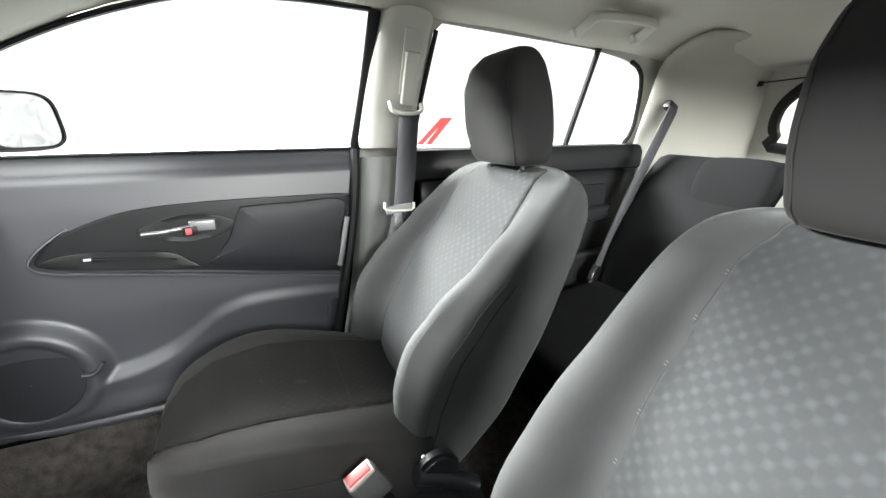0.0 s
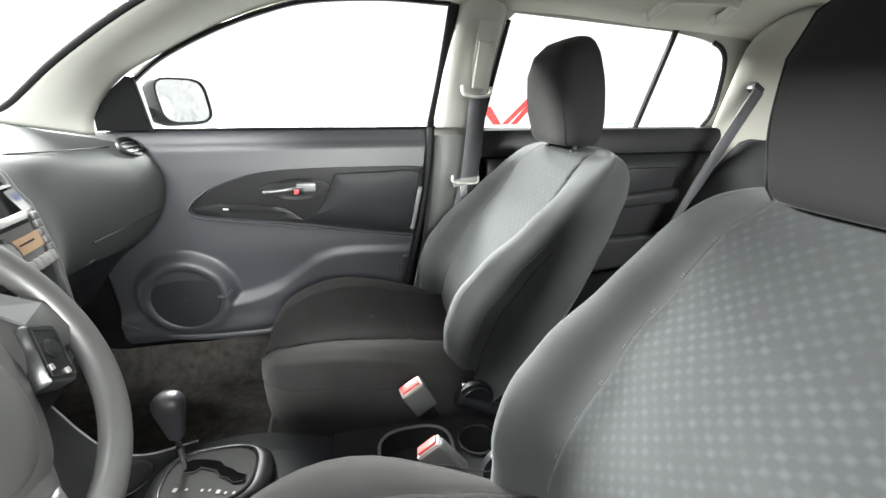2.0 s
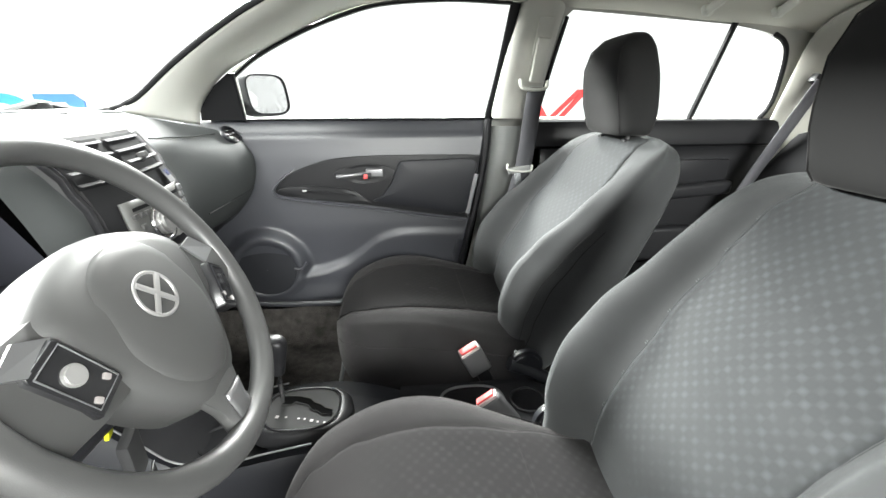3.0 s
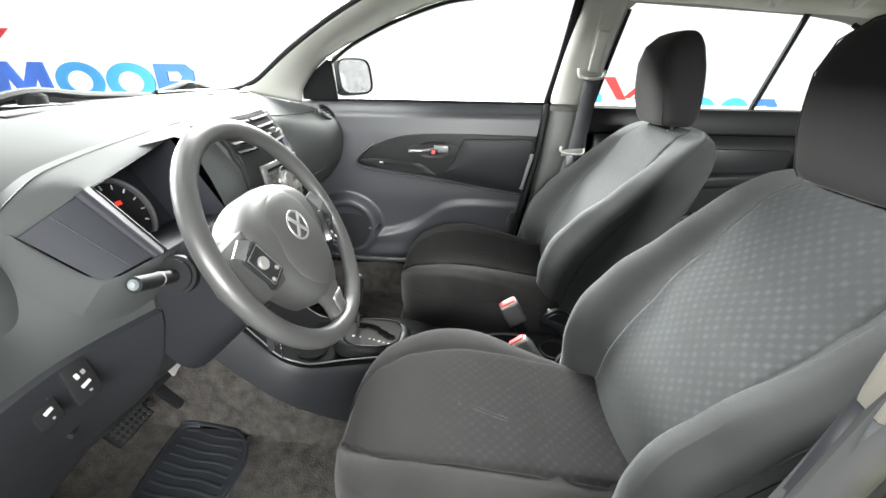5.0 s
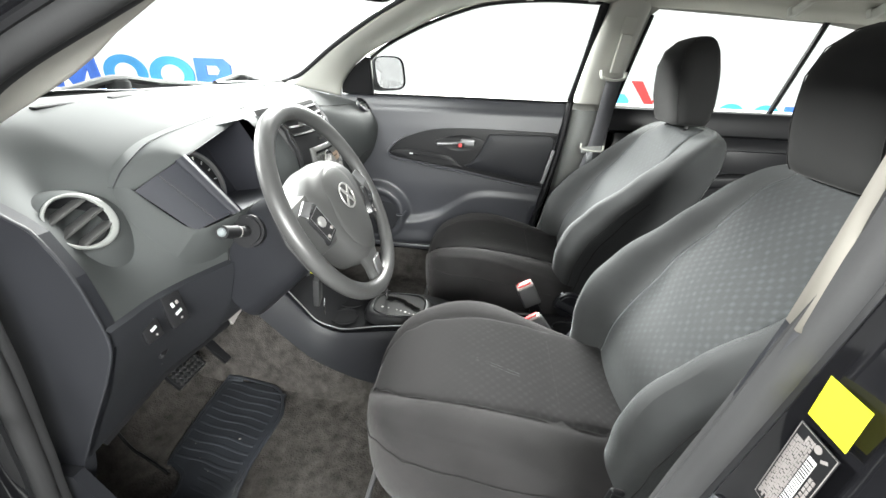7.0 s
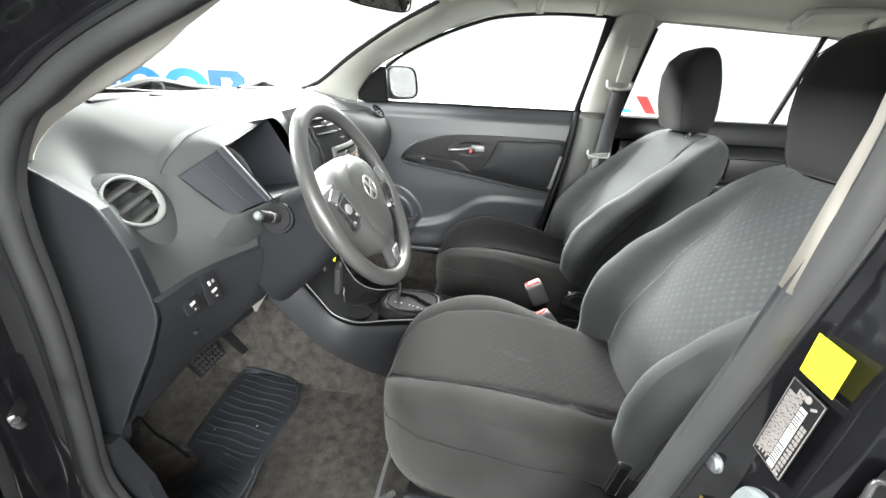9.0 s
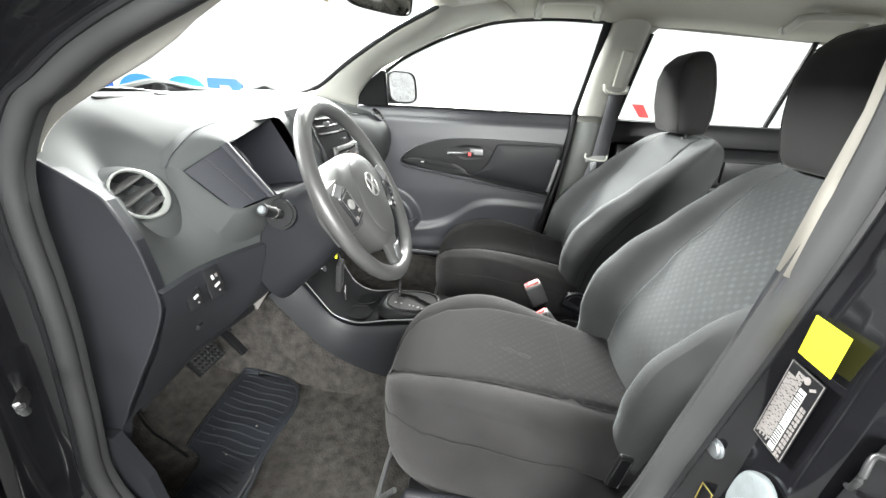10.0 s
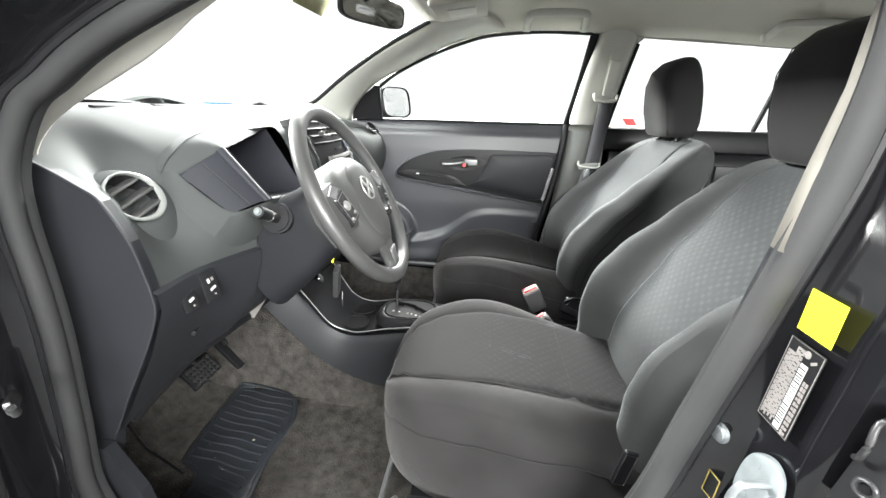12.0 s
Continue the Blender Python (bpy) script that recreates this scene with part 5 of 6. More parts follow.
# centre stack
def stack(u, v, d=0.0):
    """u across from -1 to 1, v down from 0 to 1."""
    half = lerp(0.13, 0.115, v)
    z = lerp(1.137, 0.70, v)
    x = table(v, [(0, -0.555), (0.16, -0.515), (0.25, -0.497), (0.45, -0.485), (0.7, -0.485), (1, -0.53)]) - 0.015 * u * u
    return Vector((x + d, -0.015 + u * half, z + d * 0.3))


rows = [[stack(u, v, 0.016 if abs(u) < 0.98 else -0.02) for u in np.linspace(-1, 1, 15)] for v in np.linspace(0, 1, 16)]
cst = part("stack_panel", sheet(rows), STACK, db, "black centre stack")
for sg in (-1, 1):
    part("stack_edge", sweep([stack(sg * 0.98, v, 0.018) for v in np.linspace(0.02, 0.98, 20)], ring(0.006, 0.007, 8), up=(1, 0, 0)), SATIN if sg > 0 else GLOSS, cst)
for sg in (-1, 1):
    part("vent_opening", sheet([[stack(sg * 0.47 + a * 0.42, 0.09 + b * 0.075, 0.0185) for a in (-1, 0, 1)] for b in (-1, 0, 1)]), MATT, cst)
    for k in range(4):
        pts = [stack(sg * 0.47 + a * 0.42, 0.03 + 0.04 * k, 0.022) for a in (-1, -0.3, 0.3, 1)]
        part("vent_slat", sweep(pts, ring(0.0045, 0.0012, 6), up=(0.3, 0, 1)), SLAT, cst)
    part("vent_tab", block(0.012, 0.01, 0.016, facing(stack(sg * 0.47, 0.10, 0.024), (0.97, 0, 0.3)), 0.003), HUB_GREY, cst)
part("stack_switch", block(0.022, 0.006, 0.016, facing(stack(0.1, 0.2, 0.018), (0.97, 0, 0.2)), 0.002), HUB_GREY, cst)
rad = thing("car_radio", "silver-grey car radio with a round knob in the centre stack", "car radio", stack(0.1, 0.33))
part("panel", sheet([[stack(lerp(-0.62, 0.86, (a + 1) / 2), 0.235 + b * 0.2, 0.021) for a in np.linspace(-1, 1, 9)] for b in np.linspace(0, 1, 6)]), RADIO, rad, mods=solid(0.006))
part("disc_slot", sheet([[stack(a, v, 0.0255) for a in (-0.5, 0.1, 0.7)] for v in (0.262, 0.276)]), MATT, rad)
part("display", sheet([[stack(a, v, 0.0255) for a in (0.25, 0.5, 0.78)] for v in (0.31, 0.365)]), material("display_glass", (0.3, 0.2, 0.13), 0.3), rad, "brownish amber display")
part("display_line", sheet([[stack(a, v, 0.027) for a in (0.3, 0.6)] for v in (0.33, 0.336)]), BLACK, rad)
KM = facing(stack(-0.02, 0.352, 0.026), (0.97, 0, 0.2))
part("knob", disc(KM, 0.023, 0.024, 28, 0.005), EMBLEM, rad, "silver volume knob")
part("knob_ring", sweep([KM @ Vector((0.031 * math.cos(a), 0.031 * math.sin(a), 0)) for a in np.linspace(0, 2 * math.pi, 28, endpoint=False)], ring(0.0035, 0.003, 6), up=(1, 0, 0), loop=True), CHROME, rad)
for k in range(6):
    part("preset_button", block(0.009, 0.018, 0.008, facing(stack(0.2 + 0.12 * k, 0.412, 0.026), (0.97, 0, 0.2)), 0.002), EMBLEM, rad)
for k in range(3):
    part("side_key", block(0.010, 0.008, 0.005, facing(stack(-0.5 + 0.12 * k, 0.295, 0.026), (0.97, 0, 0.2)), 0.001), HUB_GREY, rad)
for k in range(2):
    part("side_key", block(0.014, 0.010, 0.005, facing(stack(-0.42, 0.34 + 0.04 * k, 0.026), (0.97, 0, 0.2)), 0.002), HUB_GREY, rad)
for k in (-1, 0, 1):
    c = stack(0.62 * k, 0.66, 0.02)
    kb = part("climate_knob", disc(facing(c, (0.97, 0, 0.2)), 0.027, 0.026, 28, 0.005), BLACK, cst)
    part("knob_mark", block(0.004, 0.016, 0.003, facing(c + Vector((0.014, 0, 0.003)), (0.97, 0, 0.2)) @ pose(0, 0.01, 0), 0), WHITE, cst)
    part("knob_trim", sweep([facing(c, (0.97, 0, 0.2)) @ Vector((0.033 * math.cos(a), 0.033 * math.sin(a), 0.0)) for a in np.linspace(0, 2 * math.pi, 28, endpoint=False)], ring(0.003, 0.004, 6), up=(1, 0, 0), loop=True), SATIN, cst)
for k in range(5):
    part("key_column", block(0.013, 0.011, 0.006, facing(stack(0.84, 0.262 + 0.03 * k, 0.027), (0.97, 0.1, 0.2)), 0.0015), SATIN, rad)
part("corner_cap", sheet([[stack(u, v, 0.022) for u in (0.72, 0.86, 0.98)] for v in (0.165, 0.19, 0.215, 0.235)]), SATIN, cst, "silver corner of the stack")
for k in range(4):
    part("pen_stroke", tube([stack(0.78 + 0.04 * k, 0.178, 0.0235), stack(0.8 + 0.04 * k, 0.205, 0.0235), stack(0.83 + 0.03 * k, 0.185, 0.0235)], 0.0005, 5), INK, cst)
part("hazard_mark", block(0.012, 0.05, 0.003, pose(-0.575, 0.06, 1.115, 0, 20, 0), 0.001), material("faded_red", (0.3, 0.09, 0.08), 0.6), db, "faded red strip on the dash top")
part("glovebox_latch", block(0.012, 0.05, 0.012, pose(-0.575, 0.36, 0.86, 0, 40, 0), 0.003), SATIN, db)
part("glovebox_seam", tube([(-0.512, 0.27, 0.925), (-0.512, 0.45, 0.918), (-0.505, 0.6, 0.918)], 0.0015, 6), BLACK, db)

part("hood_latch", block(0.012, 0.03, 0.01, pose(-0.575, -0.575, 0.775, 0, 30, 20), 0.003), BLACK, db, "small black bonnet release")

# ---- steering column and wheel ----
AX = Vector((math.cos(radians(28.3)), 0, math.sin(radians(28.3))))
WC = Vector((-0.327, -0.3515, 0.993))
SWM = facing(WC, AX) @ Matrix.Scale(1.08, 4)
col = thing("steering_column", "dark plastic steering column shroud with a light stalk", "steering column", (-0.48, -0.37, 0.94))
rows = []
for d, w, h, off in ((-0.03, 0.06, 0.06, 0), (-0.05, 0.075, 0.07, -0.005), (-0.09, 0.082, 0.075, -0.012), (-0.15, 0.085, 0.085, -0.02), (-0.24, 0.088, 0.10, -0.03)):
    rows.append([SWM @ Vector((a, b + off, d)) for a, b in ring(w, h, 28, 0.55)])
part("shroud", sheet(rows, closed=True, ends=True), PLASTIC, col)
st1 = part("light_stalk", sweep(smooth_line([(-0.462, -0.435, 0.955), (-0.458, -0.47, 0.966), (-0.452, -0.50, 0.978)], 8), ring(0.010, 0.010, 12)), BLACK, col)
part("stalk_collar", disc(facing((-0.46, -0.447, 0.958), (0.1, -0.94, 0.33)), 0.03, 0.022, 24, 0.005), BLACK, st1)
part("stalk_knob", sweep(smooth_line([(-0.452, -0.497, 0.977), (-0.447, -0.52, 0.986), (-0.443, -0.545, 0.996)], 6), ring(0.0105, 0.0105, 16)), STACK, st1, "black twist end of the stalk")
part("stalk_tip", disc(facing((-0.4425, -0.546, 0.9965), (0.13, -0.91, 0.36)), 0.0072, 0.006, 16, 0.003), ZINC, st1)
part("stalk_band", disc(facing((-0.4525, -0.494, 0.976), (0.1, -0.94, 0.33)), 0.0108, 0.003, 16), LABEL, st1)
part("wiper_stalk", sweep(smooth_line([(-0.46, -0.305, 0.955), (-0.45, -0.26, 0.972), (-0.44, -0.205, 0.985)], 8), ring(0.010, 0.010, 12)), BLACK, col)
key = thing("ignition_key", "car key in the ignition with a yellow tag and grey fob", "car key", (-0.40, -0.29, 0.90))
part("key_head", block(0.012, 0.035, 0.03, pose(-0.40, -0.285, 0.905), 0.004), BLACK, key)
part("yellow_tag", block(0.005, 0.015, 0.018, pose(-0.38, -0.378, 0.855, 0, 10, 15), 0.002), YELLOW, key, "yellow plastic tag")
part("fob", block(0.014, 0.034, 0.075, pose(-0.385, -0.352, 0.79, 12, 6, 10), 0.005, 2), RUBBER, key)
part("key_ring", sweep([(-0.384, -0.372 + 0.014 * math.cos(a), 0.872 + 0.014 * math.sin(a)) for a in np.linspace(0, 2 * math.pi, 20, endpoint=False)], ring(0.0012, 0.0012, 6), up=(1, 0, 0), loop=True), CHROME, key)
part("spare_key", block(0.003, 0.022, 0.03, pose(-0.38, -0.336, 0.738, 8, 0, 20), 0.001), CHROME, key)

sw = thing("steering_wheel", "grey three-spoke steering wheel with audio buttons", "steering wheel", WC)
rim = []
for a in np.linspace(0, 2 * math.pi, 64, endpoint=False):
    rim.append(SWM @ Vector((0.172 * math.cos(a), 0.172 * math.sin(a), 0)))
part("rim", sweep(rim, ring(0.0165, 0.0145, 14), up=AX, loop=True), WHEEL_GREY, sw, "worn grey grained wheel rim")
shield = [(-0.105, 0.012), (-0.10, 0.04), (-0.06, 0.066), (0, 0.078), (0.06, 0.066), (0.10, 0.04), (0.105, 0.012), (0.094, -0.02), (0.08, -0.05), (0.06, -0.085), (0.035, -0.112), (0, -0.12), (-0.035, -0.112), (-0.06, -0.085), (-0.08, -0.05), (-0.094, -0.02)]
pts = smooth_line([(a, b, 0) for a, b in shield], 64, True)
rows = [[SWM @ Vector((p.x * k, (p.y + 0.01) * k - 0.01, d)) for p in pts] for k, d in ((1.0, -0.045), (1.02, -0.014), (1.0, 0.0), (0.95, 0.009), (0.8, 0.0155), (0.5, 0.019), (0.15, 0.02))]
hub = part("hub_cover", sheet(rows, closed=True, ends=True), HUB_GREY, sw, "grey hub cover behind the airbag pad")
egg = [(0.07 * math.cos(a) * (1 + 0.12 * math.sin(a)), 0.081 * math.sin(a) - 0.019) for a in np.linspace(0, 2 * math.pi, 56, endpoint=False)]
rows = []
for k, d in ((1.0, -0.006), (1.0, 0.0005), (0.985, 0.0035), (0.95, 0.0052), (0.8, 0.0062), (0.5, 0.0072), (0.1, 0.008)):
    rows.append([SWM @ Vector((u * k, (v + 0.019) * k - 0.019, 0.0195 - 1.9 * k * k * (u * u + 0.4 * (v + 0.01) ** 2) + d)) for u, v in egg])
part("airbag_pad", sheet(rows, closed=True, ends=True), HUB_GREY, hub, "smooth grey airbag pad", angle=60)
em = SWM @ pose(-0.009, 0.004, 0.0282)
part("emblem_ring", sweep([em @ Vector((0.0245 * math.cos(a), 0.0225 * math.sin(a), 0)) for a in np.linspace(0, 2 * math.pi, 32, endpoint=False)], ring(0.0019, 0.0016, 8), up=AX, loop=True), EMBLEM, hub, "satin ring badge")
for rz in (40, -50):
    part("badge_bar", block(0.045, 0.0055, 0.003, em @ pose(0, 0, 0.001, 0, 0, rz), 0.0014), EMBLEM, hub)
for sg in (-1, 1):
    sp = []
    lift = 0.012 if sg < 0 else -0.01
    for u, w0, w1, d in ((0.06, 0.05, -0.045, 0.0), (0.085, 0.044, -0.05, 0.002), (0.115, 0.036, -0.052, 0.0), (0.145, 0.028, -0.05, -0.002), (0.17, 0.028, -0.054, -0.003)):
        w0 += lift * (u - 0.06) / 0.085
        sp.append([SWM @ Vector((sg * u, v, d + e)) for v, e in ((w0, -0.012), (w0 - 0.004, 0.003), (lerp(w0, w1, 0.25), 0.009), (lerp(w0, w1, 0.75), 0.009), (w1 + 0.004, 0.003), (w1, -0.012), ((w0 + w1) / 2, -0.02))])
    spoke = part("spoke", sheet(sp, closed=True, ends=True), HUB_GREY, sw)
    PB = SWM @ (pose(-0.112, -0.008, 0.0095, 0, -6, 16) if sg < 0 else pose(0.108, -0.04, 0.0095, 0, 14, -30))
    outline = [(-0.019, 0.029), (0.019, 0.031), (0.021, -0.029), (-0.017, -0.031)]
    edge = [p.lerp(q, f) for p, q in zip([Vector((a, b, 0)) for a, b in outline], [Vector((a, b, 0)) for a, b in outline[1:] + outline[:1]]) for f in (0.06, 0.5, 0.94)]
    pad = part("button_pad", sheet([[PB @ Vector((p.x * k, p.y * k, d)) for p in edge] for k, d in ((1.04, -0.014), (1.0, 0.002), (0.94, 0.0045), (0.4, 0.0055))], closed=True, ends=True), GLOSS, spoke)
    part("button_frame", tube([PB @ Vector((a * 0.8, b * 0.8, 0.0058)) for a, b in outline + outline[:1]], 0.0007, 6), SATIN if sg < 0 else PLASTIC, spoke)
    part("round_button", disc(PB @ pose(0, 0.004, 0.006), 0.009, 0.006, 20, 0.0015), EMBLEM if sg < 0 else BLACK, spoke)
    for du, dv in ((0.011, -0.016), (-0.008, -0.02)):
        part("small_button", block(0.005, 0.006, 0.003, PB @ pose(-sg * du, dv, 0.006, 0, 0, 20), 0.001), LABEL, spoke)
    wedge = [(-0.15, 0.024), (-0.124, 0.037), (-0.1, 0.026), (-0.134, 0.013)] if sg < 0 else [(0.098, 0.024), (0.12, 0.028), (0.148, 0.0), (0.114, -0.008)]
    part("spoke_inlay", plate([wedge], lambda a, b: SWM @ Vector((a, b, 0.0125 - 0.06 * abs(abs(a) - 0.12)))), SATIN, spoke, "satin grey inlay of the spoke", smooth=False, mods=solid(0.003))
low = []
for v, w, d in ((-0.085, 0.052, 0.004), (-0.11, 0.042, 0.004), (-0.128, 0.03, 0.001), (-0.142, 0.024, -0.003), (-0.156, 0.025, -0.004), (-0.17, 0.032, -0.004)):
    low.append([SWM @ Vector((w * a, v, d + e)) for a, e in ((-1, -0.012), (-0.93, 0.002), (-0.5, 0.007), (0, 0.009), (0.5, 0.007), (0.93, 0.002), (1, -0.012), (0, -0.02))])
lsp = part("lower_spoke", sheet(low, closed=True, ends=True), HUB_GREY, sw, mods=SUB1)
rows = []
for v, w, d in ((-0.122, 0.017, 0.0125), (-0.13, 0.0165, 0.0105), (-0.142, 0.0145, 0.0075), (-0.155, 0.0145, 0.0065)):
    rows.append([SWM @ Vector((w * a, v, d - 0.002 * a * a)) for a in (-1, -0.6, 0, 0.6, 1)])
part("spoke_insert", sheet(rows), SATIN, lsp, "satin silver inlay of the lower spoke", mods=solid(0.003))

# ---- centre console ----
cs = thing("center_console", "dark grey plastic centre console with cup holders", "console", (-0.2, -0.02, 0.3))
CY = -0.02
stations = ((-0.70, 0.80, 0.150, 0.115), (-0.62, 0.72, 0.14, 0.11), (-0.573, 0.66, 0.13, 0.105), (-0.535, 0.60, 0.12, 0.1), (-0.50, 0.552, 0.115, 0.1), (-0.46, 0.53, 0.11, 0.1), (-0.415, 0.524, 0.11, 0.1), (-0.33, 0.54, 0.108, 0.1), (-0.24, 0.552, 0.105, 0.1), (-0.15, 0.545, 0.10, 0.1), (-0.06, 0.51, 0.098, 0.1), (0.02, 0.503, 0.096, 0.1), (0.34, 0.503, 0.096, 0.1))
rows = []
for x, zt, h, _ in stations:
    zb = table(x, [(-0.70, 0.68), (-0.62, 0.58), (-0.573, 0.52), (-0.535, 0.47), (-0.50, 0.435), (-0.46, 0.41), (-0.40, 0.385), (-0.33, 0.36)])
    rows.append([(x, CY + a, z) for a, z in ((-h - 0.038, zb), (-h - 0.026, lerp(zb, zt, 0.45)), (-h - 0.012, zt - 0.03), (-h - 0.004, zt - 0.006), (-h + 0.008, zt - 0.024), (h - 0.008, zt - 0.024), (h + 0.004, zt - 0.006), (h + 0.012, zt - 0.03), (h + 0.026, lerp(zb, zt, 0.45)), (h + 0.038, zb))])
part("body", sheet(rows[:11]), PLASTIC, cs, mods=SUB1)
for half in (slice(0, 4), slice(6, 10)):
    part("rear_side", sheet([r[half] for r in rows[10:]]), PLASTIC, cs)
ov = [(0.112 + 0.078 * math.copysign(abs(math.cos(a)) ** 0.75, math.cos(a)), 0.002 + 0.06 * math.copysign(abs(math.sin(a)) ** 0.75, math.sin(a))) for a in np.linspace(0, 2 * math.pi, 40, endpoint=False)]
ro = [(0.248 + 0.042 * math.cos(a), 0.042 * math.sin(a)) for a in np.linspace(0, 2 * math.pi, 40, endpoint=False)]
part("rear_top", plate([[(-0.06, CY - 0.1), (0.34, CY - 0.1), (0.34, CY + 0.1), (-0.06, CY + 0.1)], ov, ro], lambda a, b: (a, b, table(a, [(-0.06, 0.509), (0.02, 0.503), (0.34, 0.503)]))), BLACK, cs, smooth=False)
for name, loop, depth in (("storage_tray", ov, 0.05), ("cup_holder", ro, 0.07)):
    c = Vector((sum(p[0] for p in loop) / 40, sum(p[1] for p in loop) / 40))
    part(name, sheet([[(c.x + (a - c.x) * k, c.y + (b - c.y) * k, 0.503 + d) for a, b in loop] for k, d in ((1.06, 0.001), (1.05, 0.005), (1.0, 0.004), (0.97, -0.004), (0.9, -depth), (0.02, -depth))], closed=True), MATT, cs)
part("tray_rim", sweep([(a, b, 0.509) for a, b in ov], ring(0.0035, 0.003, 8), loop=True), SATIN, cs, "satin silver rim of the tray")
part("holder_rim", sweep([(a, b, 0.5065) for a, b in ro], ring(0.004, 0.003, 8), loop=True), GLOSS, cs)
part("tray", sheet([[(x, CY + f * (h - 0.003), zt - 0.001 - 0.012 * (1 - f ** 8)) for f in np.linspace(-1, 1, 9)] for x, zt, h, _ in stations[1:8]]), MATT, cs, "black console tray")
for sg, last in ((-1, 9), (1, 8)):
    part("silver_line", tube(smooth_line([(x, CY + sg * (h - 0.002), zt + 0.001) for x, zt, h, _ in stations[1:last]], 40), 0.002, 8), SATIN, cs)


def cup(place, r, depth, parent, name="cup_holder"):
    m = pose(*place)
    c = part(name, sheet([[m @ Vector((k * r * math.cos(a), k * r * math.sin(a), d)) for a in np.linspace(0, 2 * math.pi, 32, endpoint=False)] for k, d in ((1.1, 0.0), (1.08, 0.003), (1.0, 0.002), (0.95, -0.002), (0.5, -0.003), (0.02, -0.003))], closed=True), MATT, parent)
    return c


cup((-0.445, 0.035, 0.522), 0.042, 0.05, cs)
cup((-0.44, -0.06, 0.522), 0.04, 0.022, cs)
part("power_socket", disc(facing((-0.555, -0.05, 0.66), (0.85, 0, 0.5)), 0.014, 0.01, 20, 0.002), CHROME, cs)

gs = thing("gear_shifter", "automatic gear lever with dark knob and silver-edged gate", "gear lever", (-0.29, -0.03, 0.555))
gate = [(-0.27 + 0.078 * math.copysign(abs(math.cos(a)) ** 0.7, math.cos(a)), -0.034 + 0.063 * math.copysign(abs(math.sin(a)) ** 0.7, math.sin(a))) for a in np.linspace(0, 2 * math.pi, 40, endpoint=False)]
gz = 0.562
part("gate_bezel", sheet([[(-0.27 + (a + 0.27) * k, -0.034 + (b + 0.034) * m, gz + d) for a, b in gate] for k, m, d in ((1.0, 1.0, 0.003), (1.07, 1.07, 0.004), (1.2, 1.14, 0.001), (1.34, 1.2, -0.01), (1.36, 1.22, -0.03))], closed=True), STACK, gs, "glossy dark surround of the gate")
part("gate_ring", sweep([(a, b, gz + 0.004) for a, b in gate], ring(0.003, 0.0035, 8), loop=True), GLOSS, gs)
part("gate_plate", plate([gate], lambda a, b: (a, b, gz + 0.003)), GATE, gs, smooth=False, mods=solid(0.008, DOWN))
slot = [(-0.327, 0.002), (-0.312, 0.009), (-0.285, 0.004), (-0.258, -0.007), (-0.249, -0.02), (-0.234, -0.028), (-0.222, -0.04), (-0.205, -0.048), (-0.206, -0.061), (-0.226, -0.061), (-0.238, -0.048), (-0.252, -0.042), (-0.26, -0.028), (-0.29, -0.014), (-0.298, -0.022), (-0.318, -0.02)]
part("gate_slot", plate([slot], lambda a, b: (a, b, gz + 0.005)), SLOT_BLACK, gs, smooth=False)
part("slot_edge", tube([(a, b, gz + 0.0055) for a, b in slot + slot[:1]], 0.0008, 6), GATE, gs)
for a, b, k in ((-0.32, -0.055, 1.7), (-0.301, -0.058, 1), (-0.274, -0.065, 1), (-0.261, -0.068, 1), (-0.246, -0.074, 1.6), (-0.233, -0.079, 1), (-0.219, -0.082, 1)):
    part("gear_mark", block(0.004 * k, 0.0042 * k, 0.001, pose(a, b, gz + 0.0045, 0, 0, -14), 0), LABEL, gs)
part("lever_rod", tube([(-0.316, -0.012, gz), (-0.317, -0.012, 0.62), (-0.316, -0.012, 0.67)], 0.006, 10), CHROME, gs)
rows = [[(-0.316 + a, -0.012 + b, z) for a, b in ring(rx, ry, 24, 0.8)] for z, rx, ry in ((0.64, 0.011, 0.011), (0.65, 0.014, 0.013), (0.675, 0.018, 0.016), (0.70, 0.024, 0.021), (0.718, 0.026, 0.022), (0.73, 0.021, 0.018), (0.736, 0.01, 0.009))]
part("lever_knob", sheet(rows, closed=True, ends=True), BLACK, gs, "dark grained shift knob", mods=SUB1)

hb = thing("hand_brake", "dark parking brake lever between the front seats", "hand brake", (0.26, 0.09, 0.5))
part("lever", sweep(smooth_line([(0.34, 0.06, 0.50), (0.27, 0.075, 0.535), (0.22, 0.08, 0.555)], 8), ring(0.018, 0.016, 12, 0.8)), PLASTIC, hb)

# ---- floor things ----
fm = thing("floor_mat", "ribbed black rubber floor mat on the carpet", "floor mat", (-0.68, -0.35, 0.31))
outl = [(-0.795, -0.175), (-0.78, -0.16), (-0.65, -0.172), (-0.60, -0.205), (-0.572, -0.26), (-0.565, -0.31), (-0.57, -0.44), (-0.56, -0.62), (-0.69, -0.62), (-0.70, -0.556), (-0.711, -0.489), (-0.757, -0.462), (-0.773, -0.445), (-0.79, -0.30)]
def inside(x, y):
    n, hit = len(outl), False
    for k in range(n):
        (xa, ya), (xb, yb) = outl[k], outl[k - 1]
        if (ya > y) != (yb > y) and x < xa + (y - ya) * (xb - xa) / (yb - ya):
            hit = not hit
    return hit


def mat_z(x, y):
    return min(0.326, max(0.314, floor_z(x, y) + 0.007))


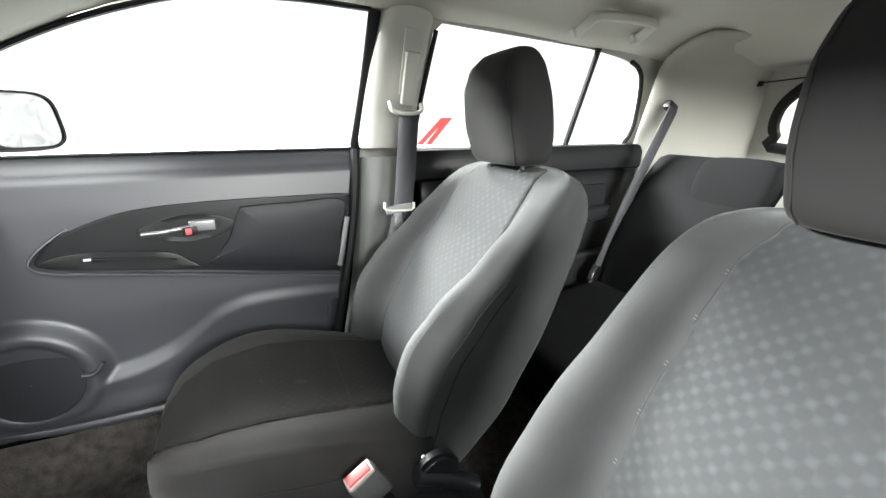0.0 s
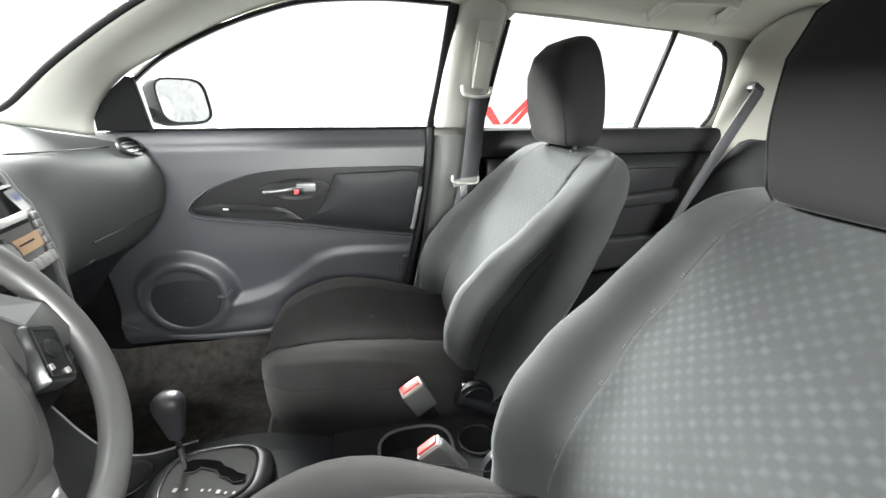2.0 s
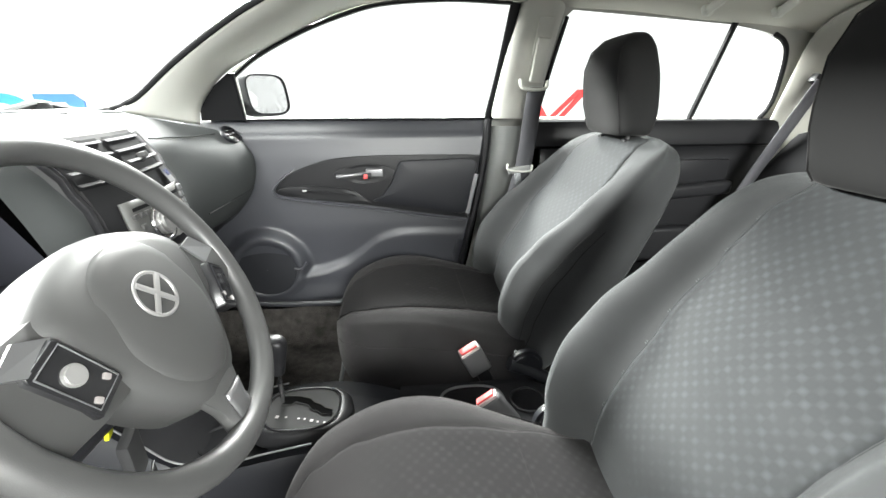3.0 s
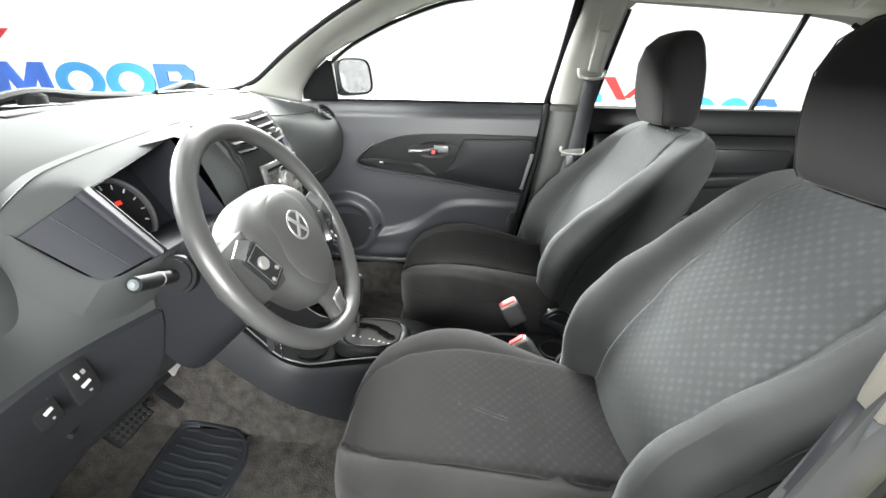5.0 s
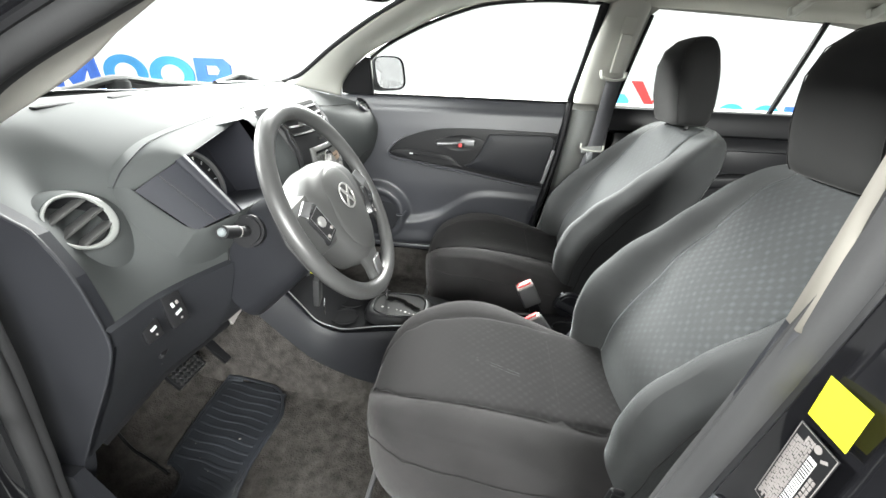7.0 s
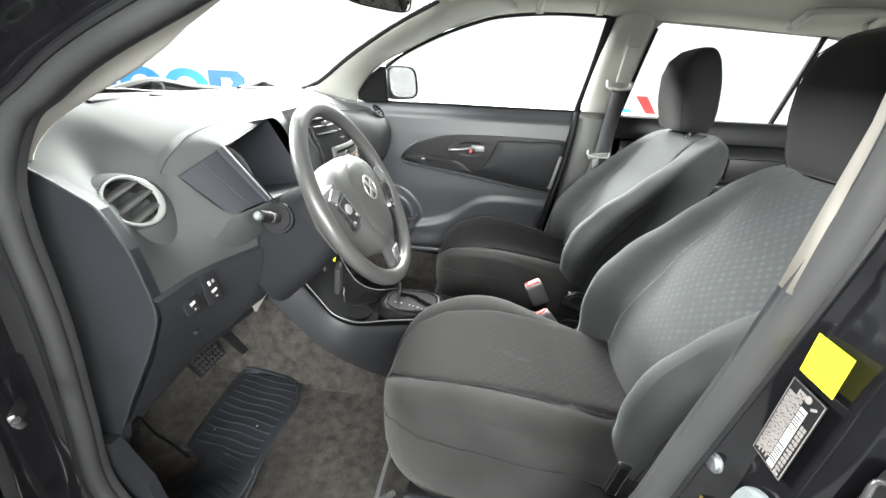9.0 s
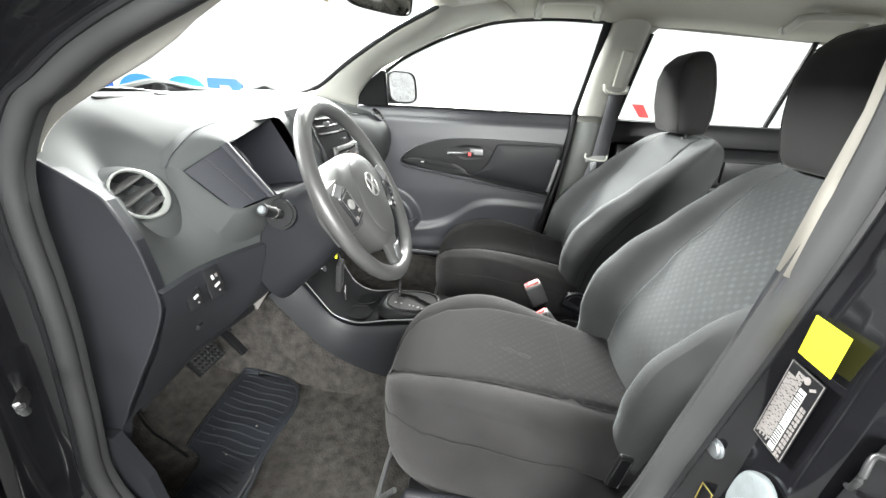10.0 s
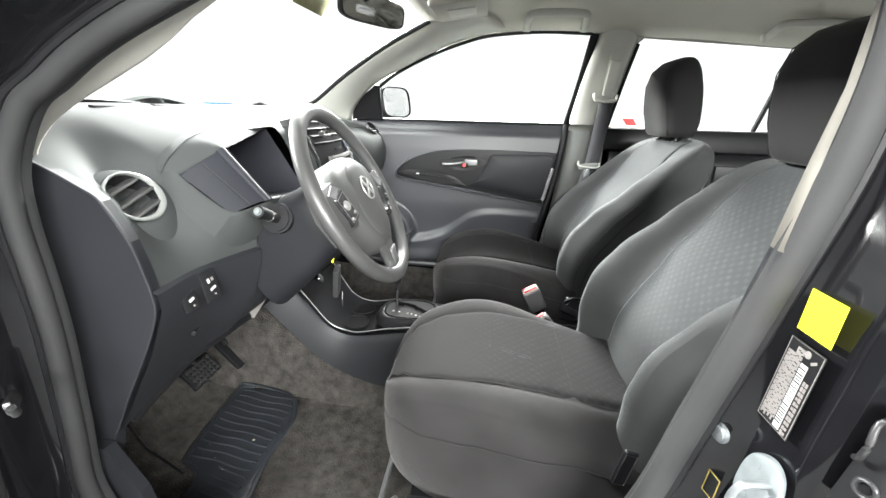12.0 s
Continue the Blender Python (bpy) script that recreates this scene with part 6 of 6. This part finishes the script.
step = 0.0075
bm, made = bmesh.new(), {}
for i in range(int(0.26 / step)):
    for j in range(int(0.5 / step)):
        x, y = -0.81 + i * step, -0.64 + j * step
        if inside(x + step / 2, y + step / 2):
            cell = []
            for a, b in ((i, j), (i + 1, j), (i + 1, j + 1), (i, j + 1)):
                if (a, b) not in made:
                    px, py = -0.81 + a * step, -0.64 + b * step
                    made[a, b] = bm.verts.new((px, py, mat_z(px, py)))
                cell.append(made[a, b])
            bm.faces.new(cell)
part("base", bm, MAT_RUBBER, fm, mods=solid(0.005, UP))
part("edge", sweep(smooth_line([(a, b, mat_z(a, b) + 0.003) for a, b in outl], 90, True), ring(0.0055, 0.004, 8), loop=True), MAT_RUBBER, fm)
for k in range(17):
    y = -0.178 - 0.0255 * k
    x0 = -0.772 if y > -0.44 else -0.672
    pts = []
    for f in np.linspace(0, 1, 14):
        px, py = lerp(x0, -0.588, f), y - 0.03 * f + 0.0025 * math.sin((9 if y > -0.44 else 4) * f + 0.4 * k)
        pts.append((px, py, mat_z(px, py) + 0.0045))
    part("rib", sweep(pts, ring(0.005, 0.003, 8)), MAT_RUBBER, fm)
for x, y, s in ((-0.635, -0.372, 0.006), (-0.70, -0.44, 0.004), (-0.66, -0.47, 0.003), (-0.74, -0.40, 0.003)):
    single("crumb", block(s, s * 0.8, s * 0.6, pose(x, y, mat_z(x, y) + 0.005 + s * 0.3, 0, 0, 30), s * 0.15, 1), TRIM_BEIGE, "small pale crumb of dirt on the mat", "crumb", group="crumbs")
single("carpet_seam", tube([(x, y, floor_z(x, y) + 0.002) for x, y in ((lerp(-0.956, -0.76, f), lerp(-0.42, -0.478, f)) for f in np.linspace(0, 1, 14))], 0.004, 6), BLACK, "dark seam in the carpet", "carpet seam", "structure")

br = thing("brake_pedal", "black ribbed rubber brake pedal", "pedal", (-0.82, -0.285, 0.455))
PM = facing((-0.82, -0.285, 0.457), (0.75, 0, 0.66))
part("pad", block(0.11, 0.062, 0.014, PM, 0.006, 2), BLACK, br)
for i in range(7):
    for j in range(4):
        part("tread", block(0.010, 0.010, 0.004, PM @ pose(-0.042 + 0.014 * i, -0.021 + 0.014 * j, 0.008, 0, 0, 45), 0.001, 1), RUBBER, br)
part("arm", tube([(-0.83, -0.285, 0.46), (-0.90, -0.285, 0.60), (-0.90, -0.285, 0.78)], 0.01, 8), BLACK, br)
gp = thing("gas_pedal", "black plastic accelerator pedal", "pedal", (-0.82, -0.15, 0.43))
part("pad", block(0.05, 0.11, 0.014, facing((-0.82, -0.15, 0.43), (0.75, 0, 0.66)), 0.006, 2), BLACK, gp)
part("arm", tube([(-0.83, -0.15, 0.46), (-0.92, -0.15, 0.62), (-0.93, -0.15, 0.78)], 0.008, 8), BLACK, gp)


# ---- roof things ----
def grab(x0, x1, y, z, name="grab_handle"):
    g = thing(name, "pale grey plastic grab handle on the roof edge", "grab handle", ((x0 + x1) / 2, y, z), group="grab handles")
    pts = smooth_line([(x0, y + 0.012, z - 0.012), (x0 + 0.002, y - 0.03, z + 0.006), (x0 + 0.025, y - 0.062, z + 0.022), (x1 - 0.025, y - 0.062, z + 0.022), (x1 - 0.002, y - 0.03, z + 0.006), (x1, y + 0.012, z - 0.012)], 30)
    part("grip", sweep(pts, ring(0.012, 0.015, 10), up=(0, 0.6, 0.8)), TRIM, g)
    for x in (x0, x1):
        part("foot", block(0.03, 0.02, 0.03, pose(x, y + 0.014, z - 0.01, -30, 0, 0), 0.006, 2), TRIM, g)


grab(0.07, 0.28, 0.545, 1.482)
grab(0.92, 1.16, 0.535, 1.452)
vis = thing("sun_visor", "pale grey sun visor folded against the roof", "sun visor", (-0.15, 0.3, 1.49))
part("flap", block(0.18, 0.36, 0.02, pose(-0.165, 0.33, 1.486, 4, -8, 0), 0.009, 3), LINER, vis)
part("vanity_cover", block(0.09, 0.16, 0.006, pose(-0.16, 0.33, 1.474, 4, -8, 0), 0.003), TRIM, vis)
rv = thing("rear_view_mirror", "black rear view mirror hanging from the windscreen", "rear view mirror", (-0.40, -0.03, 1.43))
RM = facing((-0.385, 0.06, 1.423), (0.85, -0.5, -0.12))
part("housing", sheet([[RM @ Vector((a * k, b * k, d)) for a, b in ring(0.122, 0.036, 36, 0.5)] for k, d in ((0.95, 0.003), (1.0, 0.0), (1.0, -0.012), (0.85, -0.03), (0.3, -0.036))], closed=True), BLACK, rv)
part("glass", sheet([[RM @ Vector((a * k, b * k, 0.001)) for a, b in ring(0.117, 0.032, 36, 0.5)] for k in (1, 0.5, 0.03)], closed=True, ends=True), MIRROR, rv)
part("stem", tube([(-0.40, 0.03, 1.44), (-0.41, 0.0, 1.48), (-0.40, 0.0, 1.51)], 0.008, 8), BLACK, rv)
cord = thing("tailgate_strap", "thin black strap of the parcel shelf at the tailgate", "strap", (1.88, 0.6, 1.345))
part("anchor", block(0.02, 0.055, 0.02, pose(1.86, 0.57, 1.335, 0, 0, 0), 0.004), BLACK, cord)
part("line", tube([(1.86, 0.545, 1.338), (1.87, 0.3, 1.352), (1.87, 0.0, 1.355)], 0.003, 6), BLACK, cord)

# ---- driver's door opening ----
seal_pts = smooth_line([(-0.672, -0.745, 0.56), (-0.662, -0.745, 0.70), (-0.65, -0.745, 0.84), (-0.648, -0.745, 0.93), (-0.65, -0.745, 1.02), (-0.64, -0.745, 1.09), (-0.6, -0.743, 1.159), (-0.557, -0.742, 1.189), (-0.5, -0.74, 1.226), (-0.41, -0.732, 1.272), (-0.2, -0.68, 1.385), (0.0, -0.64, 1.455), (0.27, -0.625, 1.468), (0.34, -0.65, 1.42), (0.327, -0.71, 1.28), (0.298, -0.742, 1.14), (0.254, -0.752, 0.985), (0.212, -0.752, 0.816), (0.172, -0.752, 0.66), (0.1, -0.75, 0.50), (0.0, -0.75, 0.45), (-0.5, -0.75, 0.44), (-0.62, -0.747, 0.465)], 140, True)
sl = thing("door_seal", "dark grey rubber seal round the driver door opening", "door seal", (0, -0.75, 0.9), kind="structure")
part("bulb", sweep(seal_pts, ring(0.013, 0.013, 12), up=(0, 1, 0), loop=True, wide=[table(p.x, [(-0.6, 1.0), (0.1, 1.1), (0.2, 1.5), (0.29, 1.8)]) for p in seal_pts]), RUBBER, sl)
ctr = Vector((-0.2, 0, 0.95))
lip = []
for p in seal_pts:
    d = Vector((ctr.x - p.x, 0, ctr.z - p.z)).normalized()
    lip.append(p + d * 0.004 + Vector((0, 0.014, 0)))
part("lip", sweep(lip, ring(0.007, 0.011, 8), up=(0, 1, 0), loop=True), RUBBER, sl)
outer_lip = [p - Vector((ctr.x - p.x, 0, ctr.z - p.z)).normalized() * 0.014 + Vector((0, -0.006, 0)) for p in seal_pts]
part("outer_lip", sweep(outer_lip, ring(0.006, 0.008, 8), up=(0, 1, 0), loop=True), BLACK, sl)


def jamb(t):
    """Painted flange outside the seal: out from the seal, round to the outer skin."""
    p = seal_pts[t % len(seal_pts)]
    d = Vector((p.x - ctr.x, 0, p.z - ctr.z)).normalized()
    if abs(p.x - 0.2) < 0.09 and p.z < 1.42:
        d = Vector((1, 0, -0.1)).normalized()
    rows = [p + d * 0.006 + Vector((0, 0.01, 0)), p + d * 0.02 + Vector((0, -0.012, 0)), p + d * 0.03 + Vector((0, -0.022, 0)), p + d * 0.034 + Vector((0, -0.075, 0)), p + d * 0.046 + Vector((0, -0.098, 0)), p + d * 0.075 + Vector((0, -0.108, 0)), p + d * 0.2 + Vector((0, -0.105, 0)), p + d * 0.5 + Vector((0, -0.09, 0))]
    if p.x > 0.1 and p.z < 1.42:
        flat = table(p.z, [(0.5, 0.2), (0.7, 0.245), (0.8, 0.266), (1.0, 0.284), (1.14, 0.322), (1.3, 0.352), (1.42, 0.365)])
        for k in range(2, 6):
            rows[k].x = max(rows[k].x, flat + (0, 0, 0, 0, 0.012, 0.04)[k])
    return rows


part("door_frame_left", sheet([jamb(t) for t in range(len(seal_pts) + 1)]), PAINT, car, "glossy black painted door frame", mods=SUB1)
# middle pillar inside the opening
dp = thing("driver_pillar", "warm grey plastic trim of the middle pillar", "pillar trim", kind="structure")
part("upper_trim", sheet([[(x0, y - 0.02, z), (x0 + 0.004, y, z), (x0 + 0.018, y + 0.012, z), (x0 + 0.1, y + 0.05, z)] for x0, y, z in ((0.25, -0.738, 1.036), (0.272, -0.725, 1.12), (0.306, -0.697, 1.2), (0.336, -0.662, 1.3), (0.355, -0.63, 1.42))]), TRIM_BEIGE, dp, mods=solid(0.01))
part("lower_trim", sheet([[(x0, y - 0.02, z), (x0 + 0.004, y, z), (x0 + 0.018, y + 0.012, z), (x0 + 0.2, y + 0.05, z)] for x0, y, z in ((0.13, -0.73, 0.5), (0.17, -0.735, 0.66), (0.213, -0.735, 0.82), (0.24, -0.738, 0.985), (0.25, -0.738, 1.034))]), PLASTIC, dp, mods=solid(0.01))
part("sill_trim", block(0.78, 0.05, 0.09, pose(-0.28, -0.715, 0.40), 0.012, 3), PLASTIC, dp)
# kick panel in the same darker plastic, shade painted in
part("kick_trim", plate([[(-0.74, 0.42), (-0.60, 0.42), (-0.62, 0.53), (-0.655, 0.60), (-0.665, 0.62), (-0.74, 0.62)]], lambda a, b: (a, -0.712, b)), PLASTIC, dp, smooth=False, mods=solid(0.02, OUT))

# labels on the pillar
lab = thing("pillar_label", "black and grey printed data label on the painted pillar", "label", (0.26, -0.8, 0.9))
LM = facing((0.266, -0.798, 0.902), (-1, 0, 0.1))
part("sheet", block(0.046, 0.1, 0.0008, LM, 0.0), BLACK, lab)
part("border", sweep([LM @ Vector((a, b, 0.0006)) for a, b in ((-0.022, -0.049), (0.022, -0.049), (0.022, 0.049), (-0.022, 0.049))], ring(0.0006, 0.0003, 4), up=(1, 0, 0), loop=True), LABEL, lab)
rng = random.Random(4)
for col_i in range(8):
    u = 0.0188 - 0.0025 * col_i
    v = 0.044 if col_i > 3 else 0.036
    while v > -0.040:
        ln = rng.uniform(0.0018, 0.0075)
        part("print_bar", block(rng.uniform(0.0017, 0.0022), ln, 0.0006, LM @ pose(-u, v - ln / 2, 0.0006), 0), LABEL, lab)
        v -= ln + rng.uniform(0.0005, 0.0016)
part("code_strip", block(0.009, 0.078, 0.0006, LM @ pose(0.0055, -0.008, 0.0006), 0), WHITE, lab)
for k in range(22):
    part("code_bar", block(0.008, rng.uniform(0.0005, 0.0014), 0.0005, LM @ pose(0.0055, 0.026 - k * 0.0031, 0.001), 0), BLACK, lab)
for k in range(11):
    for du in (-0.0018, 0.0018):
        part("print_bar", block(0.0029, rng.uniform(0.003, 0.0056), 0.0006, LM @ pose(0.0155 + du, 0.014 - k * 0.006, 0.0006), 0), LABEL, lab)
part("round_mark", disc(LM @ pose(0.004, 0.042, 0.0008), 0.004, 0.0006, 16), LABEL, lab)
part("corner_mark", block(0.007, 0.003, 0.0006, LM @ pose(0.014, 0.038, 0.0008, 0, 0, 35), 0), LABEL, lab)
single("yellow_sticker", block(0.044, 0.045, 0.0008, facing((0.274, -0.797, 0.983), (-1, 0, 0.06)), 0.0), YELLOW, "plain bright yellow sticker on the painted pillar", "sticker")
stk = thing("door_striker", "zinc-plated steel door striker loop on the pillar", "door striker", (0.25, -0.79, 0.74))
SM = facing((0.257, -0.815, 0.785), (-0.97, -0.1, 0.1))
hexa = [p.xy for p in smooth_line([(a, b, 0) for a, b in ((-0.024, -0.03), (-0.027, 0.0), (-0.02, 0.026), (0.0, 0.038), (0.018, 0.03), (0.026, 0.004), (0.024, -0.028), (0.0, -0.04))], 40, True)]
rows = [[SM @ Vector((a * k, b * k, d)) for a, b in hexa] for k, d in ((1.0, -0.003), (1.0, 0.002), (0.96, 0.0042), (0.88, 0.005), (0.6, 0.0054), (0.1, 0.0055))]
part("plate", sheet(rows, closed=True, ends=True), ZINC, stk)
part("loop", tube(smooth_line([SM @ Vector(p) for p in ((0.012, 0.014, 0.002), (0.014, 0.014, 0.03), (0.0125, 0.008, 0.037), (0.009, -0.012, 0.037), (0.008, -0.018, 0.03), (0.008, -0.018, 0.002))], 30), 0.0042, 10), STEEL, stk)
for v in (-0.024, 0.022):
    part("bolt", disc(SM @ pose(-0.009, v, 0.004), 0.0075, 0.004, 20, 0.0015), ZINC, stk)
lt = thing("rear_door_hinge", "black steel hinge with bolts on the pillar edge", "hinge", (0.3, -0.85, 0.86))
part("leaf", block(0.04, 0.034, 0.12, pose(0.302, -0.878, 0.875, 0, 12, 0), 0.012, 3), MATT, lt)
part("latch_hook", tube(smooth_line([(0.284, -0.892, 0.935), (0.276, -0.880, 0.930), (0.27, -0.884, 0.908), (0.272, -0.879, 0.892), (0.276, -0.872, 0.886)], 20), 0.0028, 10), DARK_STEEL, lt)
eye = facing((0.272, -0.893, 0.872), (-1, -0.35, 0.1))
part("eye_ring", sweep([eye @ Vector((0.0075 * math.cos(a), 0.0075 * math.sin(a), 0.0)) for a in np.linspace(0, 2 * math.pi, 24, endpoint=False)], ring(0.0021, 0.0024, 8), up=(1, 0.3, 0), loop=True), DARK_STEEL, lt)
part("bolt", disc(eye @ pose(0, 0, -0.004), 0.005, 0.006, 16, 0.0015), BLACK, lt)
bt = thing("brass_tag", "small brass-edged dark plate in the pillar gap", "plate", (0.235, -0.778, 0.741))
part("face", block(0.018, 0.03, 0.002, facing((0.235, -0.778, 0.741), (-1, -0.15, 0.1)), 0.0), BLACK, bt)
part("edge", sweep([facing((0.2345, -0.778, 0.741), (-1, -0.15, 0.1)) @ Vector((a, b, 0.001)) for a, b in ((-0.009, -0.015), (0.009, -0.015), (0.009, 0.015), (-0.009, 0.015))], ring(0.001, 0.0008, 4), up=(1, 0, 0), loop=True), material("brass", (0.4, 0.3, 0.08), 0.4, metal=0.7), bt)
ff = thing("pillar_fastener", "small dark body clip in the pillar gap", "clip", (0.2, -0.77, 0.74), group="body clips")
part("head", disc(facing((0.235, -0.766, 0.81), (-1, -0.2, 0)), 0.012, 0.01, 16, 0.003), STEEL, ff)

# open driver's door and its check strap
dd = thing("driver_door", "opened black driver door with dark inner lining", "car door", (-0.52, -0.92, 0.9))
dm = pose(-0.585, -0.93, 0.72) @ pose(0, 0, 0, 0, 0, 240)
part("lining", block(0.9, 0.07, 0.80, dm @ pose(0.45, -0.01, 0), 0.03, 4), MATT, dd)
part("outer_panel", block(0.94, 0.05, 0.86, dm @ pose(0.45, -0.075, -0.02), 0.02, 3), PAINT, dd)
ck = thing("check_strap", "dark steel check strap between door and pillar", "check strap", (-0.62, -0.82, 0.82))
part("strap", block(0.06, 0.008, 0.016, pose(-0.6, -0.845, 0.83, 10, -15, -42), 0.003), DARK_STEEL, ck)
part("pin", disc(pose(-0.58, -0.86, 0.832, 25, 20, 0), 0.005, 0.02, 14, 0.002), DARK_STEEL, ck)
